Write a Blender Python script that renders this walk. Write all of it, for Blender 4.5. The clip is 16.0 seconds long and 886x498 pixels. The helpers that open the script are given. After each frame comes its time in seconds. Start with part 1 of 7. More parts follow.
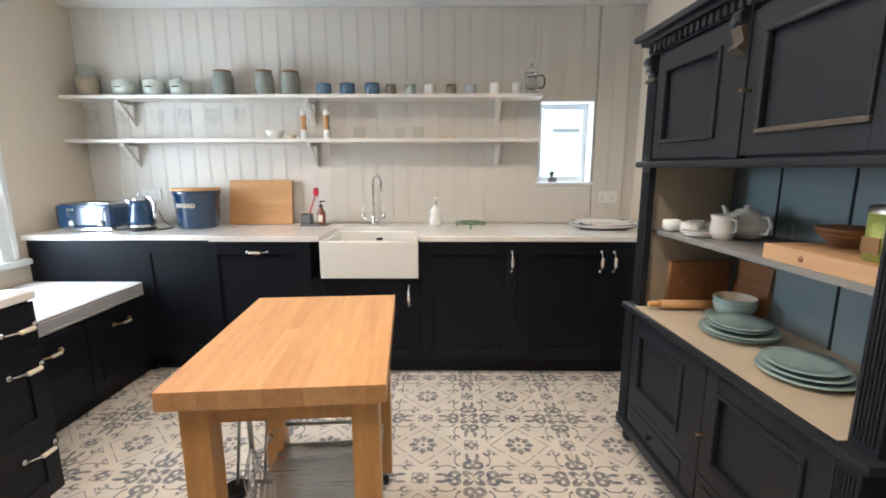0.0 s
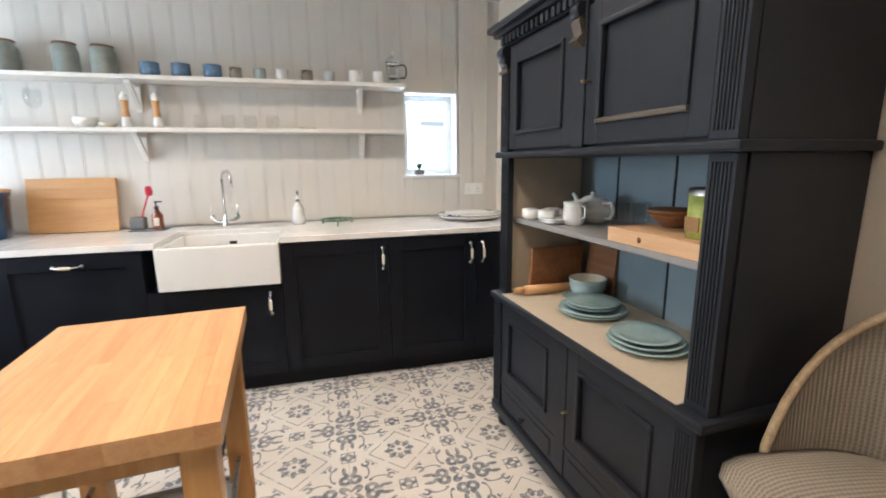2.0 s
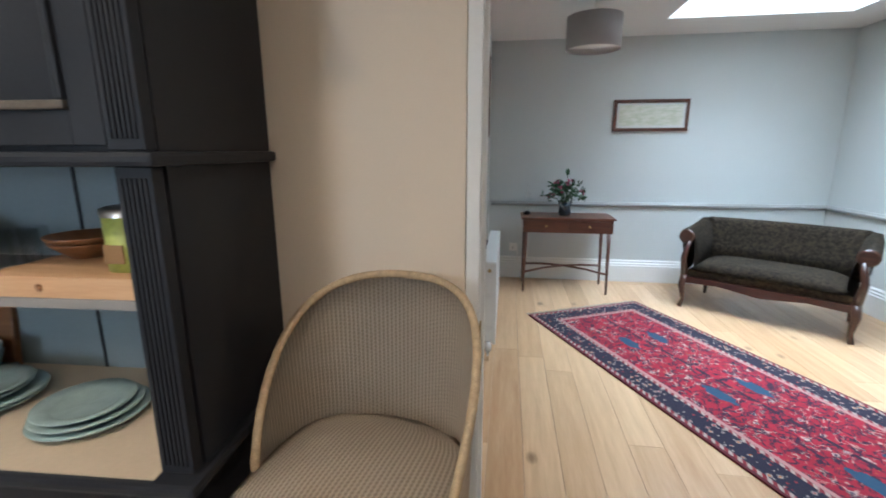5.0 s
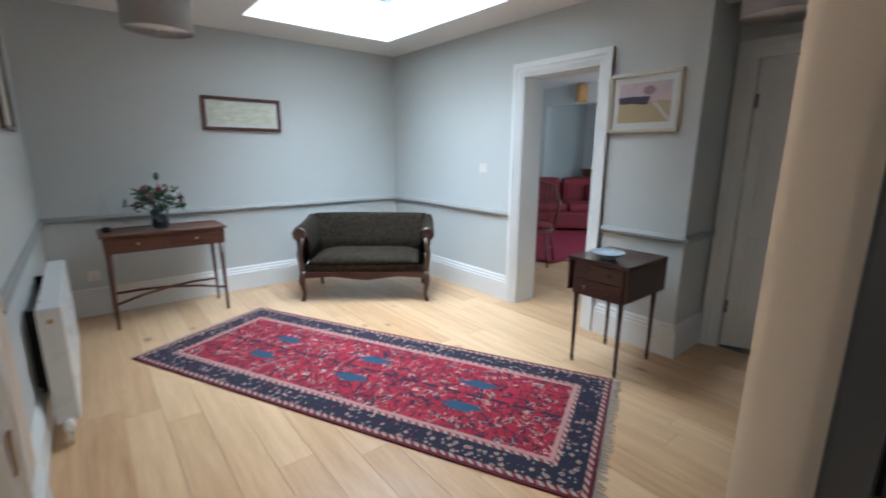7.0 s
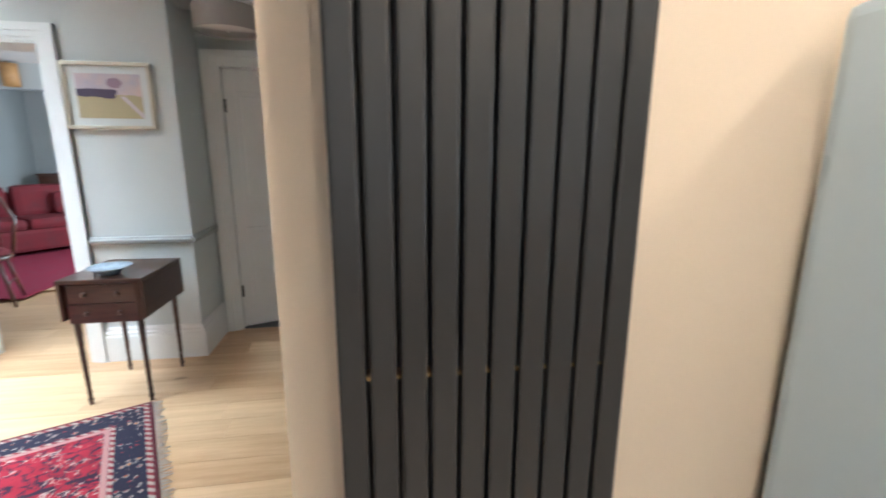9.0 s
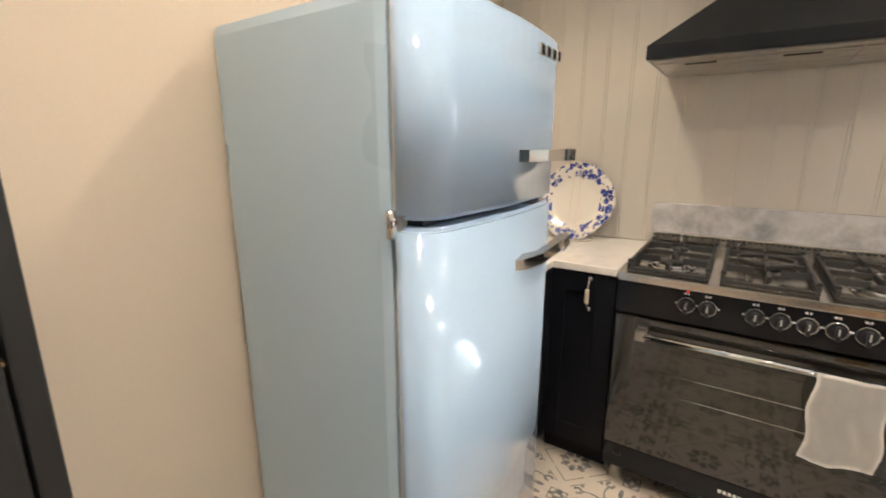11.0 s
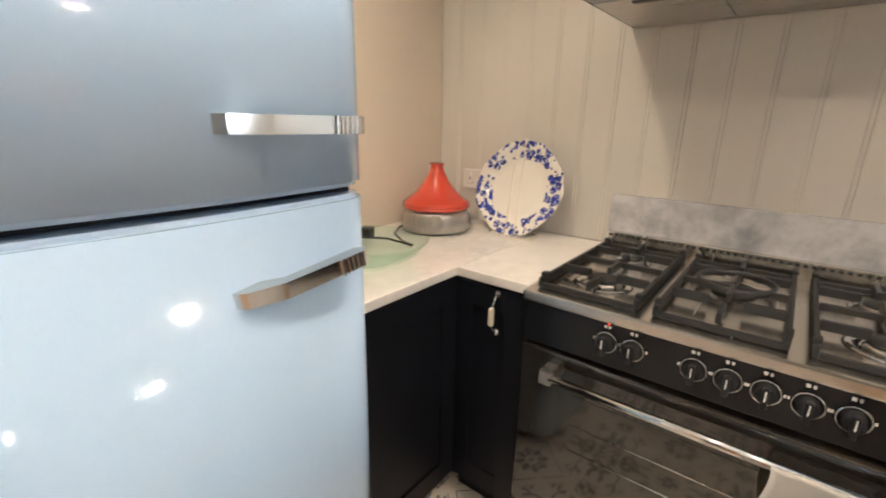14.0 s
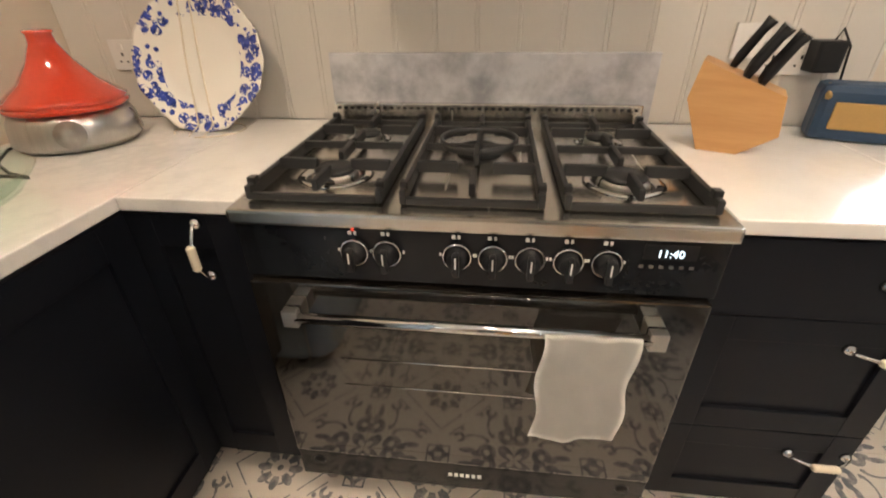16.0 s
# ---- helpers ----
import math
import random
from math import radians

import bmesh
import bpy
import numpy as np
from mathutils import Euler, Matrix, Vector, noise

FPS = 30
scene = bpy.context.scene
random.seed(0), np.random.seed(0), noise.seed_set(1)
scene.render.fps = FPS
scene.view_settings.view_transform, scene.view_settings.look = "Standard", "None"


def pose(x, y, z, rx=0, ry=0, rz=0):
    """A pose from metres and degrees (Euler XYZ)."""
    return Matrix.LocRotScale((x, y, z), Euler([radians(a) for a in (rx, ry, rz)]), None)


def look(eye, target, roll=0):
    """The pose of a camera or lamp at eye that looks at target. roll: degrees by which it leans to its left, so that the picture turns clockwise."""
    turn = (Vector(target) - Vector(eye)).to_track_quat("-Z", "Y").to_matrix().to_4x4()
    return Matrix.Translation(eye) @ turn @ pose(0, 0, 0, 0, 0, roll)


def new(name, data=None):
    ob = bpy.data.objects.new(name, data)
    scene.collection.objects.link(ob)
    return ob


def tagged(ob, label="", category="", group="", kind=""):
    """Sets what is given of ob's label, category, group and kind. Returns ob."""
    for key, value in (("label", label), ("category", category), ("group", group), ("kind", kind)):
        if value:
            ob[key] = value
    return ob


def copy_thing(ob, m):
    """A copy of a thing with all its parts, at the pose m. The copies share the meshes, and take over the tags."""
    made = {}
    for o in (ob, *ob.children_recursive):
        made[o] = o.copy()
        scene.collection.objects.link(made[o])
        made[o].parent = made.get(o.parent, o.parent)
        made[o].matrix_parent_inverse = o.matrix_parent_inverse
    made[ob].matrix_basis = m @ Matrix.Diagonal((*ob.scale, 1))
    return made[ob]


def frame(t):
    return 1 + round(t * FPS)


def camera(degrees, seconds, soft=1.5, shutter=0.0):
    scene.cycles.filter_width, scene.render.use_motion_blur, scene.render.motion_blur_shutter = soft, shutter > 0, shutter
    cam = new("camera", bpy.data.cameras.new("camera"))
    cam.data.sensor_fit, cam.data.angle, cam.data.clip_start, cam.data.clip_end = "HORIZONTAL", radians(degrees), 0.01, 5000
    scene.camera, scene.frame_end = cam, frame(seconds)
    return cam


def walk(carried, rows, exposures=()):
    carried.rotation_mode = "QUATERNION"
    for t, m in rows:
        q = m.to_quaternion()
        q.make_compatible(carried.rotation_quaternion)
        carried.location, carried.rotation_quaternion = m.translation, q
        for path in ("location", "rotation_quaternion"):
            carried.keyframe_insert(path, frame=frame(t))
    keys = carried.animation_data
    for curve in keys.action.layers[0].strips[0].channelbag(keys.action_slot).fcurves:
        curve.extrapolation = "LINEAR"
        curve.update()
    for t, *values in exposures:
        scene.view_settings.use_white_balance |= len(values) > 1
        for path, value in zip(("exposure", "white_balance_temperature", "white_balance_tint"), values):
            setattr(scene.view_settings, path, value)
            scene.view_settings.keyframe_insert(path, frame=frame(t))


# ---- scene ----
cam = camera(90.1, 16.0, soft=1.8, shutter=0.3)
PATH = [
    (0.0, pose(0.133, -0.159, 1.336, 79.60, 0.09, 0.69)),
    (0.5, pose(0.156, -0.150, 1.332, 79.84, 0.44, -2.62)),
    (1.0, pose(0.163, -0.151, 1.333, 79.76, 0.95, -5.74)),
    (1.5, pose(0.171, -0.139, 1.328, 79.37, 1.00, -10.00)),
    (2.0, pose(0.208, -0.051, 1.321, 78.86, 0.63, -15.12)),
    (2.5, pose(0.283, 0.070, 1.344, 78.47, 0.46, -22.10)),
    (3.0, pose(0.335, 0.119, 1.345, 78.07, 0.10, -32.56)),
    (3.5, pose(0.327, 0.128, 1.352, 77.65, 1.10, -48.00)),
    (4.0, pose(0.288, 0.117, 1.347, 78.02, 0.47, -60.99)),
    (6.3, pose(0.508, 0.062, 1.383, 76.85, 0.13, -108.26)),
    (6.5, pose(0.519, 0.052, 1.363, 77.22, 0.03, -113.18)),
    (7.0, pose(0.549, 0.006, 1.366, 77.62, -0.36, -129.06)),
    (7.5, pose(0.603, -0.007, 1.357, 78.18, 0.44, -147.24)),
    (8.0, pose(0.594, 0.009, 1.370, 77.95, -0.28, -162.01)),
    (8.5, pose(0.582, 0.034, 1.361, 78.26, -0.30, -174.22)),
    (9.0, pose(0.549, 0.076, 1.361, 77.91, -0.14, -188.66)),
    (9.5, pose(0.455, 0.105, 1.375, 76.22, 0.57, -205.06)),
    (10.0, pose(0.405, 0.180, 1.365, 76.90, -0.32, -219.27)),
    (12.3, pose(0.117, 0.523, 1.349, 74.52, 0.87, -242.86)),
    (12.5, pose(0.066, 0.507, 1.344, 74.34, 1.00, -242.87)),
    (13.0, pose(-0.062, 0.556, 1.356, 74.40, 0.44, -234.08)),
    (13.5, pose(-0.177, 0.606, 1.362, 73.94, -0.36, -227.35)),
    (14.0, pose(-0.301, 0.566, 1.344, 73.80, -1.00, -231.27)),
    (14.5, pose(-0.423, 0.487, 1.340, 73.96, -2.08, -247.18)),
    (15.0, pose(-0.499, 0.465, 1.319, 72.30, -0.01, -259.15)),
    (15.5, pose(-0.576, 0.491, 1.287, 66.11, 0.20, -262.74)),
    (16.0, pose(-0.641, 0.524, 1.248, 59.54, 0.87, -263.43)),
]
EXPOSURES = [(0.0, 0.0, 5800, 8), (1.0, 0.18, 5700, 8), (2.5, 0.28, 5600, 8), (3.5, 0.48, 5500, 8), (4.2, 0.25, 5600, 8), (6.3, -0.45, 5650, 8), (7.2, -0.3, 5750, 8), (8.5, 0.28, 5850, 8), (9.4, 0.72, 5750, 8), (10.0, 0.32, 5900, 8), (12.5, 0.25, 6100, 8), (14.0, 0.25, 6100, 9), (16.0, 0.15, 6300, 10)]
walk(cam, PATH, EXPOSURES)

# ---- world and light ----
world = bpy.data.worlds.new("sky")
scene.world = world
world.use_nodes = True
_bg = world.node_tree.nodes["Background"]
_sky = world.node_tree.nodes.new("ShaderNodeTexSky")
_sky.sky_type, _sky.sun_disc = "NISHITA", False
_sky.sun_elevation, _sky.sun_rotation = radians(48), radians(250)
world.node_tree.links.new(_sky.outputs[0], _bg.inputs[0])
_bg.inputs[1].default_value = 0.12


def area_lamp(name, x, y, z, rx, ry, rz, sx, sy, watts, color, spread=180):
    d = bpy.data.lights.new(name, "AREA")
    d.shape, d.size, d.size_y, d.energy, d.color, d.spread = "RECTANGLE", sx, sy, watts, color, radians(spread)
    ob = new(name, d)
    ob.matrix_world = pose(x, y, z, rx, ry, rz)
    return ob


DAY, WARM = (0.82, 0.92, 1.0), (1.0, 0.80, 0.60)
sun = new("sun", bpy.data.lights.new("sun", "SUN"))
sun.data.energy, sun.data.angle, sun.data.color = 0.9, radians(12), (1, 0.96, 0.9)
sun.matrix_world = look((-6, -4, 9), (0, 0, 0))
area_lamp("window_daylight", -2.66, 2.07, 1.42, 90, 0, -90, 0.62, 1.25, 50, DAY)
area_lamp("small_window_daylight", 1.0, 3.36, 1.5, 90, 0, 180, 0.36, 0.55, 5, DAY)
area_lamp("skylight_daylight", 3.55, -1.86, 2.74, 0, 0, 0, 2.0, 1.3, 68, DAY, 104)
# Added fill lamp that brightens the sitting room; no window is built there.
area_lamp("sitting_room_window_daylight", 2.4, -6.0, 1.5, 90, 0, -90, 1.6, 1.4, 70, DAY)
DOWNLIGHTS = [(-0.75, 1.95), (0.45, 1.95), (-0.95, 0.95), (0.20, 0.95), (-0.95, -0.30), (0.15, 0.0)]
for _x, _y in DOWNLIGHTS:
    d = bpy.data.lights.new("downlight_lamp", "AREA")
    d.shape, d.size, d.energy, d.color, d.spread = "DISK", 0.07, 9.5, WARM, radians(150)
    new("downlight_lamp", d).matrix_world = pose(_x, _y, 2.435)


# ---- materials ----
class X:
    """A number in a node tree, with the usual arithmetic."""
    def __init__(self, tree, sock):
        self.t, self.s = tree, sock

    def op(self, kind, *others):
        n = self.t.nodes.new("ShaderNodeMath")
        n.operation = kind
        for i, o in enumerate((self, *others)):
            if isinstance(o, X):
                self.t.links.new(o.s, n.inputs[i])
            else:
                n.inputs[i].default_value = o
        return X(self.t, n.outputs[0])

    def __add__(self, o): return self.op("ADD", o)
    def __sub__(self, o): return self.op("SUBTRACT", o)
    def __mul__(self, o): return self.op("MULTIPLY", o)
    def __truediv__(self, o): return self.op("DIVIDE", o)
    def abs(self): return self.op("ABSOLUTE")
    def lt(self, o): return self.op("LESS_THAN", o)
    def gt(self, o): return self.op("GREATER_THAN", o)
    def mn(self, o): return self.op("MINIMUM", o)
    def mx(self, o): return self.op("MAXIMUM", o)
    def frac(self): return self.op("FRACT")
    def cos(self): return self.op("COSINE")
    def sin(self): return self.op("SINE")
    def root(self): return self.op("SQRT")
    def near(self, v, w): return (self - v).abs().lt(w)
    def flip(self): return (self * -1.0) + 1.0


def length2(a, b):
    return (a * a + b * b).root()


MATS = {}


def base(name, rough=0.5, metal=0.0, coat=0.0, spec=None):
    m = bpy.data.materials.new(name)
    m.use_nodes = True
    b = m.node_tree.nodes["Principled BSDF"]
    b.inputs["Roughness"].default_value, b.inputs["Metallic"].default_value = rough, metal
    b.inputs["Coat Weight"].default_value = coat
    b.inputs["Coat Roughness"].default_value = 0.06
    MATS[name] = m
    return m, m.node_tree, b


def coords(t, kind="Object", scale=(1, 1, 1)):
    if kind == "World":
        out = t.nodes.new("ShaderNodeNewGeometry").outputs["Position"]
    else:
        out = t.nodes.new("ShaderNodeTexCoord").outputs[kind]
    mp = t.nodes.new("ShaderNodeMapping")
    mp.inputs["Scale"].default_value = scale
    t.links.new(out, mp.inputs[0])
    return mp.outputs[0]


def noise_of(t, vec, scale, detail=4, rough=0.55):
    n = t.nodes.new("ShaderNodeTexNoise")
    n.inputs["Scale"].default_value, n.inputs["Detail"].default_value, n.inputs["Roughness"].default_value = scale, detail, rough
    t.links.new(vec, n.inputs["Vector"])
    return X(t, n.outputs[0])


def mix(t, fac, a, b):
    n = t.nodes.new("ShaderNodeMix")
    n.data_type = "RGBA"
    for sock, v in ((n.inputs[0], fac), (n.inputs[6], a), (n.inputs[7], b)):
        if isinstance(v, X):
            t.links.new(v.s, sock)
        elif isinstance(v, (int, float)):
            sock.default_value = v
        elif isinstance(v, tuple):
            sock.default_value = (*v, 1)
        else:
            t.links.new(v, sock)
    return n.outputs[2]


def bump(t, b, height, strength=0.2, dist=0.002):
    n = t.nodes.new("ShaderNodeBump")
    n.inputs["Strength"].default_value, n.inputs["Distance"].default_value = strength, dist
    t.links.new(height.s, n.inputs["Height"])
    t.links.new(n.outputs[0], b.inputs["Normal"])


def ramp01(v, lo, hi):
    n = v.t.nodes.new("ShaderNodeMapRange")
    n.inputs[1].default_value, n.inputs[2].default_value = lo, hi
    v.t.links.new(v.s, n.inputs[0])
    return X(v.t, n.outputs[0])


def plain(name, color, rough=0.5, metal=0.0, vary=0.12, scale=6, fine=90, relief=0.08, coat=0.0, kind="Object", stretch=(1, 1, 1)):
    """A surface of one colour with blotches, grain, uneven gloss and fine relief."""
    m, t, b = base(name, rough, metal, coat)
    v = coords(t, kind, stretch)
    big, small = noise_of(t, v, scale), noise_of(t, v, fine, 3)
    f = big * 0.65 + small * 0.35
    dark = tuple(c * (1 - vary) for c in color)
    light = tuple(min(1, c * (1 + vary)) for c in color)
    t.links.new(mix(t, ramp01(f, 0.3, 0.7), dark, light), b.inputs["Base Color"])
    t.links.new((ramp01(big, 0.3, 0.7) * (rough * 0.3) + rough * 0.85).s, b.inputs["Roughness"])
    if relief:
        bump(t, b, small, relief, 0.001)
    return m


def wood(name, dark, light, rough=0.4, axis=0, scale=1.0, coat=0.0, per_object=0.25, knots=0.0):
    m, t, b = base(name, rough, 0, coat)
    st = [14 * scale, 14 * scale, 14 * scale]
    st[axis] = 1.2 * scale
    info = X(t, t.nodes.new("ShaderNodeObjectInfo").outputs["Random"])
    shift = t.nodes.new("ShaderNodeVectorMath")
    t.links.new(coords(t, "Object", tuple(st)), shift.inputs[0])
    t.links.new((info * 61.0).s, shift.inputs[1])
    v = shift.outputs[0]
    grain = noise_of(t, v, 3.0, 6, 0.6)
    fine = noise_of(t, v, 16, 3)
    f = ramp01(grain * 0.75 + fine * 0.25, 0.32, 0.68) * (1 - per_object) + info * per_object
    col = mix(t, f, dark, light)
    if knots:
        vn = t.nodes.new("ShaderNodeTexVoronoi")
        vn.inputs["Scale"].default_value = knots
        squash = t.nodes.new("ShaderNodeVectorMath")
        t.links.new(coords(t, "Object", (0.6, 1.0, 0.01)), squash.inputs[0])
        t.links.new((info * 47.0).s, squash.inputs[1])
        t.links.new(squash.outputs[0], vn.inputs["Vector"])
        dist = X(t, vn.outputs["Distance"]) + (fine - 0.5) * 0.05
        col = mix(t, ramp01(dist, 0.045, 0.10).flip() * 0.8, col, tuple(c * 0.30 for c in dark))
        col = mix(t, ramp01(dist, 0.05, 0.16).flip() * 0.25, col, dark)
    t.links.new(col, b.inputs["Base Color"])
    bump(t, b, fine * 0.5 + grain * 0.5, 0.15, 0.001)
    return m


WALL = plain("cream_wall_paint", (0.66, 0.57, 0.46), 0.75, vary=0.03, scale=1.5, fine=160, kind="World")
BOARD = plain("grey_cream_board_paint", (0.62, 0.58, 0.52), 0.5, vary=0.03, scale=2, fine=140, kind="World")
HALLW = plain("pale_grey_blue_wall_paint", (0.55, 0.58, 0.57), 0.75, vary=0.03, scale=1.5, fine=160, kind="World")
CEIL = plain("white_ceiling_paint", (0.78, 0.77, 0.74), 0.85, vary=0.02, scale=1.2, fine=120, kind="World")
TRIM = plain("white_gloss_trim", (0.74, 0.75, 0.74), 0.35, vary=0.03, scale=3, fine=60)
RAILP = plain("grey_rail_paint", (0.36, 0.37, 0.36), 0.45, vary=0.05)
SHELF = plain("white_shelf_paint", (0.72, 0.68, 0.62), 0.45, vary=0.04)
NAVY = plain("black_blue_cabinet_paint", (0.0065, 0.0075, 0.011), 0.40, vary=0.2, scale=4, fine=120)
DRESS = plain("charcoal_dresser_paint", (0.020, 0.022, 0.027), 0.42, vary=0.18, scale=5, fine=150, relief=0.15)
DRWORN = plain("worn_brown_edge_paint", (0.085, 0.066, 0.046), 0.5, vary=0.4, scale=14, fine=160, relief=0.2)
DRBLUE = plain("blue_grey_back_boards", (0.22, 0.27, 0.29), 0.6, vary=0.08)
DRIN = plain("cream_inside_paint", (0.50, 0.42, 0.31), 0.6, vary=0.08)
DRSH = plain("grey_shelf_paint", (0.24, 0.23, 0.22), 0.55, vary=0.1)
CERAM = plain("white_glazed_ceramic", (0.78, 0.76, 0.72), 0.12, vary=0.03, relief=0, coat=0.5)
CREAM = plain("cream_ceramic", (0.70, 0.62, 0.48), 0.2, vary=0.08, relief=0, coat=0.3)
SAGE = plain("sage_green_glaze", (0.29, 0.38, 0.37), 0.18, vary=0.14, scale=14, relief=0, coat=0.5)
STONE = plain("grey_green_stoneware", (0.23, 0.25, 0.22), 0.35, vary=0.15, scale=20)
DENIM = plain("blue_stoneware", (0.10, 0.17, 0.26), 0.25, vary=0.25, scale=24, coat=0.3)
MIDN = plain("midnight_blue_enamel", (0.010, 0.035, 0.085), 0.2, vary=0.15, coat=0.6)
CHROME = plain("polished_chrome", (0.72, 0.71, 0.69), 0.1, 1.0, vary=0.04, relief=0)
STEEL = plain("brushed_steel", (0.50, 0.48, 0.45), 0.3, 1.0, vary=0.12, scale=3, fine=60, stretch=(1, 22, 1), relief=0.05)
HOBST = plain("polished_hob_steel", (0.66, 0.63, 0.58), 0.24, 1.0, vary=0.08, scale=3, fine=60, stretch=(22, 1, 1), relief=0.04)
IRON = plain("black_cast_iron", (0.012, 0.012, 0.012), 0.5, vary=0.3, relief=0.2, fine=240)
BLACK = plain("black_enamel", (0.010, 0.011, 0.013), 0.22, vary=0.1, relief=0, coat=0.3)
BLKP = plain("black_plastic", (0.015, 0.015, 0.016), 0.4, vary=0.2)
GLASSB = plain("black_oven_glass", (0.012, 0.010, 0.008), 0.05, vary=0.05, relief=0, coat=1.0)
for _m in (NAVY, DRESS, BLACK, BLKP):
    _m.node_tree.nodes["Principled BSDF"].inputs["Specular IOR Level"].default_value = 0.20
BRASS = plain("aged_brass", (0.42, 0.30, 0.14), 0.35, 1.0, vary=0.3, scale=30)
FRIDGE = plain("pastel_blue_enamel", (0.43, 0.58, 0.78), 0.10, vary=0.02, scale=1, relief=0, coat=0.6)
FRSIDE = plain("pastel_blue_side_enamel", (0.46, 0.58, 0.68), 0.3, vary=0.03, scale=1, fine=200)
SEAL = plain("pale_door_seal", (0.55, 0.53, 0.50), 0.6)
RADG = plain("anthracite_radiator_paint", (0.021, 0.022, 0.023), 0.42, vary=0.08)
WHITEM = plain("white_enamel_metal", (0.72, 0.73, 0.71), 0.3, vary=0.03)
# Near-black colour that stands in for the shade between the fridge doors.
BLUEDK = plain("slot_shade_black", (0.004, 0.01, 0.02), 0.6)
REDG = plain("red_glaze", (0.52, 0.045, 0.018), 0.14, vary=0.12, relief=0, coat=0.8)
TERRA = plain("white_towel_cloth", (0.72, 0.69, 0.64), 0.95, vary=0.06, scale=20, fine=500, relief=0.5)
REDV = plain("red_velvet", (0.15, 0.014, 0.020), 0.85, vary=0.35, scale=7, fine=80)
REDC = plain("crimson_carpet", (0.21, 0.010, 0.035), 0.95, vary=0.2, scale=12, fine=300, relief=0.4)
GREYC = plain("slate_carpet", (0.12, 0.13, 0.15), 0.95, vary=0.2, fine=300, relief=0.4)
MAHOG = wood("dark_mahogany", (0.020, 0.008, 0.005), (0.085, 0.032, 0.018), 0.3, 0, 1.5, 0.4)
MAHOGX = wood("red_brown_mahogany", (0.045, 0.014, 0.008), (0.14, 0.05, 0.026), 0.3, 0, 1.5, 0.4)
BEECH = wood("oiled_beech", (0.42, 0.20, 0.075), (0.64, 0.37, 0.16), 0.38, 1, 1.0, 0.1, 0.35)
BEECHZ = wood("beech_leg", (0.47, 0.22, 0.06), (0.62, 0.33, 0.11), 0.42, 2, 1.0, 0.1, 0.1)
BOARDW = wood("chopping_board_wood", (0.42, 0.21, 0.075), (0.57, 0.32, 0.13), 0.5, 0, 1.0)
CRATE = wood("pale_pine", (0.45, 0.26, 0.13), (0.62, 0.40, 0.22), 0.6, 0, 1.2)
OLIVE = wood("brown_oiled_wood", (0.17, 0.07, 0.025), (0.33, 0.15, 0.06), 0.45, 0, 1.2)
OAK = wood("oak_floor_plank", (0.46, 0.26, 0.125), (0.78, 0.55, 0.33), 0.30, 0, 0.55, 0.15, 0.5, 3.2)
GREEN = plain("leaf_green", (0.035, 0.085, 0.035), 0.5, vary=0.4, scale=30)
PINK = plain("pink_petals", (0.36, 0.06, 0.13), 0.6, vary=0.4, scale=40)
VASEG = plain("dark_teal_glass_vase", (0.01, 0.03, 0.045), 0.06, relief=0, coat=1.0)
LINEN = plain("grey_linen_shade", (0.34, 0.33, 0.32), 0.9, vary=0.1, fine=400, relief=0.4)
FRINGE = plain("rug_fringe", (0.55, 0.50, 0.44), 0.95, vary=0.2)
AMBER = plain("amber_bottle", (0.20, 0.045, 0.015), 0.15, relief=0, coat=0.5)
REDP = plain("red_brush_plastic", (0.55, 0.02, 0.05), 0.35)
GREYP = plain("grey_silicone", (0.12, 0.12, 0.12), 0.6)
LIME = plain("yellow_green_tin", (0.38, 0.43, 0.10), 0.4, vary=0.3, scale=25)
BRICK = plain("grout", (0.42, 0.38, 0.33), 0.9)
LEATH = plain("blue_radio_leather", (0.02, 0.05, 0.10), 0.5, vary=0.2, fine=300, relief=0.4)
GRILLE = plain("gold_grille_cloth", (0.45, 0.28, 0.10), 0.5, 0.3, fine=400, relief=0.4)
GOLDF = plain("pale_gilt_frame", (0.55, 0.50, 0.40), 0.35, 0.3, vary=0.15)
PAPER = plain("picture_mount", (0.62, 0.64, 0.62), 0.8, vary=0.03)
BLIND = plain("grey_blue_blind", (0.10, 0.13, 0.17), 0.9)


def glass(name, color=(1, 1, 1), rough=0.0):
    m, t, b = base(name, rough)
    b.inputs["Transmission Weight"].default_value, b.inputs["IOR"].default_value = 1.0, 1.45
    b.inputs["Base Color"].default_value = (*color, 1)
    return m




def thin_glass(name, color):
    m, t, b = base(name, 0.05)
    tr, gl = t.nodes.new("ShaderNodeBsdfTransparent"), t.nodes.new("ShaderNodeBsdfGlossy")
    fr, mx = t.nodes.new("ShaderNodeLayerWeight"), t.nodes.new("ShaderNodeMixShader")
    tr.inputs[0].default_value = (*color, 1)
    gl.inputs["Roughness"].default_value = 0.03
    t.links.new((X(t, fr.outputs["Facing"]).op("POWER", 3.0) * 0.32 + 0.03).s, mx.inputs[0])
    t.links.new(tr.outputs[0], mx.inputs[1])
    t.links.new(gl.outputs[0], mx.inputs[2])
    t.links.new(mx.outputs[0], t.nodes["Material Output"].inputs[0])
    return m


GLASS = thin_glass("clear_glass", (0.985, 0.988, 0.985))
GLASSG = thin_glass("pale_green_glass", (0.89, 0.96, 0.92))
PANE = glass("window_pane")


def glow(name, color, strength):
    m, t, b = base(name, 0.6)
    b.inputs["Base Color"].default_value = (*color, 1)
    b.inputs["Emission Color"].default_value = (*color, 1)
    b.inputs["Emission Strength"].default_value = strength
    return m


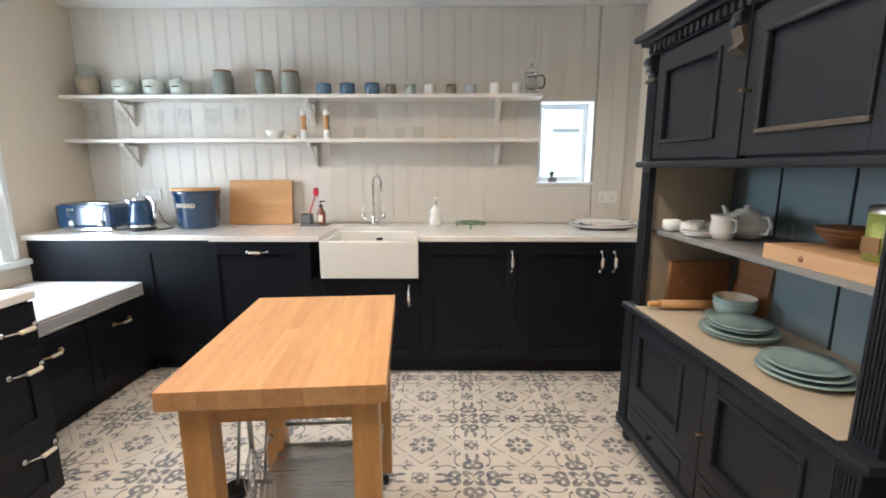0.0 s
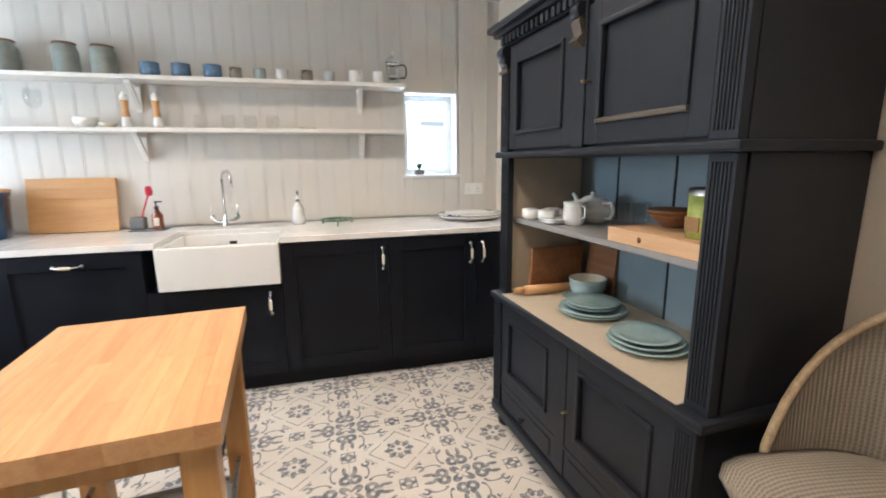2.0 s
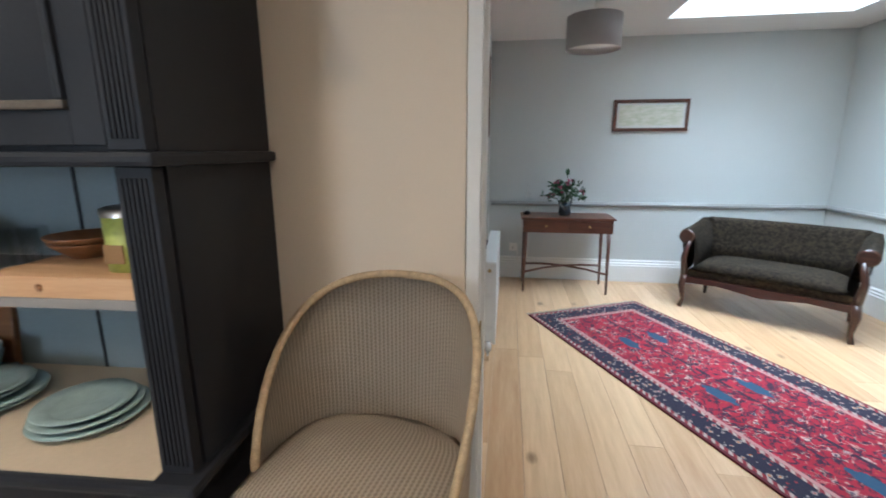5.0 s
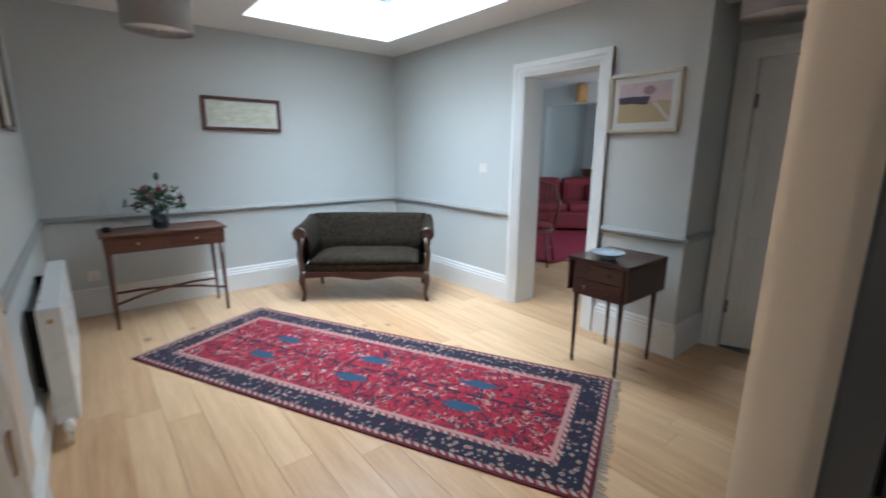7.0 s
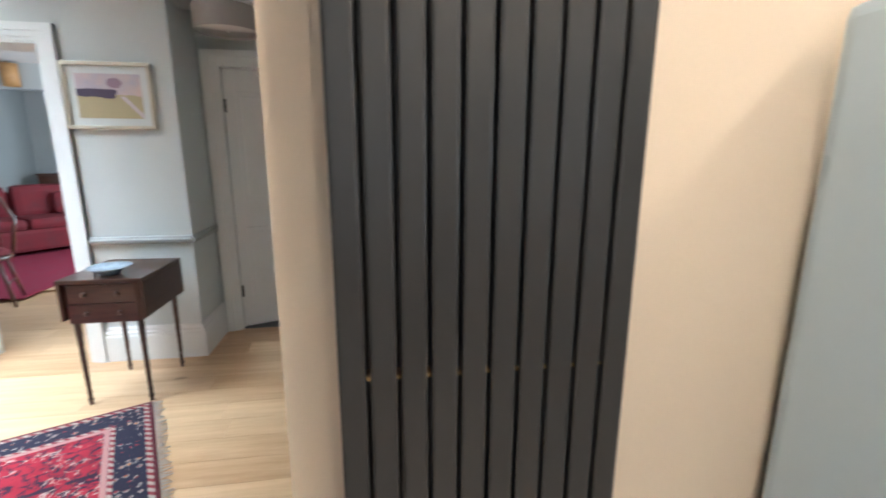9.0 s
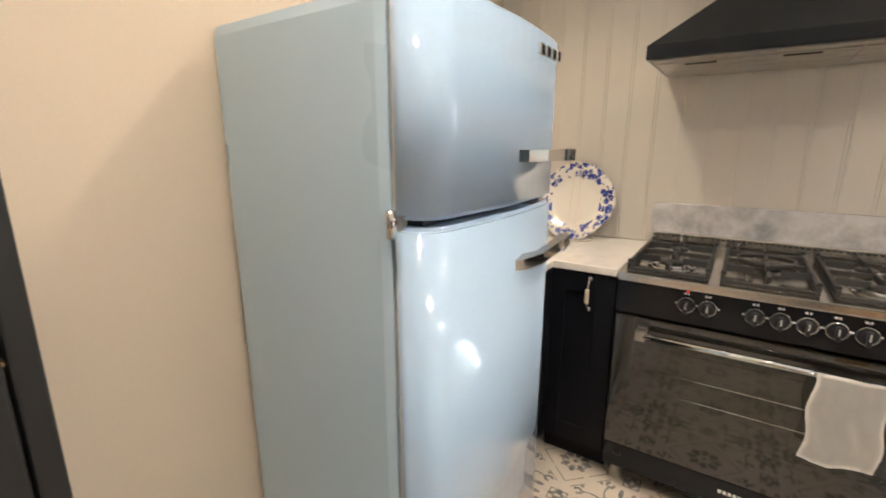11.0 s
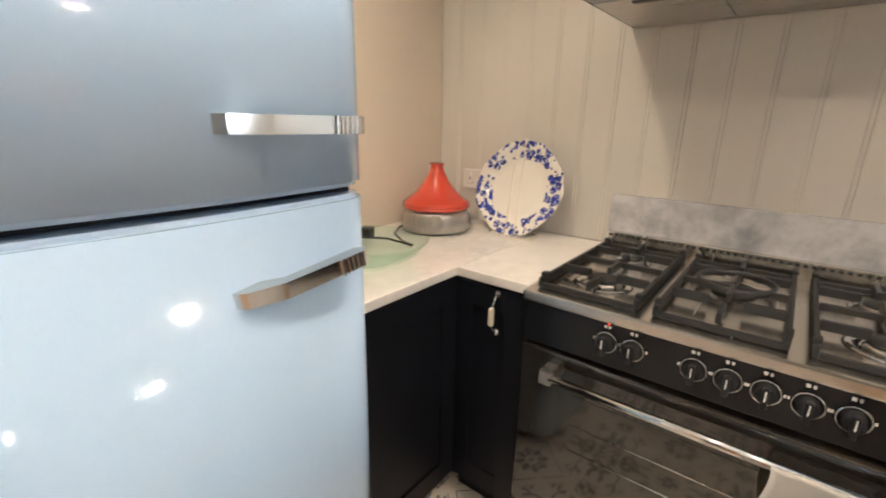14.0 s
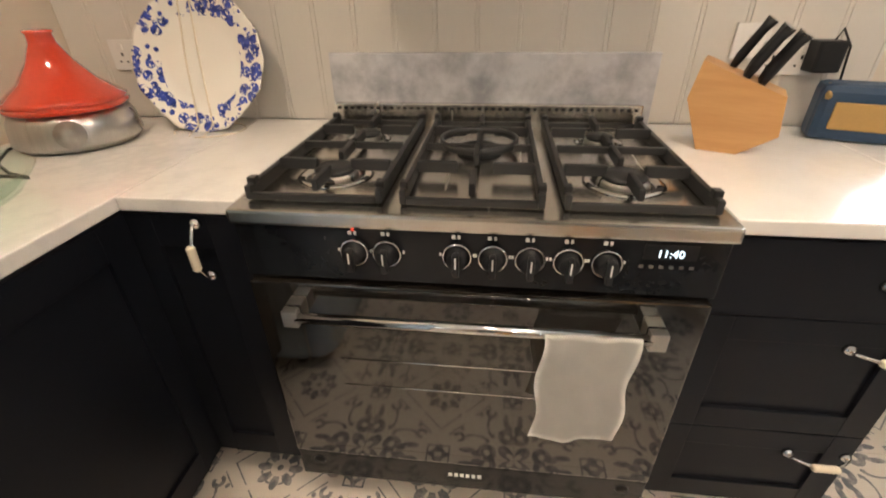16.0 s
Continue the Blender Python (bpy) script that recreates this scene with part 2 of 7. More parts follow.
SKYCARD = glow("bright_outdoors", (0.90, 0.97, 1.0), 3.2)
BULB = glow("lit_diffuser", (1.0, 0.86, 0.66), 14)
DIGIT = glow("clock_digits", (0.75, 0.90, 1.0), 1.6)
REDLED = glow("red_led", (1.0, 0.05, 0.02), 2.0)


def marble():
    m, t, b = base("white_marble_worktop", 0.16, 0, 0.3)
    v = coords(t, "World")
    n = noise_of(t, v, 2.2, 8, 0.65)
    vein = ramp01((n - 0.5).abs(), 0.0, 0.035).flip() * ramp01(noise_of(t, v, 1.3, 3), 0.42, 0.62)
    cloud = ramp01(noise_of(t, v, 5, 5), 0.35, 0.7)
    c = mix(t, cloud, (0.78, 0.75, 0.70), (0.69, 0.66, 0.62))
    t.links.new(mix(t, vein * 0.22, c, (0.36, 0.36, 0.37)), b.inputs["Base Color"])
    return m


def splash_marble():
    m, t, b = base("grey_veined_marble", 0.2, 0, 0.2)
    v = coords(t, "World")
    n = noise_of(t, v, 6, 8, 0.65)
    f = ramp01(n, 0.38, 0.62)
    c = mix(t, f, (0.34, 0.34, 0.36), (0.66, 0.65, 0.66))
    t.links.new(c, b.inputs["Base Color"])
    return m


MARBLE, SPLASH = marble(), splash_marble()
TILE, TX, TY = 0.470, 0.010, 1.800


def tile_pattern():
    """Cream cement tiles: a rosette in the middle, diamond lines round it, scrolls and a four-petal flower on the corners."""
    m, t, b = base("patterned_cement_tile", 0.42)
    pos = t.nodes.new("ShaderNodeNewGeometry").outputs["Position"]
    sep = t.nodes.new("ShaderNodeSeparateXYZ")
    t.links.new(pos, sep.inputs[0])
    x, y = X(t, sep.outputs[0]), X(t, sep.outputs[1])
    u = (((x - TX) / TILE + 20.5).frac() - 0.5).abs() * 2.0
    v = (((y - TY) / TILE + 20.5).frac() - 0.5).abs() * 2.0
    r, a = length2(u, v), v.op("ARCTAN2", u)
    petal = (a * 4.0).cos().abs()
    ros = r.lt(petal * 0.17 + 0.13) * r.gt(0.12) * petal.gt(0.42)
    ros = ros.mx(r.lt(0.04)).mx(r.near(0.225, 0.014) * petal.lt(0.5))
    s = u + v
    line = s.near(0.60, 0.013) * (u - v).abs().gt(0.06)
    line = line.mx(s.near(0.80, 0.013) * (u - v).abs().near(0.36, 0.2))
    cu, cv = u.flip(), v.flip()
    rc, ac = length2(cu, cv), cv.op("ARCTAN2", cu)
    fl = (ac * 2.0).sin().abs()
    flower = rc.lt(fl * 0.22 + 0.05) * rc.gt(0.05) * rc.gt(fl * 0.13)
    lo, hi = cu.mn(cv), cu.mx(cv)
    ring = length2(hi - 0.36, lo - 0.085)
    scroll = ring.near(0.085, 0.042) * (hi.lt(0.40).mx(lo.gt(0.09)))
    drop = length2((hi - 0.47) * 0.75, (lo - 0.06) * 1.35).lt(0.066)
    leaf = length2((hi - 0.62) * 0.55, (lo - 0.10) * 1.5).lt(0.06)
    eu, ev = hi - 0.98, lo
    star = (eu.abs() * 0.55 + ev.abs()).lt(0.085).mx((eu.abs() + ev.abs() * 0.5).lt(0.085)) * length2(eu, ev).gt(0.03)
    box = eu.abs().mx(ev.abs()).near(0.125, 0.011)
    scroll2 = length2(hi - 0.74, lo - 0.30).near(0.06, 0.024) * (hi.lt(0.76).mx(lo.gt(0.31)))
    tail = length2((hi - 0.52) * 0.6, (lo - 0.27) * 1.3).near(0.10, 0.018) * lo.gt(0.25)
    bud = length2(hi - 0.70, (lo - 0.44) * 1.2).lt(0.034)
    ink = ros.mx(scroll2).mx(tail).mx(bud).mx(line).mx(flower).mx(scroll).mx(drop).mx(leaf).mx(star).mx(box)
    wear = ramp01(noise_of(t, pos, 34, 4, 0.6), 0.40, 0.58) * 0.35 + 0.62
    big = noise_of(t, pos, 3, 3)
    ground = mix(t, ramp01(big, 0.3, 0.7), (0.60, 0.53, 0.45), (0.71, 0.64, 0.56))
    t.links.new(mix(t, ink * wear, ground, (0.115, 0.118, 0.135)), b.inputs["Base Color"])
    bump(t, b, noise_of(t, pos, 120, 3), 0.08, 0.001)
    return m


TILES = tile_pattern()


def rug_pattern(lx, ly):
    m, t, b = base("red_persian_wool", 0.95)
    v = t.nodes.new("ShaderNodeTexCoord").outputs["Object"]
    sep = t.nodes.new("ShaderNodeSeparateXYZ")
    t.links.new(v, sep.inputs[0])
    x, y = X(t, sep.outputs[0]), X(t, sep.outputs[1])
    ax, ay = x.abs(), y.abs()
    edge = (ax * -1.0 + lx / 2).mn(ay * -1.0 + ly / 2)

    def cells(scale, metric="MANHATTAN"):
        n = t.nodes.new("ShaderNodeTexVoronoi")
        n.distance, n.inputs["Scale"].default_value, n.inputs["Randomness"].default_value = metric, scale, 0.75
        t.links.new(v, n.inputs["Vector"])
        return X(t, n.outputs["Distance"]), n.outputs["Color"]
    d1, c1 = cells(17)
    d2, c2 = cells(27)
    sc = t.nodes.new("ShaderNodeSeparateColor")
    t.links.new(c1, sc.inputs[0])
    k = X(t, sc.outputs[0])
    red = mix(t, ramp01(noise_of(t, v, 5, 4), 0.3, 0.7), (0.24, 0.006, 0.022), (0.36, 0.014, 0.035))
    col = mix(t, d1.near(0.33, 0.06) * k.gt(0.15), red, (0.03, 0.012, 0.03))
    col = mix(t, d1.lt(0.20) * k.gt(0.45), col, (0.015, 0.02, 0.06))
    col = mix(t, d1.near(0.26, 0.05) * k.gt(0.70), col, (0.55, 0.42, 0.36))
    col = mix(t, d2.lt(0.16) * k.lt(0.25), col, (0.42, 0.13, 0.03))
    wig = noise_of(t, v, 17, 2)
    col = mix(t, wig.near(0.5, 0.035), col, (0.035, 0.010, 0.03))
    col = mix(t, noise_of(t, v, 23, 1).near(0.47, 0.016) * k.gt(0.5), col, (0.50, 0.36, 0.30))
    mu, mv = ((x * 1.35 + 50.5).frac() - 0.5).abs() / 1.35, (ay - 0.13).abs()
    med = (mu * 0.8 + mv * 1.2)
    col = mix(t, (med + (wig - 0.5) * 0.10).lt(0.095) * mv.lt(0.042), col, (0.022, 0.065, 0.12))
    stem = ay.lt(0.012) * ((x * 7.0 + 50.0).frac()).gt(0.25)
    col = mix(t, stem, col, (0.03, 0.012, 0.03))
    # borders
    navy = mix(t, d2.near(0.36, 0.07) * k.gt(0.3), (0.016, 0.014, 0.032), (0.38, 0.33, 0.29))
    navy = mix(t, d2.lt(0.24), navy, (0.30, 0.025, 0.03))
    navy = mix(t, d2.lt(0.22) * k.gt(0.62), navy, (0.50, 0.19, 0.05))
    col = mix(t, edge.lt(0.19), col, navy)
    col = mix(t, edge.near(0.195, 0.012), col, (0.42, 0.22, 0.20))
    guard = (((x + y) * 22.0 + 90.0).frac()).gt(0.5)
    pale = mix(t, guard, (0.22, 0.02, 0.03), (0.40, 0.32, 0.27))
    col = mix(t, edge.near(0.172, 0.009), col, pale)
    col = mix(t, edge.near(0.03, 0.012), col, pale)
    col = mix(t, edge.lt(0.017), col, (0.10, 0.012, 0.02))
    t.links.new(col, b.inputs["Base Color"])
    bump(t, b, noise_of(t, v, 260, 3), 0.5, 0.003)
    return m


def weave():
    m, t, b = base("woven_paper_loom", 0.75)
    v = t.nodes.new("ShaderNodeTexCoord").outputs["UV"]
    sep = t.nodes.new("ShaderNodeSeparateXYZ")
    t.links.new(v, sep.inputs[0])
    x, y = X(t, sep.outputs[0]) * 85.0, X(t, sep.outputs[1]) * 85.0
    rib = (x * 6.2832).cos() * 0.5 + 0.5
    cross = ((y + (x * 0.5).frac().gt(0.5) * 0.5) * 6.2832).cos() * 0.5 + 0.5
    h = rib * 0.7 + cross * 0.3
    # Colour follows the relief: groove shade is painted in as the darker tone.
    c = mix(t, h, (0.40, 0.335, 0.25), (0.72, 0.63, 0.51))
    t.links.new(c, b.inputs["Base Color"])
    bump(t, b, h, 0.7, 0.003)
    return m


def stripe_cloth():
    m, t, b = base("ticking_stripe_cotton", 0.95)
    v = t.nodes.new("ShaderNodeTexCoord").outputs["Object"]
    sep = t.nodes.new("ShaderNodeSeparateXYZ")
    t.links.new(v, sep.inputs[0])
    s = (X(t, sep.outputs[0]) * 38.0).frac()
    c = mix(t, s.lt(0.22), (0.62, 0.60, 0.57), (0.28, 0.29, 0.32))
    c = mix(t, ramp01(noise_of(t, v, 6), 0.3, 0.7) * 0.2, c, (0.45, 0.42, 0.39))
    t.links.new(c, b.inputs["Base Color"])
    bump(t, b, noise_of(t, v, 350), 0.4, 0.002)
    return m


def brown_cloth():
    m, t, b = base("mottled_brown_upholstery", 0.9)
    v = coords(t, "Object")
    n, f = noise_of(t, v, 42, 5, 0.7), noise_of(t, v, 300, 2)
    t.links.new(mix(t, ramp01(n, 0.4, 0.62), (0.016, 0.011, 0.007), (0.085, 0.062, 0.036)), b.inputs["Base Color"])
    bump(t, b, f, 0.5, 0.002)
    return m


def plate_paint(name, ink, inner, outer, dens):
    """White glaze with a painted rim, on a plate that lies in its own xy plane."""
    m, t, b = base(name, 0.12, 0, 0.5)
    v = t.nodes.new("ShaderNodeTexCoord").outputs["Object"]
    sep = t.nodes.new("ShaderNodeSeparateXYZ")
    t.links.new(v, sep.inputs[0])
    x, y = X(t, sep.outputs[0]), X(t, sep.outputs[1])
    r = (x.op("POWER", 4.0) + y.op("POWER", 4.0)).op("POWER", 0.25) * 0.5 + length2(x, y) * 0.5
    n = t.nodes.new("ShaderNodeTexVoronoi")
    n.inputs["Scale"].default_value = dens
    t.links.new(v, n.inputs["Vector"])
    dist = X(t, n.outputs["Distance"])
    patch = noise_of(t, v, dens * 0.28, 2)
    rim = r.gt(inner) * r.lt(outer)
    inkm = rim * dist.lt(0.58) * patch.gt(0.42) * noise_of(t, v, dens * 3, 2).gt(0.42)
    dots = rim * dist.lt(0.24) * patch.gt(0.30)
    shade = mix(t, ramp01(noise_of(t, v, dens * 2), 0.35, 0.65), ink, tuple(c * 2.6 + 0.03 for c in ink))
    t.links.new(mix(t, inkm.mx(dots), (0.78, 0.75, 0.68), shade), b.inputs["Base Color"])
    return m


def landscape():
    m, t, b = base("soft_landscape_print", 0.6)
    v = t.nodes.new("ShaderNodeTexCoord").outputs["Object"]
    sep = t.nodes.new("ShaderNodeSeparateXYZ")
    t.links.new(v, sep.inputs[0])
    x, z = X(t, sep.outputs[0]), X(t, sep.outputs[2])
    n = noise_of(t, v, 9, 4)
    sky = mix(t, ramp01(n, 0.35, 0.65), (0.42, 0.40, 0.48), (0.60, 0.45, 0.42))
    c = mix(t, (z + n * 0.05).lt(0.035), sky, (0.42, 0.35, 0.20))
    c = mix(t, (z + n * 0.06).near(0.045, 0.022) * (x + n * 0.2).lt(0.14), c, (0.07, 0.05, 0.09))
    c = mix(t, length2(x - 0.03, (z - 0.075) * 1.6).lt(n * 0.09) * z.gt(0.02), c, (0.30, 0.20, 0.25))
    c = mix(t, (x - 0.05 + z * 0.9).near(0.02, 0.014) * z.lt(0.0), c, (0.56, 0.48, 0.50))
    t.links.new(c, b.inputs["Base Color"])
    return m


def wash(name, a, c2, scale):
    m, t, b = base(name, 0.6)
    v = coords(t, "Object", (1, 1, 3))
    t.links.new(mix(t, ramp01(noise_of(t, v, scale, 5), 0.38, 0.62), a, c2), b.inputs["Base Color"])
    return m


RIMC = plain("tan_braid", (0.44, 0.33, 0.20), 0.75, vary=0.3, scale=60, fine=240, relief=0.5)
LOOM, TICK, BROWNC = weave(), stripe_cloth(), brown_cloth()
BLUEFLOWER = plate_paint("blue_flower_transfer_glaze", (0.012, 0.025, 0.16), 0.120, 0.195, 36)
BLUEDOT = plate_paint("blue_dotted_glaze", (0.01, 0.02, 0.10), 0.185, 0.215, 40)
LAND, MAPP, YELP = landscape(), wash("faded_map_print", (0.52, 0.55, 0.42), (0.66, 0.66, 0.58), 12), wash("yellow_painting", (0.45, 0.30, 0.04), (0.25, 0.30, 0.08), 8)


# ---- geometry helpers ----
def box(x0, x1, y0, y1, z0, z1, bev=0.0, bm=None):
    own = bmesh.new()
    r = bmesh.ops.create_cube(own, size=1)
    bmesh.ops.scale(own, vec=(x1 - x0, y1 - y0, z1 - z0), verts=r["verts"])
    bmesh.ops.translate(own, vec=((x0 + x1) / 2, (y0 + y1) / 2, (z0 + z1) / 2), verts=r["verts"])
    if bev:
        bmesh.ops.bevel(own, geom=own.edges[:], offset=bev, segments=2, affect="EDGES", profile=0.6)
    return merge(bm, own)


def merge(bm, own):
    if bm is None:
        return own
    tmp = bpy.data.meshes.new("tmp")
    own.to_mesh(tmp)
    own.free()
    bm.from_mesh(tmp)
    bpy.data.meshes.remove(tmp)
    return bm


def lathe(profile, seg=28, bm=None, at=(0, 0, 0), sx=1.0, sy=1.0):
    """Turns (radius, height) pairs round z."""
    own = bmesh.new()
    rings = []
    for r, z in profile:
        rings.append([own.verts.new((at[0] + sx * r * math.cos(2 * math.pi * i / seg), at[1] + sy * r * math.sin(2 * math.pi * i / seg), at[2] + z)) for i in range(seg)])
    for a, b in zip(rings, rings[1:]):
        for i in range(seg):
            own.faces.new((a[i], a[(i + 1) % seg], b[(i + 1) % seg], b[i]))
    if profile[0][0] > 1e-5 and profile[-1][0] > 1e-5:
        a, b = rings[-1], rings[0]
        for i in range(seg):
            own.faces.new((a[i], a[(i + 1) % seg], b[(i + 1) % seg], b[i]))
    bmesh.ops.remove_doubles(own, verts=own.verts[:], dist=1e-5)
    bmesh.ops.recalc_face_normals(own, faces=own.faces[:])
    for f in own.faces:
        f.smooth = len(f.verts) < 5
    return merge(bm, own)


def tube(points, r, seg=10, bm=None, taper=None):
    """A round bar along the points; taper gives the radius point by point."""
    own = bmesh.new()
    pts = [Vector(p) for p in points]
    rings, side = [], None
    for i, p in enumerate(pts):
        d = (pts[min(i + 1, len(pts) - 1)] - pts[max(i - 1, 0)]).normalized()
        if side is None:
            side = d.orthogonal().normalized()
        side = (side - d * side.dot(d)).normalized()
        up = d.cross(side)
        rr = taper[i] if taper else r
        rings.append([own.verts.new(p + side * rr * math.cos(2 * math.pi * k / seg) + up * rr * math.sin(2 * math.pi * k / seg)) for k in range(seg)])
    for a, b in zip(rings, rings[1:]):
        for i in range(seg):
            own.faces.new((a[i], a[(i + 1) % seg], b[(i + 1) % seg], b[i])).smooth = True
    own.faces.new(rings[0])
    own.faces.new(rings[-1])
    bmesh.ops.recalc_face_normals(own, faces=own.faces[:])
    return merge(bm, own)


def prism(outline, depth, plane="xz", off=0.0, bm=None):
    """A flat outline in a plane, made thick along the third axis."""
    own = bmesh.new()

    def at(a, b, d):
        return {"xz": (a, d, b), "xy": (a, b, d), "yz": (d, a, b)}[plane]
    f = [own.verts.new(at(a, b, off)) for a, b in outline]
    g = [own.verts.new(at(a, b, off + depth)) for a, b in outline]
    own.faces.new(f)
    own.faces.new(g)
    for i in range(len(f)):
        own.faces.new((f[i], f[(i + 1) % len(f)], g[(i + 1) % len(f)], g[i]))
    bmesh.ops.recalc_face_normals(own, faces=own.faces[:])
    return merge(bm, own)


def arc(cx, cy, r, a0, a1, n=10):
    return [(cx + r * math.cos(radians(a0 + (a1 - a0) * i / n)), cy + r * math.sin(radians(a0 + (a1 - a0) * i / n))) for i in range(n + 1)]


def mesh_of(name, bm, material):
    me = bpy.data.meshes.new(name)
    bm.to_mesh(me)
    bm.free()
    me.materials.append(material)
    return me


def part(name, bm, material, parent, label=""):
    ob = new(name, mesh_of(name, bm, material))
    ob.parent = parent
    return tagged(ob, label)


def thing(name, m, label, category, group="", kind=""):
    ob = new(name)
    ob.empty_display_size = 0.05
    ob.matrix_world = m
    return tagged(ob, label, category, group, kind)


def solid(name, bm, material, label="", category="", kind="", m=None, group=""):
    ob = new(name, mesh_of(name, bm, material))
    if m is not None:
        ob.matrix_world = m
    return tagged(ob, label, category, group, kind)


def wall(name, bm, mat, label):
    return solid(name, bm, mat, label, "wall", "structure")


# ---- rooms ----
NY, WX, EX, CX, H = 3.22, -2.58, 1.53, -1.99, 2.46
SY, RY = -0.80, -0.68
HE, HN, HS, HH = 5.14, 0.28, -2.98, 2.43

floor_k = solid("floor_kitchen", box(-2.75, 1.69, -0.9, 3.4, -0.10, -0.010), BRICK, "patterned cream and grey tiled kitchen floor with pale grout", "floor", "structure")
floor_h = solid("floor_hall", box(0.6, 5.4, -4.8, 0.5, -0.12, -0.022), OAK, "light knotty oak plank floor of the hall", "floor", "structure")
solid("floor_sitting_room", box(2.2, 8.2, -9.2, -4.8, -0.12, -0.002), OAK, "light oak floor of the sitting room", "floor", "structure")
solid("ceiling_kitchen", box(-2.75, 1.69, -0.95, 3.4, H, H + 0.12), CEIL, "plain white kitchen ceiling", "ceiling", "structure")

# north wall with the small window
WN = (0.80, 1.205, 1.225, 1.82)
bm = box(-2.75, WN[0], NY + 0.012, NY + 0.25, 0, H)
box(WN[1], 1.69, NY + 0.012, NY + 0.25, 0, H, bm=bm)
box(WN[0], WN[1], NY + 0.012, NY + 0.25, 0, WN[2], bm=bm)
box(WN[0], WN[1], NY + 0.012, NY + 0.25, WN[3], H, bm=bm)
wall_n = wall("wall_north", bm, BOARD, "pale grey-cream tongue-and-groove panelled kitchen wall")

# west bay wall with the sash window
WW = (1.73, 2.42, 0.77, 2.06)
bm = box(WX - 0.2, WX, WW[1], NY + 0.2, 0, H)
box(WX - 0.2, WX, 1.5, WW[0], 0, H, bm=bm)
box(WX - 0.2, WX, WW[0], WW[1], 0, WW[2], bm=bm)
box(WX - 0.2, WX, WW[0], WW[1], WW[3], H, bm=bm)
wall("wall_west_bay", bm, WALL, "cream painted wall of the window seat bay")
wall("wall_bay_return", box(WX, CX - 0.012, 1.50, 1.60, 0, H), WALL, "cream return wall beside the window seat")
wall_c = wall("wall_west_cooker", box(CX - 0.2, CX - 0.012, SY - 0.1, 1.50, 0, H), BOARD, "cream tongue-and-groove wall behind the range cooker")
wall("wall_south_corner", box(CX - 0.2, -0.30, SY - 0.15, SY, 0, H), WALL, "cream painted wall behind the fridge and corner worktop")
bm = box(-0.30, 0.72, RY - 0.22, RY, 0, H, 0)
wall("wall_south_radiator", bm, WALL, "cream painted wall behind the tall radiator")
bm = box(EX, EX + 0.12, 0.205, NY + 0.2, 0, H)
wall("wall_east", bm, WALL, "cream painted wall behind the dresser and chair")
wall("wall_over_opening", box(EX, EX + 0.12, -0.45, 0.205, 2.16, H), WALL, "cream wall over the wide opening to the hall")

# hall
wall("wall_hall_pier", box(EX + 0.12, 2.62, HN - 0.01, HN + 0.2, 0, HH), WALL, "short cream wall beside the opening")
wall("wall_hall_north", box(2.62, HE + 0.2, HN + 0.015, HN + 0.2, 0, HH), HALLW, "pale grey-blue hall wall with a low radiator")
wall("wall_hall_east", box(HE, HE + 0.2, HS - 0.2, HN + 0.015, 0, HH), HALLW, "pale grey-blue hall wall with a dado rail")
DX = (2.44, 3.16, 1.99)
bm = box(DX[1], HE, HS - 0.24, HS, 0, HH)
box(1.74, DX[0], HS - 0.24, HS, 0, HH, bm=bm)
box(DX[0], DX[1], HS - 0.24, HS, DX[2], HH, bm=bm)
wall("wall_hall_south", bm, HALLW, "pale grey-blue hall wall with the sitting room doorway")
wall("wall_lobby_side", box(1.74, 1.94, -3.62, HS - 0.24, 0, HH), HALLW, "grey wall beside the panelled door")
D2 = (0.92, 1.62, 1.97)
bm = box(D2[1], 1.74, -3.62, -3.42, 0, HH)
box(0.72, D2[0], -3.62, -3.42, 0, HH, bm=bm)
box(D2[0], D2[1], -3.62, -3.42, D2[2], HH, bm=bm)
wall("wall_lobby_end", bm, HALLW, "grey wall round the panelled door")
wall("wall_hall_west", box(0.50, 0.72, -3.62, RY - 0.22, 0, HH), HALLW, "pale hall wall running off from the kitchen opening")
SK = (2.55, 4.58, -2.55, -1.17)
bm = box(0.5, SK[0], -3.62, HN + 0.2, HH, HH + 0.1)
box(SK[1], HE + 0.2, -3.62, HN + 0.2, HH, HH + 0.1, bm=bm)
box(SK[0], SK[1], -3.62, SK[2], HH, HH + 0.1, bm=bm)
box(SK[0], SK[1], SK[3], HN + 0.2, HH, HH + 0.1, bm=bm)
for a in ((SK[0] - 0.03, SK[0], SK[2], SK[3]), (SK[1], SK[1] + 0.03, SK[2], SK[3]), (SK[0] - 0.03, SK[1] + 0.03, SK[2] - 0.03, SK[2]), (SK[0] - 0.03, SK[1] + 0.03, SK[3], SK[3] + 0.03)):
    box(*a, HH + 0.1, HH + 0.36, bm=bm)
solid("ceiling_hall", bm, CEIL, "white hall ceiling with a large roof light", "ceiling", "structure")
box_b = box(0.72, 1.76, HS - 0.24, HS, 2.26, HH)
wall("lobby_beam", box_b, HALLW, "low beam across the lobby ceiling")
rl = thing("window_roof_light", pose(3.56, -1.86, HH + 0.36), "bright flat roof light flooded with daylight", "roof light", kind="structure")
part("glazing", box(-1.05, 1.05, -0.72, 0.72, 0.06, 0.07), SKYCARD, rl, "white glowing glazing")
bm = box(-1.05, 1.05, -0.72, -0.68, 0, 0.05)
box(-1.05, 1.05, 0.68, 0.72, 0, 0.05, bm=bm)
part("frame", bm, TRIM, rl)

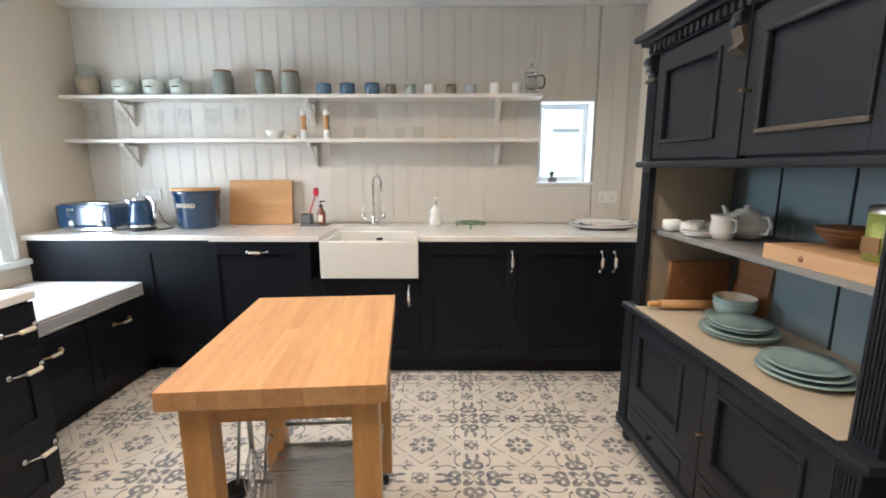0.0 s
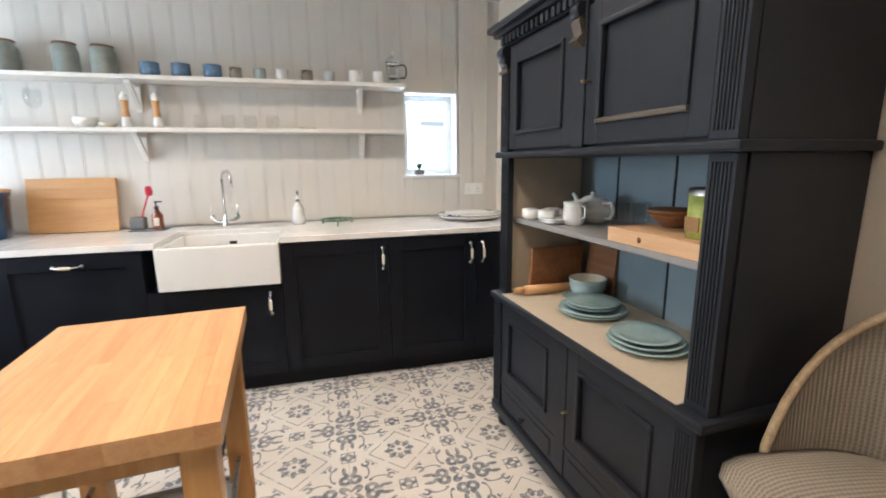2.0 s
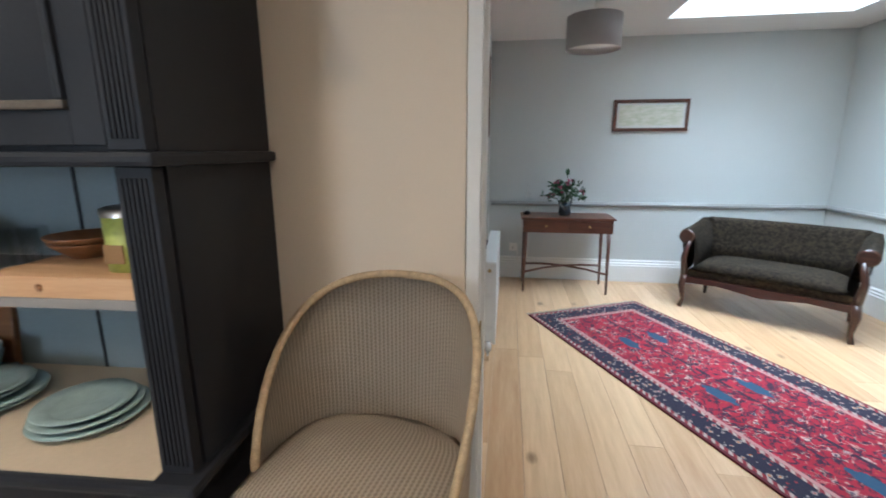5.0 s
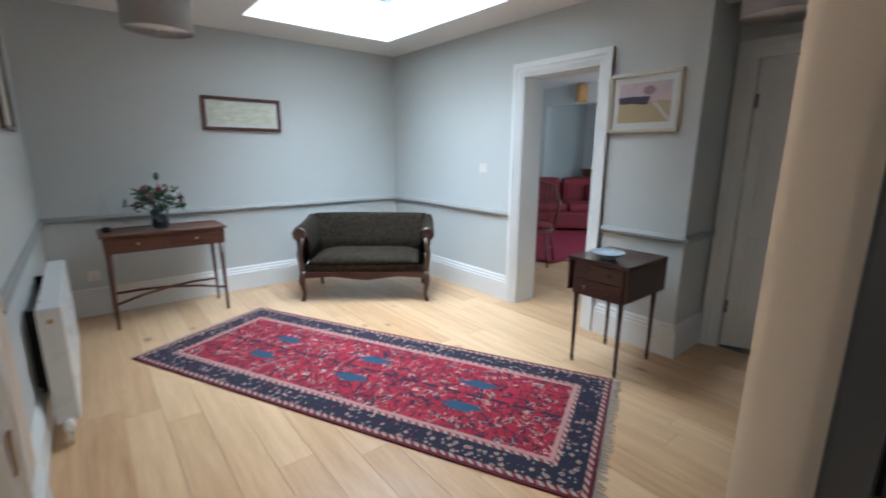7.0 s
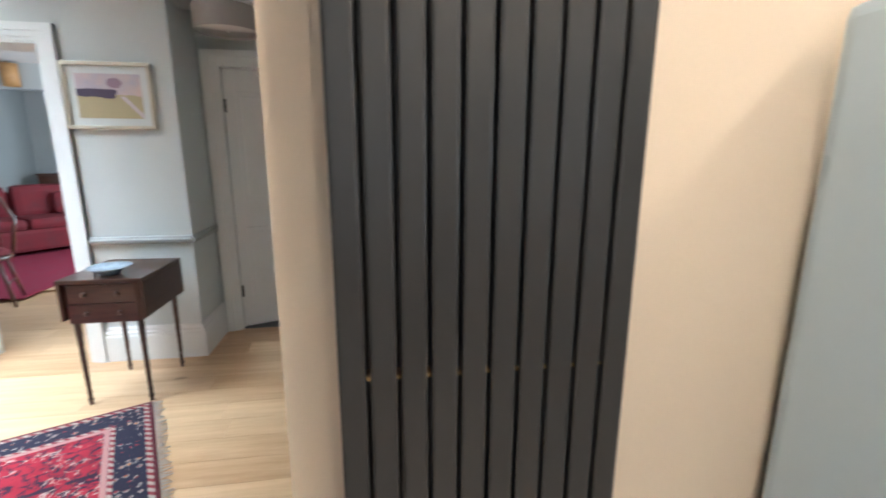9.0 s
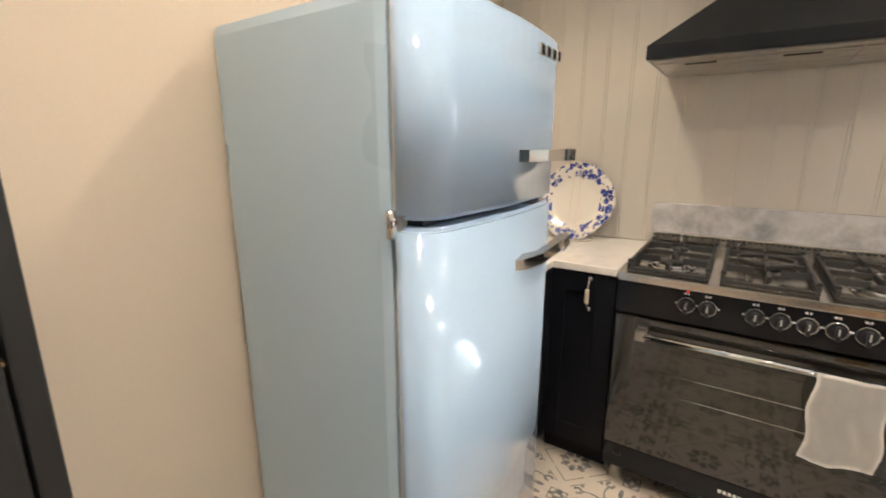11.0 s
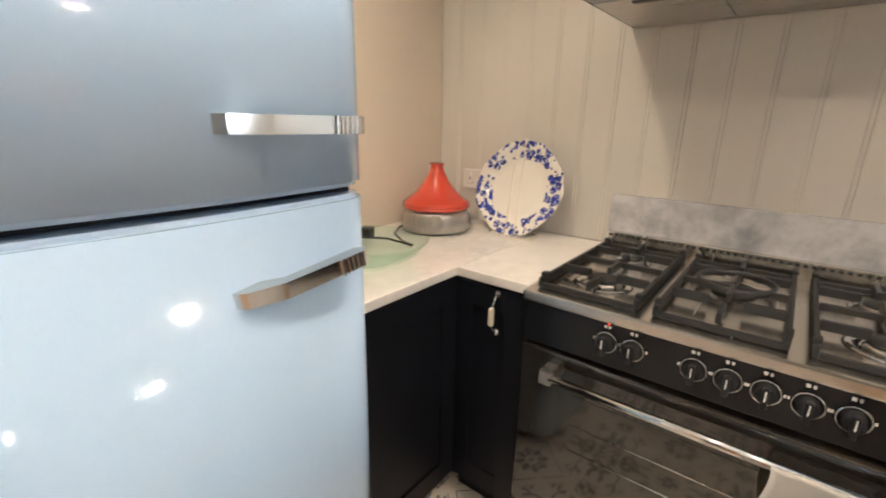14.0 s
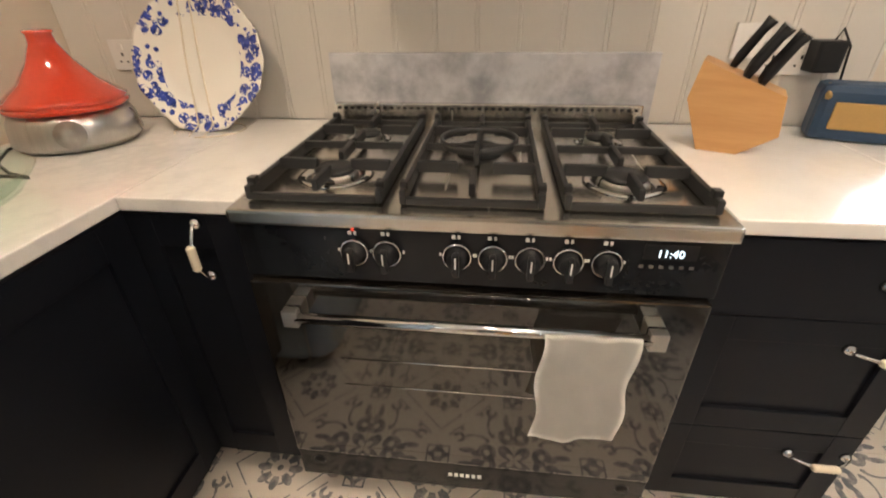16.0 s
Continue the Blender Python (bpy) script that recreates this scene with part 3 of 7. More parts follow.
# rooms beyond the doors
bm = box(2.0, 2.2, -9.2, -3.22, 0, 2.6)
wall("wall_sitting_room_west", bm, HALLW, "sitting room wall out of view")
wall("wall_sitting_room_east", box(6.55, 6.75, -9.2, -3.22, 0, 2.6), HALLW, "pale sitting room wall with a picture rail")
wall("wall_sitting_room_back", box(2.2, 4.9, -9.2, -9.0, 0, 2.6), HALLW, "pale sitting room end wall")
bm = box(4.9, 5.05, -9.0, -7.9, 0, 2.6)
box(6.35, 6.55, -7.55, -7.35, 0, 2.6, bm=bm)
box(5.05, 6.35, -7.55, -7.35, 2.25, 2.6, bm=bm)
wall("sitting_room_arch", bm, HALLW, "pale arch across the far end of the sitting room")
wall("wall_alcove_back", box(4.9, 6.55, -9.2, -9.0, 0, 2.6), TRIM, "pale alcove wall behind the arch")
solid("ceiling_sitting_room", box(2.0, 6.75, -9.2, -3.22, 2.6, 2.7), CEIL, "white sitting room ceiling", "ceiling", "structure")
wall("wall_back_passage", box(0.3, 2.0, -5.0, -4.8, 0, 2.43), HALLW, "grey wall of the back passage")
wall("wall_passage_side", box(0.3, 0.5, -4.8, -3.62, 0, 2.43), HALLW, "grey side wall of the back passage")
solid("ceiling_passage", box(0.3, 2.0, -5.0, -3.62, 2.43, 2.5), CEIL, "white passage ceiling", "ceiling", "structure")
solid("carpet_passage", box(0.5, 2.0, -4.8, -3.44, -0.02, 0.004), GREYC, "slate grey carpet behind the panelled door", "carpet", "structure")

# outdoors, seen as brightness through the glass
solid("backdrop_outdoors_west", box(-6.0, -5.9, -3, 7, -2, 6), SKYCARD, "bright overexposed daylight outside", "backdrop", "structure")
solid("backdrop_outdoors_north", box(-2, 5, 6.4, 6.5, -2, 6), SKYCARD, "bright overexposed daylight outside", "backdrop", "structure")
solid("ground", box(-40, 40, -40, 40, -0.4, -0.3), plain("paving", (0.3, 0.29, 0.27), 0.9, kind="World"), "plain pale paving outdoors", "ground", "structure")

# skirtings, rails and casings of the hall


def run_along(name, profile, x0, y0, x1, y1, mat, label):
    """A moulding with a (depth, height) profile along a wall; depth points to the left of the way."""
    p, q = Vector((x0, y0, 0)), Vector((x1, y1, 0))
    d = (q - p).normalized()
    n = Vector((-d.y, d.x, 0))
    bm = bmesh.new()
    a = [bm.verts.new(p + n * u + Vector((0, 0, v))) for u, v in profile]
    b = [bm.verts.new(q + n * u + Vector((0, 0, v))) for u, v in profile]
    bm.faces.new(a)
    bm.faces.new(b)
    for i in range(len(a)):
        k = (i + 1) % len(a)
        bm.faces.new((a[i], a[k], b[k], b[i]))
    bmesh.ops.recalc_face_normals(bm, faces=bm.faces[:])
    return solid(name, bm, mat, label, "trim", "structure")


SKIRT = [(-0.005, 0), (0.022, 0), (0.022, 0.17), (0.016, 0.18), (0.018, 0.195), (0.010, 0.205), (0.012, 0.22), (0.004, 0.235), (-0.005, 0.235)]
DADO = [(-0.005, 0.79), (0.012, 0.792), (0.014, 0.80), (0.028, 0.806), (0.030, 0.822), (0.018, 0.828), (0.012, 0.84), (-0.005, 0.842)]
for pf, nm, mt, lab in ((SKIRT, "baseboard", TRIM, "tall white moulded skirting board"), (DADO, "dado_rail", RAILP, "grey moulded dado rail")):
    run_along(nm + "_east", pf, HE, HS, HE, HN, mt, lab)
    run_along(nm + "_south_a", pf, DX[1] + 0.10, HS, HE, HS, mt, lab)
    run_along(nm + "_south_b", pf, 1.74, HS, DX[0] - 0.10, HS, mt, lab)
    run_along(nm + "_lobby", pf, 1.74, -3.42, 1.74, HS + 0.02, mt, lab)
    run_along(nm + "_north", pf, HE, HN + 0.015, 2.62, HN + 0.015, mt, lab)
run_along("baseboard_west", SKIRT, 0.72, RY - 0.2, 0.72, -3.42, TRIM, "tall white moulded skirting board")
run_along("baseboard_pier", SKIRT, 2.62, HN - 0.01, EX + 0.14, HN - 0.01, TRIM, "white skirting board of the pier")
K_SK = [(-0.004, 0), (0.015, 0), (0.015, 0.11), (0.008, 0.125), (-0.004, 0.125)]
run_along("baseboard_radiator", K_SK, -0.2, RY, 0.72, RY, TRIM, "low white skirting board under the radiator")
run_along("baseboard_kitchen", K_SK, EX, 0.80, EX, 0.205, TRIM, "low white skirting board behind the chair")


def casing(name, x0, x1, top, y, out, w=0.095):
    """Moulded white architrave round an opening in a wall that faces +y."""
    ob = thing(name, pose(0, y, 0), "white moulded door architrave with deep lining", "door frame", kind="structure")
    for k, (a, b, d) in enumerate(((0.0, w, 0.014), (0.02, w, 0.022), (w * 0.55, w, 0.032))):
        bm = box(x0 - b, x0 - a, -0.004, d, 0, top + b)
        box(x1 + a, x1 + b, -0.004, d, 0, top + b, bm=bm)
        box(x0 - a, x1 + a, -0.004, d, top + a, top + b, bm=bm)
        part("architrave_moulding", bm, TRIM, ob)
    bm = box(x0 - 0.001, x0 + 0.012, -out, 0.006, 0, top)
    box(x1 - 0.012, x1 + 0.001, -out, 0.006, 0, top, bm=bm)
    box(x0 + 0.012, x1 - 0.012, -out, 0.006, top - 0.012, top + 0.001, bm=bm)
    part("lining", bm, TRIM, ob)
    return ob


casing("door_frame_1", DX[0], DX[1], DX[2], HS, 0.25)
casing("door_frame_2", D2[0], D2[1], D2[2], -3.42, 0.20)
of = thing("door_frame_3", pose(EX, 0, 0), "white painted frame post with a brass latch keep", "door frame", kind="structure")
part("post", box(0.002, 0.118, 0.165, 0.203, 0, 2.16, 0.003), TRIM, of)
part("stop", box(0.045, 0.075, 0.152, 0.166, 0, 2.16, 0.002), TRIM, of)
part("latch_keep", box(0.02, 0.042, 0.160, 0.1645, 0.80, 0.88), BRASS, of, "aged brass latch keep")

# panelled door, ajar
dr = thing("door_1", pose(D2[1] - 0.015, -3.47, 0.006, 0, 0, 22), "white four-panel door standing ajar", "door", kind="structure")
part("leaf", box(-0.66, 0, -0.035, 0, 0, 1.955, 0.003), TRIM, dr)
for px in (-0.58, -0.29):
    for z0, z1 in ((0.22, 0.80), (1.0, 1.80)):
        bm = box(px, px + 0.22, 0.0, 0.010, z0, z1, 0.004)
        box(px + 0.035, px + 0.185, 0.008, 0.016, z0 + 0.035, z1 - 0.035, 0.004, bm=bm)
        part("panel", bm, TRIM, dr)
dkn = part("handle", lathe([(0, 0), (0.012, 0), (0.010, 0.03), (0.026, 0.05), (0.022, 0.07), (0, 0.075)], 16), STEEL, dr, "metal door knob")
dkn.matrix_basis = pose(-0.60, 0.0, 0.95, -90)
for z in (0.25, 1.65):
    part("hinge", box(-0.008, 0.012, -0.002, 0.012, z, z + 0.09), IRON, dr, "dark steel hinge")

# switches and sockets


def plate_fitting(name, m, w, label, sockets=0):
    ob = thing(name, m, label, "socket" if sockets else "light switch")
    part("face_plate", box(-w / 2, w / 2, -0.010, 0, -0.043, 0.043, 0.003), CERAM, ob)
    if sockets:
        for sx in ((-0.035, 0.035) if sockets == 2 else (0,)):
            part("rocker", box(sx - 0.008, sx + 0.008, -0.014, -0.009, 0.012, 0.030, 0.002), CERAM, ob)
            bm = box(sx - 0.003, sx + 0.003, -0.0106, -0.0095, -0.004, 0.006)
            box(sx - 0.014, sx - 0.008, -0.0106, -0.0095, -0.022, -0.017, bm=bm)
            box(sx + 0.008, sx + 0.014, -0.0106, -0.0095, -0.022, -0.017, bm=bm)
            part("pin_slots", bm, BLKP, ob, "three dark pin slots")
    else:
        part("rocker", box(-0.010, 0.010, -0.016, -0.009, -0.015, 0.015, 0.003), CERAM, ob)
    return ob


plate_fitting("wall_switch", pose(3.62, HS, 1.22, 0, 0, 180), 0.086, "white light switch beside the doorway")
plate_fitting("wall_socket", pose(HE, 0.02, 0.34, 0, 0, -90), 0.086, "white socket low on the hall wall", 1)
plate_fitting("wall_socket", pose(1.33, NY, 1.115), 0.146, "white double socket on the panelled wall", 2)
plate_fitting("wall_socket", pose(-2.13, NY, 1.14), 0.146, "white double socket behind the kettle", 2)
plate_fitting("wall_socket", pose(CX, -0.58, 1.09, 0, 0, 90), 0.146, "white double socket behind the tagine", 2)
plate_fitting("wall_socket", pose(CX, 1.27, 1.08, 0, 0, 90), 0.146, "white double socket by the radio", 2)
plate_fitting("wall_switch", pose(CX, 1.17, 1.12, 0, 0, 90), 0.086, "white switch above the knife block")

# recessed downlights
dl = thing("downlight", pose(*DOWNLIGHTS[0], H), "small recessed warm ceiling downlight", "ceiling light", "kitchen downlights")
part("bezel", lathe([(0.032, -0.002), (0.046, -0.004), (0.046, 0.0), (0.032, 0.0)], 24), CHROME, dl)
part("diffuser", lathe([(0, 0.004), (0.032, 0.004), (0.032, 0.001), (0, 0.001)], 20), BULB, dl)
for _x, _y in DOWNLIGHTS[1:]:
    copy_thing(dl, pose(_x, _y, H))

# windows
wb = thing("window_bay", pose(WX, 0, 0), "tall white sash window beside the window seat", "window", kind="structure")
y0, y1, z0, z1 = WW
bm = box(-0.16, -0.06, y0, y0 + 0.055, z0, z1)
box(-0.16, -0.06, y1 - 0.055, y1, z0, z1, bm=bm)
box(-0.16, -0.06, y0 + 0.055, y1 - 0.055, z1 - 0.06, z1, bm=bm)
box(-0.16, -0.06, y0 + 0.055, y1 - 0.055, z0, z0 + 0.08, bm=bm)
part("frame", bm, TRIM, wb)
part("meeting_rail", box(-0.14, -0.07, y0 + 0.055, y1 - 0.055, 1.38, 1.43), TRIM, wb)
for a, b in ((z0 + 0.08, 1.38), (1.43, z1 - 0.06)):
    ym = (y0 + y1) / 2
    bm = box(-0.12, -0.09, ym - 0.010, ym + 0.010, a, b)
    box(-0.12, -0.09, y0 + 0.055, ym - 0.010, (a + b) / 2 - 0.010, (a + b) / 2 + 0.010, bm=bm)
    box(-0.12, -0.09, ym + 0.010, y1 - 0.055, (a + b) / 2 - 0.010, (a + b) / 2 + 0.010, bm=bm)
    part("glazing_bar", bm, TRIM, wb)
    pn = part("pane", box(-0.108, -0.104, y0 + 0.05, y1 - 0.05, a, b), PANE, wb)
    pn.visible_shadow = False
part("window_sill", box(-0.05, 0.055, y0 - 0.10, y1 + 0.16, z0 - 0.035, z0 + 0.002, 0.006), TRIM, wb)
bm = box(0, 0.022, y1, y1 + 0.10, z0 + 0.004, z1 + 0.10)
box(0, 0.022, y0 - 0.10, y0, z0 + 0.004, z1 + 0.10, bm=bm)
box(0, 0.022, y0, y1, z1, z1 + 0.10, bm=bm)
part("architrave", bm, TRIM, wb)
part("architrave_bead", box(0.018, 0.034, y1 + 0.07, y1 + 0.10, z0 + 0.006, z1 + 0.10, 0.004), TRIM, wb)
bl = thing("roller_blind", pose(WX - 0.03, 2.075, 1.99), "rolled-up grey-blue fabric blind", "blind")
part("roll", tube([(0, -0.32, 0), (0, 0.32, 0)], 0.035, 14), BLIND, bl)
part("bottom_bar", box(-0.008, 0.008, -0.31, 0.31, -0.075, -0.03, 0.003), BLIND, bl)

wn = thing("window_small", pose(0, NY, 0), "small white-framed window over the worktop", "window", kind="structure")
a, b, c, d = WN
bm = box(a, a + 0.012, -0.004, 0.24, c, d)
box(b - 0.012, b, -0.004, 0.24, c, d, bm=bm)
box(a + 0.012, b - 0.012, -0.004, 0.24, d - 0.012, d, bm=bm)
part("reveal", bm, TRIM, wn)
part("window_sill", box(a - 0.015, b + 0.015, -0.018, 0.24, c - 0.018, c + 0.004, 0.004), TRIM, wn)
bm = box(a + 0.012, a + 0.052, 0.13, 0.18, c + 0.004, d - 0.012)
box(b - 0.052, b - 0.012, 0.13, 0.18, c + 0.004, d - 0.012, bm=bm)
box(a + 0.052, b - 0.052, 0.13, 0.18, d - 0.052, d - 0.012, bm=bm)
box(a + 0.052, b - 0.052, 0.13, 0.18, c + 0.004, c + 0.044, bm=bm)
part("frame", bm, TRIM, wn)
part("pane", box(a + 0.05, b - 0.05, 0.152, 0.156, c + 0.04, d - 0.05), PANE, wn).visible_shadow = False
bm = box(0.0, 0.05, 0, 0.05, -0.3, 3.0)
for z in (1.0, 1.75, 2.4):
    box(-0.35, 0.0, 0, 0.05, z, z + 0.06, bm=bm)
solid("neighbour_window_frame", bm, TRIM, "pale blue-white window frame of the building outside", "window frame", "structure", pose(1.75, 5.4, 0))

# ---- handles shared by the cabinets ----


def handle(parent, x, y, z, vertical, metal=CHROME):
    """Bow handle with a ribbed cream grip; the front of its cabinet faces local -y."""
    L = 0.062
    pts = [(-L + 2 * L * i / 12, -0.012 - 0.026 * math.sin(math.pi * i / 12), 0) for i in range(13)]
    rot = pose(x, y, z, 0, 90 if vertical else 0, 0)
    hd = part("handle", tube(pts, 0.0042, 8), metal, parent, "metal bow handle with a ribbed cream grip")
    hd.matrix_basis = rot
    g = [(0.0045, -0.030)] + [(0.0075 + 0.0022 * (i % 2), -0.027 + 0.054 * i / 12) for i in range(13)] + [(0.0045, 0.030)]
    gr = part("grip", lathe(g, 12), CREAM, parent, "ribbed cream ceramic grip")
    gr.matrix_basis = rot @ pose(0, -0.037, 0, 0, 90, 0)
    for s in (-L, L):
        ro = part("rosette", lathe([(0, 0), (0.013, 0), (0.011, 0.006), (0.005, 0.013), (0, 0.014)], 14), metal, parent)
        ro.matrix_basis = rot @ pose(s, 0, 0, 90)
    return hd


def shaker(name, parent, x0, x1, z0, z1, mat=NAVY, rail=0.075, y=0.0):
    """A framed front with a sunk panel, on the plane y, facing local -y."""
    g = 0.0015
    x0, x1, z0, z1 = x0 + g, x1 - g, z0 + g, z1 - g
    ob = part(name, box(x0 + rail - 0.004, x1 - rail + 0.004, y - 0.011, y - 0.002, z0 + rail - 0.004, z1 - rail + 0.004), mat, parent)
    part("stile", box(x0, x0 + rail, y - 0.020, y, z0, z1, 0.0015), mat, ob)
    part("stile", box(x1 - rail, x1, y - 0.020, y, z0, z1, 0.0015), mat, ob)
    part("rail", box(x0 + rail, x1 - rail, y - 0.0198, y, z0, z0 + rail, 0.0015), mat, ob)
    part("rail", box(x0 + rail, x1 - rail, y - 0.0198, y, z1 - rail, z1, 0.0015), mat, ob)
    return ob


def base_unit(m, w, label, front, hx=None, hz=None, vert=True, depth=0.58, top=0.885):
    """A floor cabinet; its front at local y 0, its left at local x 0."""
    ob = thing("base_cabinet", m, label, "cabinet", "fitted base cabinets")
    part("body", box(0.001, w - 0.001, 0.002, depth, 0.10, top), NAVY, ob)
    part("plinth", box(0, w, 0.05, 0.07, 0.0, 0.10), NAVY, ob)
    if front == "door":
        d = shaker("door", ob, 0, w, 0.11, top - 0.006)
        if hx is not None:
            handle(d, hx, -0.020, hz, vert)
    elif front == "drawers":
        zs = [0.11, 0.373, 0.693, top - 0.006]
        for a, b in zip(zs, zs[1:]):
            d = shaker("drawer", ob, 0, w, a, b, rail=0.06 if b - a > 0.25 else 0.05) if b - a > 0.22 else part("drawer", box(0.0015, w - 0.0015, -0.020, 0, a + 0.0015, b - 0.0015, 0.002), NAVY, ob)
            handle(d, w * 0.82, -0.020, b - 0.066 if b - a > 0.22 else (a + b) / 2, False)
    return ob


# ---- north run ----
FY = 2.56
base_unit(pose(-1.835, FY + 0.03, 0), 0.445, "black-blue shaker cabinet in the corner by the window seat", "door")
base_unit(pose(-1.39, FY, 0), 0.66, "black-blue integrated appliance front with a cream-grip handle", "door", 0.33, 0.82, False)
sc = thing("sink_cabinet", pose(-0.73, FY, 0), "black-blue shaker cabinet under the butler sink", "cabinet", "fitted base cabinets")
part("body", box(0.001, 0.682, 0.002, 0.58, 0.10, 0.65), NAVY, sc)
part("plinth", box(0, 0.683, 0.05, 0.07, 0, 0.10), NAVY, sc)
sd = shaker("door", sc, 0, 0.683, 0.11, 0.65)
handle(sd, 0.615, -0.020, 0.54, True)
base_unit(pose(-0.047, FY, 0), 0.612, "black-blue shaker cabinet with a cream-grip handle", "door", 0.575, 0.76)
base_unit(pose(0.565, FY, 0), 0.555, "black-blue shaker cabinet with a cream-grip handle", "door", 0.515, 0.76)
base_unit(pose(1.12, FY, 0), 0.40, "black-blue narrow shaker cabinet beside the dresser", "door", 0.04, 0.76)
solid("seat_end_panel", box(WX + 0.002, -1.837, FY + 0.05, FY + 0.08, 0.0, 0.885), NAVY, "dark boarded end panel behind the window seat", "panel")

bm = box(-1.36, -0.665, FY - 0.03, NY, 0.886, 0.92, 0.004)
box(-0.045, EX, FY - 0.03, NY, 0.886, 0.92, 0.004, bm=bm)
box(-0.665, -0.045, 2.97, NY, 0.886, 0.92, 0.003, bm=bm)
box(WX, -1.36, FY + 0.02, NY, 0.886, 0.9195, 0.004, bm=bm)
solid("worktop", bm, MARBLE, "pale polished stone worktop along the panelled wall", "worktop")

sk = thing("butler_sink", pose(-0.355, 2.73, 0.66), "white glazed butler sink set into the worktop", "sink")
W2, D0, D1, T = 0.305, -0.235, 0.235, 0.028
bm = box(-W2, W2, D0, D0 + T, 0.0, 0.235, 0.010)
box(-W2, W2, D1 - T, D1, 0.0, 0.235, 0.008, bm=bm)
box(-W2, -W2 + T, D0 + T - 0.01, D1 - T + 0.01, 0.0, 0.235, 0.008, bm=bm)
box(W2 - T, W2, D0 + T - 0.01, D1 - T + 0.01, 0.0, 0.235, 0.008, bm=bm)
box(-W2 + 0.01, W2 - 0.01, D0 + 0.01, D1 - 0.01, 0.002, 0.03, bm=bm)
part("basin", bm, CERAM, sk)
part("overflow", box(-0.022, 0.022, D1 - T - 0.004, D1 - T + 0.001, 0.17, 0.19, 0.002), BLKP, sk, "dark overflow slot with a metal rim")
part("waste", lathe([(0, 0.031), (0.04, 0.031), (0.042, 0.034), (0.03, 0.035), (0, 0.033)], 20), CHROME, sk)

tp = thing("bridge_tap", pose(-0.42, 3.11, 0.92), "chrome swan-neck bridge tap with white levers", "tap")
part("base", lathe([(0, 0), (0.026, 0), (0.022, 0.012), (0.014, 0.03), (0.016, 0.06), (0.012, 0.07), (0, 0.07)], 18), CHROME, tp)
part("bridge", tube([(-0.075, 0, 0.055), (-0.04, 0, 0.035), (0, 0, 0.04), (0.04, 0, 0.035), (0.075, 0, 0.055)], 0.011), CHROME, tp)
neck = [(0, 0, 0.06), (0, 0, 0.30)] + [(0.0, -0.055 + 0.055 * math.cos(a), 0.30 + 0.06 * math.sin(a)) for a in np.linspace(0, math.pi, 12)] + [(0, -0.11, 0.25)]
ROTN = pose(0, 0, 0, 0, 0, 40)
part("spout", tube([tuple(ROTN @ Vector(p)) for p in neck], 0.0095, 12), CHROME, tp)
for s in (-0.075, 0.075):
    part("valve", lathe([(0, 0), (0.016, 0), (0.014, 0.02), (0.010, 0.035), (0, 0.035)], 14, at=(s, 0, 0.05)), CHROME, tp)
    part("lever", lathe([(0, 0), (0.007, 0), (0.010, 0.03), (0.006, 0.055), (0, 0.058)], 12, at=(s, 0, 0.085)), CERAM, tp, "white ceramic lever")

# shelves with brackets
for z, x1, lab in ((1.838, 0.785, "long white painted upper wall shelf"), (1.540, 0.775, "long white painted lower wall shelf")):
    solid("wall_shelf", box(WX + 0.002, x1, NY - 0.20, NY - 0.001, z - 0.024, z, 0.003), SHELF, lab, "shelf", group="wall shelves")
brm = None
for z in (1.813, 1.515):
    for x in (-2.20, -0.86, 0.49):
        m = pose(x, NY - 0.001, z)
        if brm is None:
            brm = thing("shelf_bracket", m, "white painted wooden gallows bracket under a shelf", "bracket", "shelf brackets")
            part("upright", box(-0.016, 0.016, -0.022, 0, -0.17, 0, 0.002), SHELF, brm)
            part("arm", box(-0.016, 0.016, -0.17, -0.022, -0.022, 0, 0.002), SHELF, brm)
            part("brace", prism([(-0.022, -0.155), (-0.022, -0.125), (-0.125, -0.022), (-0.155, -0.022)], 0.028, "yz", -0.014), SHELF, brm)
        else:
            copy_thing(brm, m)

# window seat
ws = thing("window_seat", pose(-1.835, 2.60, 0, 0, 0, 90), "black-blue window seat with two deep drawers", "window seat")
part("body", box(-0.98, -0.002, 0.002, 0.742, 0.06, 0.53), NAVY, ws)
part("plinth", box(-0.98, 0, 0.04, 0.06, 0, 0.06), NAVY, ws)
for a, b in ((-0.52, -0.01), (-0.97, -0.525)):
    dw = part("drawer", box(a, b, -0.018, 0, 0.09, 0.52, 0.002), NAVY, ws)
    part("panel", box(a + 0.07, b - 0.07, -0.0225, -0.017, 0.15, 0.30, 0.002), NAVY, dw)
    handle(dw, (a + b) / 2, -0.018, 0.44, False, BRASS)
cu = thing("seat_cushion", pose(-2.20, 2.11, 0.53), "grey ticking-striped box cushion with piped edges", "cushion")
part("pad", box(-0.370, 0.370, -0.48, 0.48, 0, 0.090, 0.024), TICK, cu)
for z in (0.010, 0.081):
    pts = [(-0.365, -0.475, z), (0.367, -0.477, z), (0.367, 0.477, z), (-0.365, 0.475, z), (-0.365, -0.475, z)]
    part("piping", tube(pts, 0.006, 8), LINEN, cu)

# ---- things on shelves and worktop ----
S1, S2, SHY, WT = 1.838, 1.540, NY - 0.11, 0.92


def turned(name, m, profile, mat, label, cat, group="", seg=24):
    return solid(name, lathe(profile, seg), mat, label, cat, m=m, group=group)


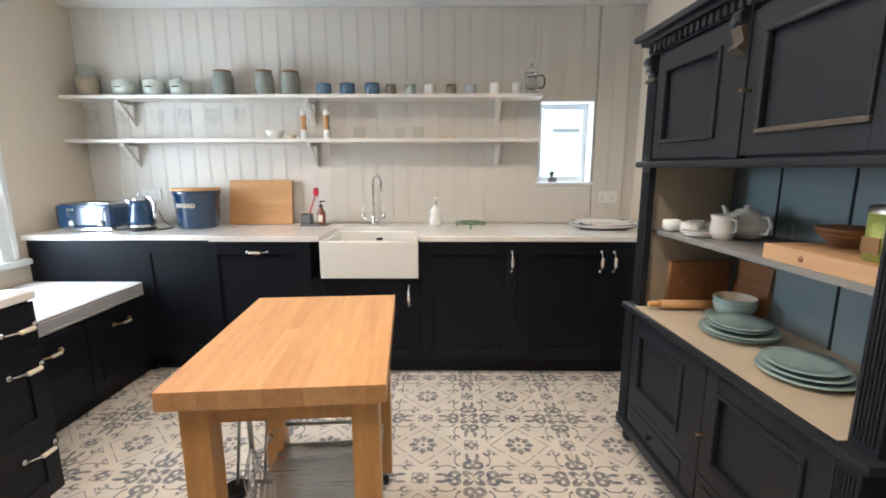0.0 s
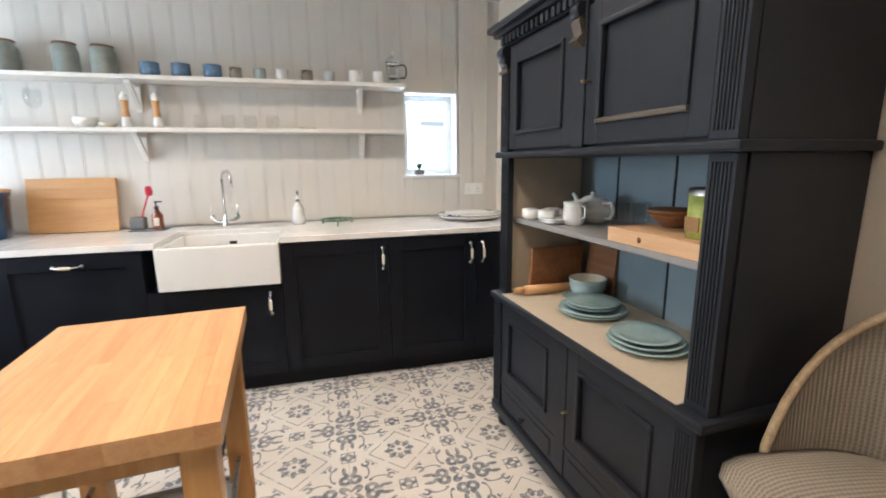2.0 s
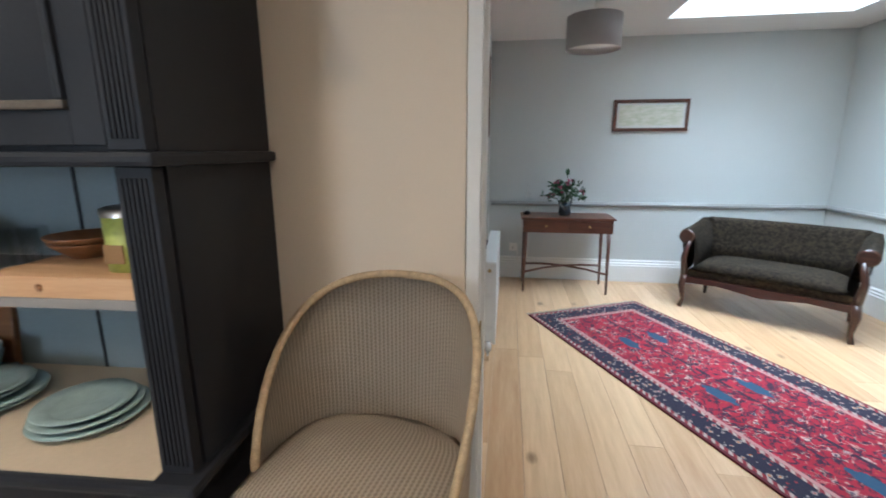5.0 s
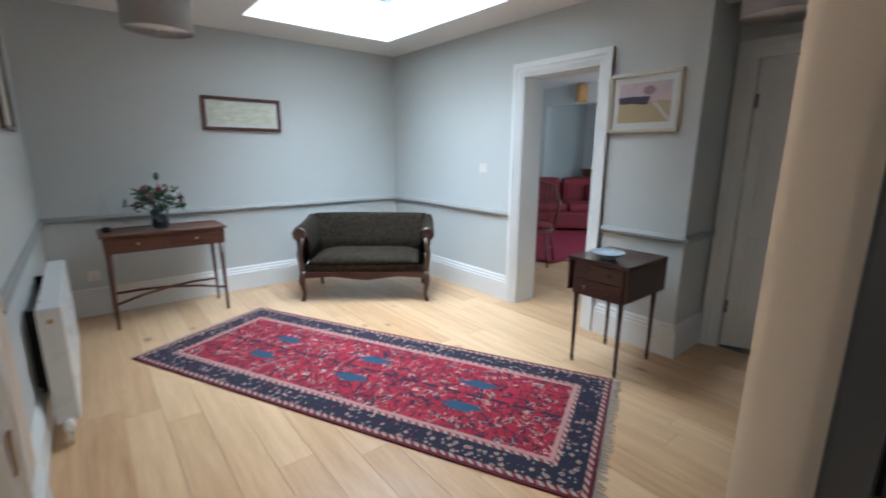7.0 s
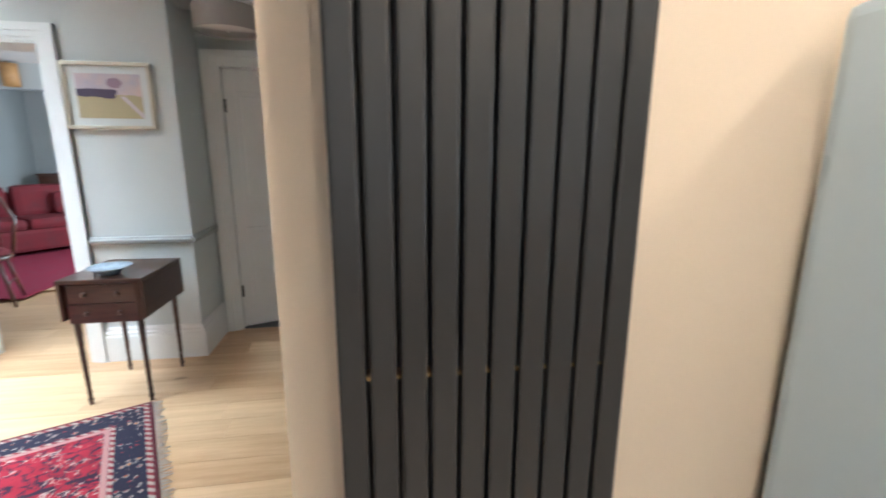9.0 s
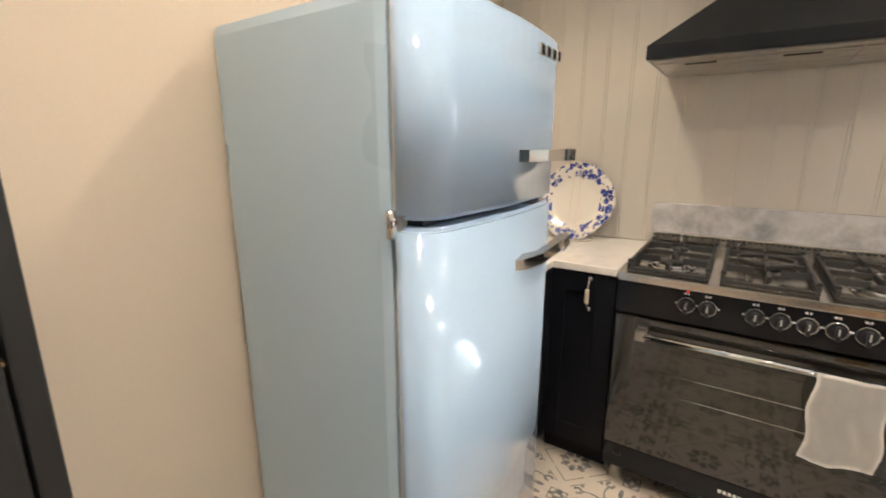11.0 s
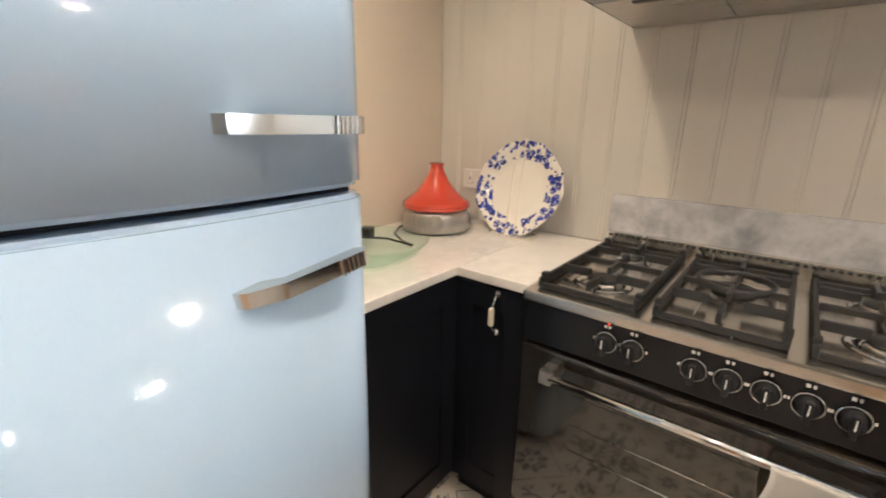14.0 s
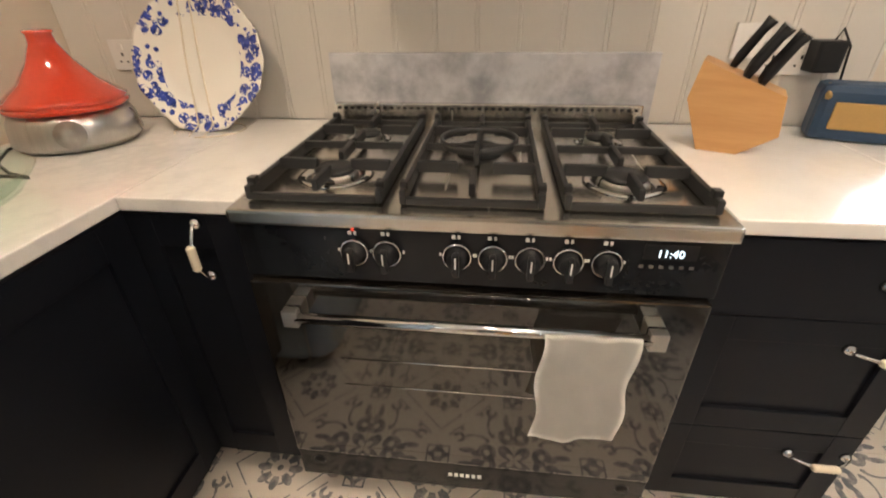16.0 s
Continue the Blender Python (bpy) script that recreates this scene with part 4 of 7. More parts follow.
def cup_profile(r, h, t=0.004, foot=0.85):
    return [(0, 0), (r * foot, 0), (r, h * 0.25), (r, h), (r - t, h), (r - t, h * 0.25), (r * foot - t, t * 1.5), (0, t * 1.5)]


kj = thing("clip_top_jar", pose(-2.43, SHY, S1), "clip-top glass jar filled with oats", "jar")
part("jar", lathe([(0, 0), (0.068, 0), (0.074, 0.02), (0.074, 0.15), (0.06, 0.18), (0.058, 0.19), (0.055, 0.19), (0.057, 0.178), (0.070, 0.148), (0.070, 0.02), (0, 0.006)], 28), GLASS, kj)
part("contents", lathe([(0, 0.008), (0.066, 0.012), (0.068, 0.135), (0, 0.14)], 24), plain("oats", (0.45, 0.34, 0.22), 0.9, vary=0.3, fine=200, relief=0.5), kj, "pale oat flakes")
part("lid", lathe([(0, 0.192), (0.060, 0.192), (0.062, 0.205), (0.05, 0.214), (0, 0.216)], 24), GLASSG, kj)
part("clip", tube([(0.06, 0, 0.20), (0.072, 0, 0.18), (0.066, 0, 0.15)], 0.003), CHROME, kj)

can = None
for x, s in ((-2.17, 1.0), (-1.955, 1.0), (-1.765, 1.0)):
    if can is None:
        can = thing("lidded_canister", pose(x, SHY, S1), "pale green lidded storage canister with dark lettering", "canister", "storage canisters")
        part("pot", lathe([(0, 0), (0.060, 0), (0.070, 0.05), (0.073, 0.088), (0.069, 0.09), (0.066, 0.085), (0, 0.08)], 28), plain("pale_celadon", (0.55, 0.58, 0.50), 0.25, coat=0.3), can)
        part("lid", lathe([(0.072, 0.090), (0.072, 0.099), (0.05, 0.108), (0.012, 0.112), (0.010, 0.118), (0.014, 0.128), (0.008, 0.134), (0, 0.134)], 28), plain("pale_celadon_lid", (0.58, 0.60, 0.53), 0.25, coat=0.3), can)
        for k in range(5):
            part("lettering", box(-0.022 + k * 0.010, -0.016 + k * 0.010, -0.0735, -0.069, 0.052, 0.062), BLKP, can, "dark illegible lettering")
    else:
        copy_thing(can, pose(x, SHY, S1))
for x, h, r in ((-1.46, 0.165, 0.068), (-1.165, 0.165, 0.062), (-0.98, 0.158, 0.064)):
    sj = thing("stoneware_jar", pose(x, SHY, S1), "grey-green stoneware jar with a dark rim", "jar", "stoneware jars")
    part("jar", lathe([(0, 0), (r, 0), (r * 1.03, 0.01), (r * 1.03, h - 0.04), (r * 0.86, h - 0.015), (r * 0.84, h - 0.004), (r * 0.76, h - 0.004), (r * 0.9, h - 0.05), (0, 0.01)], 28), STONE, sj)
    part("lid", lathe([(0, h - 0.004), (r * 0.88, h - 0.004), (r * 0.9, h + 0.004), (r * 0.8, h + 0.008), (0, h + 0.008)], 28), OLIVE, sj, "dark brown lid")


def mug(x, y, z, r, h, mat, label, rz=0, hnd=False, group="shelf mugs"):
    ob = thing("mug", pose(x, y, z, 0, 0, rz), label, "mug", group)
    part("cup", lathe(cup_profile(r, h), 24), mat, ob)
    if hnd:
        part("handle", tube([(r - 0.002, 0, h * 0.8), (r + 0.018, 0, h * 0.78), (r + 0.024, 0, h * 0.5), (r + 0.014, 0, h * 0.28), (r - 0.002, 0, h * 0.22)], 0.0042, 8), mat, ob)
    return ob


PEWT = plain("pewter_lustre_glaze", (0.30, 0.26, 0.20), 0.3, 0.6, vary=0.25, scale=20)
DUCK = plain("duck_egg_glaze", (0.34, 0.40, 0.38), 0.25, vary=0.2, scale=18)
GREYM = plain("clear_grey_glaze", (0.50, 0.52, 0.52), 0.2, vary=0.08)
for x in (-0.748, -0.58, -0.405):
    mug(x, SHY, S1, 0.052, 0.082, DENIM, "speckled blue stoneware cup on the shelf")
for x, mt, lab in ((-0.275, PEWT, "bronze-grey lustre cup"), (-0.135, DUCK, "duck-egg blue cup"), (0.0, CERAM, "plain white cup"), (0.152, PEWT, "bronze-grey lustre cup"), (0.29, GREYM, "pale grey cup")):
    mug(x, SHY, S1, 0.038, 0.072, mt, lab + " on the upper shelf")
mug(0.46, SHY, S1, 0.042, 0.082, CERAM, "white mug with a faint gilt motif", 20, True)
mug(0.615, SHY, S1, 0.040, 0.08, CERAM, "white mug with a faint gilt motif", 10, True)

cf = thing("cafetiere", pose(0.715, SHY, S1), "chrome and glass cafetiere with a black handle", "coffee press")
part("beaker", lathe([(0, 0.012), (0.044, 0.012), (0.045, 0.14), (0.047, 0.145), (0.043, 0.145), (0.041, 0.016), (0, 0.016)], 24), GLASS, cf)
for z in (0.004, 0.045, 0.125):
    part("band", lathe([(0.0455, z), (0.048, z), (0.048, z + 0.012), (0.0455, z + 0.012)], 24), CHROME, cf)
part("foot", lathe([(0, 0), (0.046, 0), (0.046, 0.008), (0, 0.009)], 24), CHROME, cf)
for k in range(4):
    a = math.pi / 4 + k * math.pi / 2
    part("strut", tube([(0.048 * math.cos(a), 0.048 * math.sin(a), 0.006), (0.048 * math.cos(a), 0.048 * math.sin(a), 0.135)], 0.0025, 6), CHROME, cf)
part("lid", lathe([(0.048, 0.146), (0.047, 0.160), (0.03, 0.178), (0.008, 0.185), (0.008, 0.198), (0.014, 0.208), (0, 0.216)], 24), CHROME, cf)
part("handle", tube([(0.047, 0, 0.130), (0.075, 0, 0.135), (0.092, 0, 0.115), (0.092, 0, 0.07), (0.078, 0, 0.048), (0.048, 0, 0.050)], 0.006, 10), BLKP, cf, "black plastic handle")

gl = None
for x in (-2.44, -2.21, -1.955, -1.755, -1.555, -1.36):
    m = pose(x, SHY, S2)
    if gl is None:
        gl = thing("wine_glass", m, "clear stemmed wine glass on the lower shelf", "wine glass", "wine glasses")
        part("glass", lathe([(0, 0), (0.036, 0), (0.034, 0.003), (0.006, 0.007), (0.004, 0.02), (0.004, 0.095), (0.012, 0.105), (0.036, 0.13), (0.043, 0.16), (0.036, 0.215), (0.0345, 0.215), (0.0415, 0.16), (0.034, 0.131), (0, 0.110)], 24), GLASS, gl)
    else:
        copy_thing(gl, m)
tm = None
for x in (-0.505, -0.345, -0.215, -0.08):
    if tm is None:
        tm = thing("tumbler", pose(x, SHY, S2), "small clear stemless glass on the lower shelf", "tumbler", "tumblers")
        part("glass", lathe([(0, 0), (0.028, 0), (0.040, 0.03), (0.036, 0.085), (0.0345, 0.085), (0.038, 0.03), (0.026, 0.008), (0, 0.008)], 24), GLASS, tm)
    else:
        copy_thing(tm, pose(x, SHY, S2))
turned("white_bowl", pose(-1.12, SHY, S2), [(0, 0), (0.035, 0), (0.06, 0.03), (0.066, 0.062), (0.062, 0.062), (0.055, 0.032), (0.03, 0.008), (0, 0.008)], CERAM, "small white ceramic bowl on the lower shelf", "bowl")
turned("cream_dish", pose(-1.01, SHY, S2), [(0, 0), (0.03, 0), (0.05, 0.03), (0.046, 0.03), (0.02, 0.006), (0, 0.006)], CREAM, "shallow cream dish on the lower shelf", "dish")
turned("saucer", pose(0.14, SHY, S2), [(0, 0), (0.03, 0), (0.055, 0.012), (0.053, 0.015), (0.02, 0.005), (0, 0.005)], CREAM, "flat cream saucer on the lower shelf", "saucer")
for x in (-0.90, -0.735):
    pm = thing("pepper_mill", pose(x, SHY - 0.02, S2), "tall wooden mill with a white ceramic base and steel cap", "pepper mill", "salt and pepper mills")
    part("base", lathe([(0, 0), (0.028, 0), (0.028, 0.02), (0.024, 0.045), (0.023, 0.065), (0, 0.066)], 18), CERAM, pm, "white ceramic base")
    part("body", lathe([(0.023, 0.066), (0.020, 0.08), (0.017, 0.11), (0.021, 0.15), (0.022, 0.16), (0, 0.161)], 18), BOARDW, pm)
    part("cap", lathe([(0.021, 0.161), (0.024, 0.175), (0.020, 0.192), (0.006, 0.198), (0.008, 0.206), (0, 0.212)], 18), CERAM, pm)

# toaster
to = thing("toaster", pose(-2.29, 2.86, WT), "midnight blue four-slot toaster with chrome trim", "toaster")
part("body", box(-0.185, 0.185, -0.13, 0.13, 0.018, 0.185, 0.030), MIDN, to)
part("base", box(-0.185, 0.185, -0.128, 0.128, 0.004, 0.026, 0.008), CHROME, to)
part("top_plate", box(-0.16, 0.16, -0.10, 0.10, 0.180, 0.189, 0.003), CHROME, to)
for x in (-0.125, -0.052, 0.022, 0.095):
    part("slot", box(x, x + 0.03, -0.085, 0.085, 0.1885, 0.1905), BLKP, to)
for x in (-0.07, 0.12):
    kn = part("dial", lathe([(0, 0), (0.022, 0), (0.022, 0.012), (0.018, 0.02), (0, 0.02)], 20), CHROME, to)
    kn.matrix_basis = pose(x, -0.13, 0.058, 90)
    for k in range(4):
        part("button", box(x - 0.05 if x > 0 else x - 0.03, x - 0.03 if x > 0 else x - 0.01, -0.134, -0.129, 0.10 + k * 0.016, 0.108 + k * 0.016, 0.001), CHROME, to)
    part("lever_slot", box(x + 0.015, x + 0.021, -0.1325, -0.129, 0.085, 0.155), BLKP, to)
    part("lever", box(x + 0.003, x + 0.033, -0.150, -0.130, 0.140, 0.155, 0.003), CHROME, to)

ke = thing("kettle", pose(-1.965, 2.83, WT), "midnight blue traditional kettle with chrome trim on its base", "kettle")
part("power_base", lathe([(0, 0), (0.085, 0), (0.085, 0.014), (0.07, 0.022), (0, 0.022)], 28), BLKP, ke)
part("trim_ring", lathe([(0.082, 0.022), (0.086, 0.026), (0.084, 0.040), (0.080, 0.042)], 28), CHROME, ke)
part("body", lathe([(0, 0.030), (0.082, 0.042), (0.080, 0.07), (0.066, 0.16), (0.056, 0.205), (0, 0.21)], 32), MIDN, ke)
part("lid", lathe([(0.058, 0.205), (0.056, 0.214), (0.03, 0.228), (0.008, 0.232), (0.010, 0.244), (0, 0.25)], 24), CHROME, ke)
part("spout", prism([(-0.05, 0.15), (-0.09, 0.205), (-0.085, 0.213), (-0.05, 0.20)], 0.036, "xz", -0.018), MIDN, ke)
part("handle", tube([(0.045, -0.01, 0.215), (0.085, -0.02, 0.225), (0.115, -0.025, 0.19), (0.112, -0.025, 0.11), (0.082, -0.015, 0.075)], 0.011, 12), CHROME, ke)
solid("kettle_cable", tube([(0.08, 0, 0.006), (0.14, -0.02, 0.006), (0.165, 0.05, 0.006), (0.13, 0.14, 0.006), (0.05, 0.22, 0.006), (-0.05, 0.30, 0.03), (-0.12, 0.362, 0.10)], 0.004, 8), BLKP, "black coiled kettle cable", "cable", m=pose(-1.965, 2.83, WT))

bc = thing("bread_crock", pose(-1.655, 2.98, WT), "navy enamel bread crock with a wooden lid", "bread bin")
part("crock", lathe([(0, 0), (0.128, 0), (0.134, 0.008), (0.150, 0.235), (0.155, 0.24), (0.157, 0.262), (0.150, 0.264), (0.145, 0.24), (0.128, 0.012), (0, 0.01)], 40), MIDN, bc)
part("lid", lathe([(0, 0.262), (0.156, 0.262), (0.158, 0.270), (0.154, 0.278), (0, 0.280)], 40), BOARDW, bc, "pale wooden lid")


def lettered(name, body, size, m, mat, label, parent=None):
    c = bpy.data.curves.new("tmp_text", "FONT")
    c.body, c.size, c.extrude, c.align_x = body, size, 0.0006, "CENTER"
    tmp = bpy.data.objects.new("tmp_text", c)
    scene.collection.objects.link(tmp)
    me = bpy.data.meshes.new_from_object(tmp.evaluated_get(bpy.context.evaluated_depsgraph_get()))
    bpy.data.objects.remove(tmp)
    me.materials.clear()
    me.materials.append(mat)
    ob = new(name, me)
    if parent:
        ob.parent = parent
        ob.matrix_basis = m
    else:
        ob.matrix_world = m
    return tagged(ob, label)


lettered("lettering", "BREAD", 0.042, pose(0.0, -0.1495, 0.150, 86, 0, 0), CREAM, "cream word on the crock", bc)

cb = thing("chopping_board", pose(-1.27, 3.13, WT, -9), "large plain wooden chopping board leaning on the wall", "chopping board")
for k in range(5):
    part("stave", box(-0.235, 0.235, -0.012, 0.012, 0.001 + k * 0.066, 0.067 + k * 0.066, 0.002), BOARDW, cb)
cd = thing("sink_caddy", pose(-0.86, 3.08, WT), "grey sink caddy tray", "caddy")
part("tray", box(-0.095, 0.105, -0.05, 0.05, 0, 0.010, 0.004), GREYP, cd)
part("cup", box(-0.09, -0.01, -0.035, 0.035, 0.010, 0.085, 0.010), GREYP, cd)
bo = thing("soap_bottle", pose(-0.80, 3.07, WT + 0.01), "amber soap bottle with a black pump", "soap bottle")
part("bottle", lathe([(0, 0), (0.030, 0), (0.031, 0.01), (0.031, 0.085), (0.012, 0.115), (0.012, 0.125), (0, 0.125)], 20), AMBER, bo)
part("pump", lathe([(0, 0.125), (0.013, 0.125), (0.013, 0.140), (0.004, 0.142), (0.004, 0.165), (0, 0.165)], 12), BLKP, bo)
part("nozzle", box(-0.008, 0.035, -0.006, 0.006, 0.163, 0.172, 0.002), BLKP, bo)
part("tag", box(-0.016, 0.016, -0.0325, -0.0305, 0.02, 0.07), CREAM, bo, "cream paper label")
br = thing("washing_up_brush", pose(-0.90, 3.08, WT + 0.02), "red washing-up brush standing in the caddy", "brush")
part("stick", tube([(0, 0, 0), (0.02, 0.01, 0.1), (0.055, 0.02, 0.20)], 0.005, 8), REDP, br)
part("head", lathe([(0, 0), (0.016, 0.005), (0.022, 0.03), (0.016, 0.06), (0, 0.066)], 16, at=(0.06, 0.02, 0.19)), REDP, br)

so = thing("soap_dispenser", pose(0.04, 3.06, WT), "white ribbed ceramic soap dispenser with a chrome pump", "soap dispenser")
part("body", lathe([(0, 0), (0.036, 0)] + [(0.041 + 0.004 * math.sin(i * 0.5) + 0.001 * (i % 2), 0.01 + 0.0075 * i) for i in range(13)] + [(0.030, 0.125), (0.016, 0.14), (0.015, 0.15), (0, 0.15)], 28), CERAM, so)
part("pump", lathe([(0, 0.15), (0.017, 0.15), (0.017, 0.17), (0.006, 0.174), (0.006, 0.20), (0.012, 0.205), (0.010, 0.222), (0, 0.226)], 16), CHROME, so)
part("nozzle", tube([(0, 0, 0.21), (-0.005, -0.03, 0.212), (-0.006, -0.042, 0.205)], 0.004, 8), CHROME, so)

GWIRE = plain("green_painted_wire", (0.13, 0.21, 0.13), 0.4)
tv = thing("wire_trivet", pose(0.29, 2.98, WT), "round green wire trivet on three feet", "trivet")
for r in (0.11, 0.07):
    part("ring", tube([(r * math.cos(a), r * math.sin(a), 0.032) for a in np.linspace(0, 2 * math.pi, 33)], 0.004, 8), GWIRE, tv)
for k in range(6):
    a = k * math.pi / 3
    part("spoke", tube([(0.01 * math.cos(a), 0.01 * math.sin(a), 0.032), (0.11 * math.cos(a), 0.11 * math.sin(a), 0.032)], 0.003, 6), GWIRE, tv)
for k in range(3):
    a = k * 2.094 + 0.5
    part("foot", tube([(0.11 * math.cos(a), 0.11 * math.sin(a), 0.032), (0.112 * math.cos(a), 0.112 * math.sin(a), 0.0)], 0.005, 8), GWIRE, tv)

for k in range(2):
    pl = thing("oval_platter", pose(1.22, 2.93, WT + 0.016 * k), "white oval serving platter with a dark dotted rim", "platter", "stacked platters")
    part("dish", lathe([(0, 0), (0.13, 0), (0.20, 0.020), (0.215, 0.028), (0.213, 0.032), (0.19, 0.024), (0.13, 0.008), (0, 0.006)], 48, sx=1.12, sy=0.85), BLUEDOT if k else CERAM, pl)
po = thing("potted_succulent", pose(0.925, NY + 0.07, WN[2] + 0.004), "tiny dark spiky succulent in a grey square pot", "plant")
part("pot", box(-0.032, 0.032, -0.028, 0.028, 0, 0.034, 0.003), GREYP, po)
bm = None
random.seed(4)
for k in range(16):
    a, l, s = random.uniform(0, 6.28), random.uniform(0.04, 0.075), random.uniform(0.1, 0.7)
    bm = tube([(0, 0, 0.032), (l * s * 0.5 * math.cos(a), l * s * 0.5 * math.sin(a), 0.032 + l * 0.6), (l * s * math.cos(a), l * s * math.sin(a), 0.036 + l)], 0, 6, bm=bm, taper=[0.004, 0.006, 0.0006])
part("leaves", bm, GREEN, po)


# ---- butcher's block trolley ----
tr = thing("butcher_block_trolley", pose(-0.328, 1.208, 0, 0, 0, 5.2), "beech butcher's block trolley on castors with a metal shelf", "kitchen trolley")
random.seed(7)
for k in range(11):
    x0 = -0.275 + k * 0.05
    cut = random.uniform(-0.25, 0.25)
    for a, b in ((-0.390, cut), (cut, 0.390)):
        part("stave", box(x0, x0 + 0.05, a, b, 0.765, 0.815, 0.0012), BEECH, tr)
for sx in (-1, 1):
    for sy in (-1, 1):
        lg = part("leg", box(sx * 0.215 - 0.036, sx * 0.215 + 0.036, sy * 0.30 - 0.036, sy * 0.30 + 0.036, 0.075, 0.765, 0.004), BEECHZ, tr)
        cs = part("castor", lathe([(0, -0.010), (0.024, -0.010), (0.027, -0.006), (0.027, 0.006), (0.024, 0.010), (0, 0.010)], 18), BLKP, lg, "small black castor")
        cs.matrix_basis = pose(sx * 0.215, sy * 0.30, 0.028, 0, 90, 30)
        part("fork", box(sx * 0.215 - 0.015, sx * 0.215 + 0.015, sy * 0.30 - 0.012, sy * 0.30 + 0.012, 0.048, 0.076, 0.003), STEEL, lg)
for y in (-0.30, 0.30):
    part("apron", box(-0.179, 0.179, y - 0.012, y + 0.012, 0.685, 0.765, 0.002), BEECHZ, tr)
for x in (-0.215, 0.215):
    part("apron", box(x - 0.012, x + 0.012, -0.264, 0.264, 0.685, 0.765, 0.002), BEECHZ, tr)
    part("rail", tube([(x, -0.27, 0.30), (x, 0.27, 0.30)], 0.008), STEEL, tr, "steel side rail")
    part("hanging_rail", tube([(x * 1.12, -0.27, 0.66), (x * 1.12, 0.27, 0.66)], 0.005, 8), STEEL, tr)
part("rail", tube([(-0.18, 0.30, 0.30), (0.18, 0.30, 0.30)], 0.008), STEEL, tr)
bm = box(-0.205, 0.205, -0.29, 0.29, 0.200, 0.206)
box(-0.205, 0.205, -0.29, -0.284, 0.206, 0.222, bm=bm)
box(-0.205, 0.205, 0.284, 0.29, 0.206, 0.222, bm=bm)
part("shelf", bm, STEEL, tr, "brushed steel lower shelf")
TRM = pose(-0.328, 1.208, 0, 0, 0, 5.2)
wk = thing("whisk", TRM @ pose(-0.13, -0.20, 0.655), "steel balloon whisk hanging under the trolley top", "whisk")
part("handle", tube([(0, 0, 0), (0, 0, -0.12)], 0.007), STEEL, wk)
for k in range(5):
    a = k * math.pi / 5
    part("wire", tube([(0.006 * math.cos(a), 0.006 * math.sin(a), -0.12), (0.03 * math.cos(a), 0.03 * math.sin(a), -0.22), (0.022 * math.cos(a), 0.022 * math.sin(a), -0.28), (0, 0, -0.295), (-0.022 * math.cos(a), -0.022 * math.sin(a), -0.28), (-0.03 * math.cos(a), -0.03 * math.sin(a), -0.22), (-0.006 * math.cos(a), -0.006 * math.sin(a), -0.12)], 0.0012, 5), STEEL, wk)
for x, lab, kind_ in ((-0.085, "steel slotted spatula hanging under the trolley top", "spatula"), (-0.165, "steel ladle hanging under the trolley top", "ladle")):
    ut = thing(kind_, TRM @ pose(x, -0.17, 0.655, 0, 6, 0), lab, kind_)
    part("shaft", tube([(0, 0, 0.005), (0, 0, -0.26)], 0.0045, 8), STEEL, ut)
    if kind_ == "spatula":
        for k in range(4):
            part("tine", box(-0.03 + k * 0.017, -0.021 + k * 0.017, -0.001, 0.001, -0.35, -0.26), STEEL, ut)
        part("neck", box(-0.03, 0.031, -0.001, 0.001, -0.265, -0.25), STEEL, ut)
    else:
        part("bowl", lathe([(0, -0.31), (0.025, -0.30), (0.038, -0.27), (0.037, -0.27), (0.024, -0.297), (0, -0.306)], 18), BLKP, ut)
NVC = plain("blue_patterned_cloth", (0.05, 0.06, 0.10), 0.95, vary=0.7, scale=40, fine=300)
bm = bmesh.new()
rows_ = []
for j in range(9):
    rows_.append([bm.verts.new((0.004 * math.sin(i * 2.1 + j * 0.5) + 0.02 * (1 - j / 8), -0.07 + 0.14 * i / 10, -0.03 * j)) for i in range(11)])
for j in range(8):
    for i in range(10):
        bm.faces.new((rows_[j][i], rows_[j][i + 1], rows_[j + 1][i + 1], rows_[j + 1][i])).smooth = True
bmesh.ops.solidify(bm, geom=bm.faces[:], thickness=0.006)
solid("oven_glove", bm, NVC, "navy patterned cloth hanging from the trolley rail", "cloth", m=TRM @ pose(0.19, 0.12, 0.655))

# ---- dresser ----
DM = pose(1.034, 1.308, 0, 0, 0, -86.97)
ds = thing("dresser", DM, "antique charcoal-painted dresser with an open middle and worn edges", "dresser")
W, DP = 0.588, 0.455
part("base_body", box(-W + 0.01, W - 0.01, 0.012, DP, 0.09, 0.672), DRESS, ds)
part("base_plinth", box(-W - 0.012, W + 0.012, -0.022, DP, 0.075, 0.125, 0.008), DRESS, ds)
for sx in (-1, 1):
    for y in (0.035, DP - 0.05):
        part("bun_foot", lathe([(0, 0), (0.022, 0), (0.036, 0.015), (0.040, 0.035), (0.030, 0.06), (0.024, 0.076), (0, 0.076)], 18, at=(sx * (W - 0.045), y, 0)), DRESS, ds)


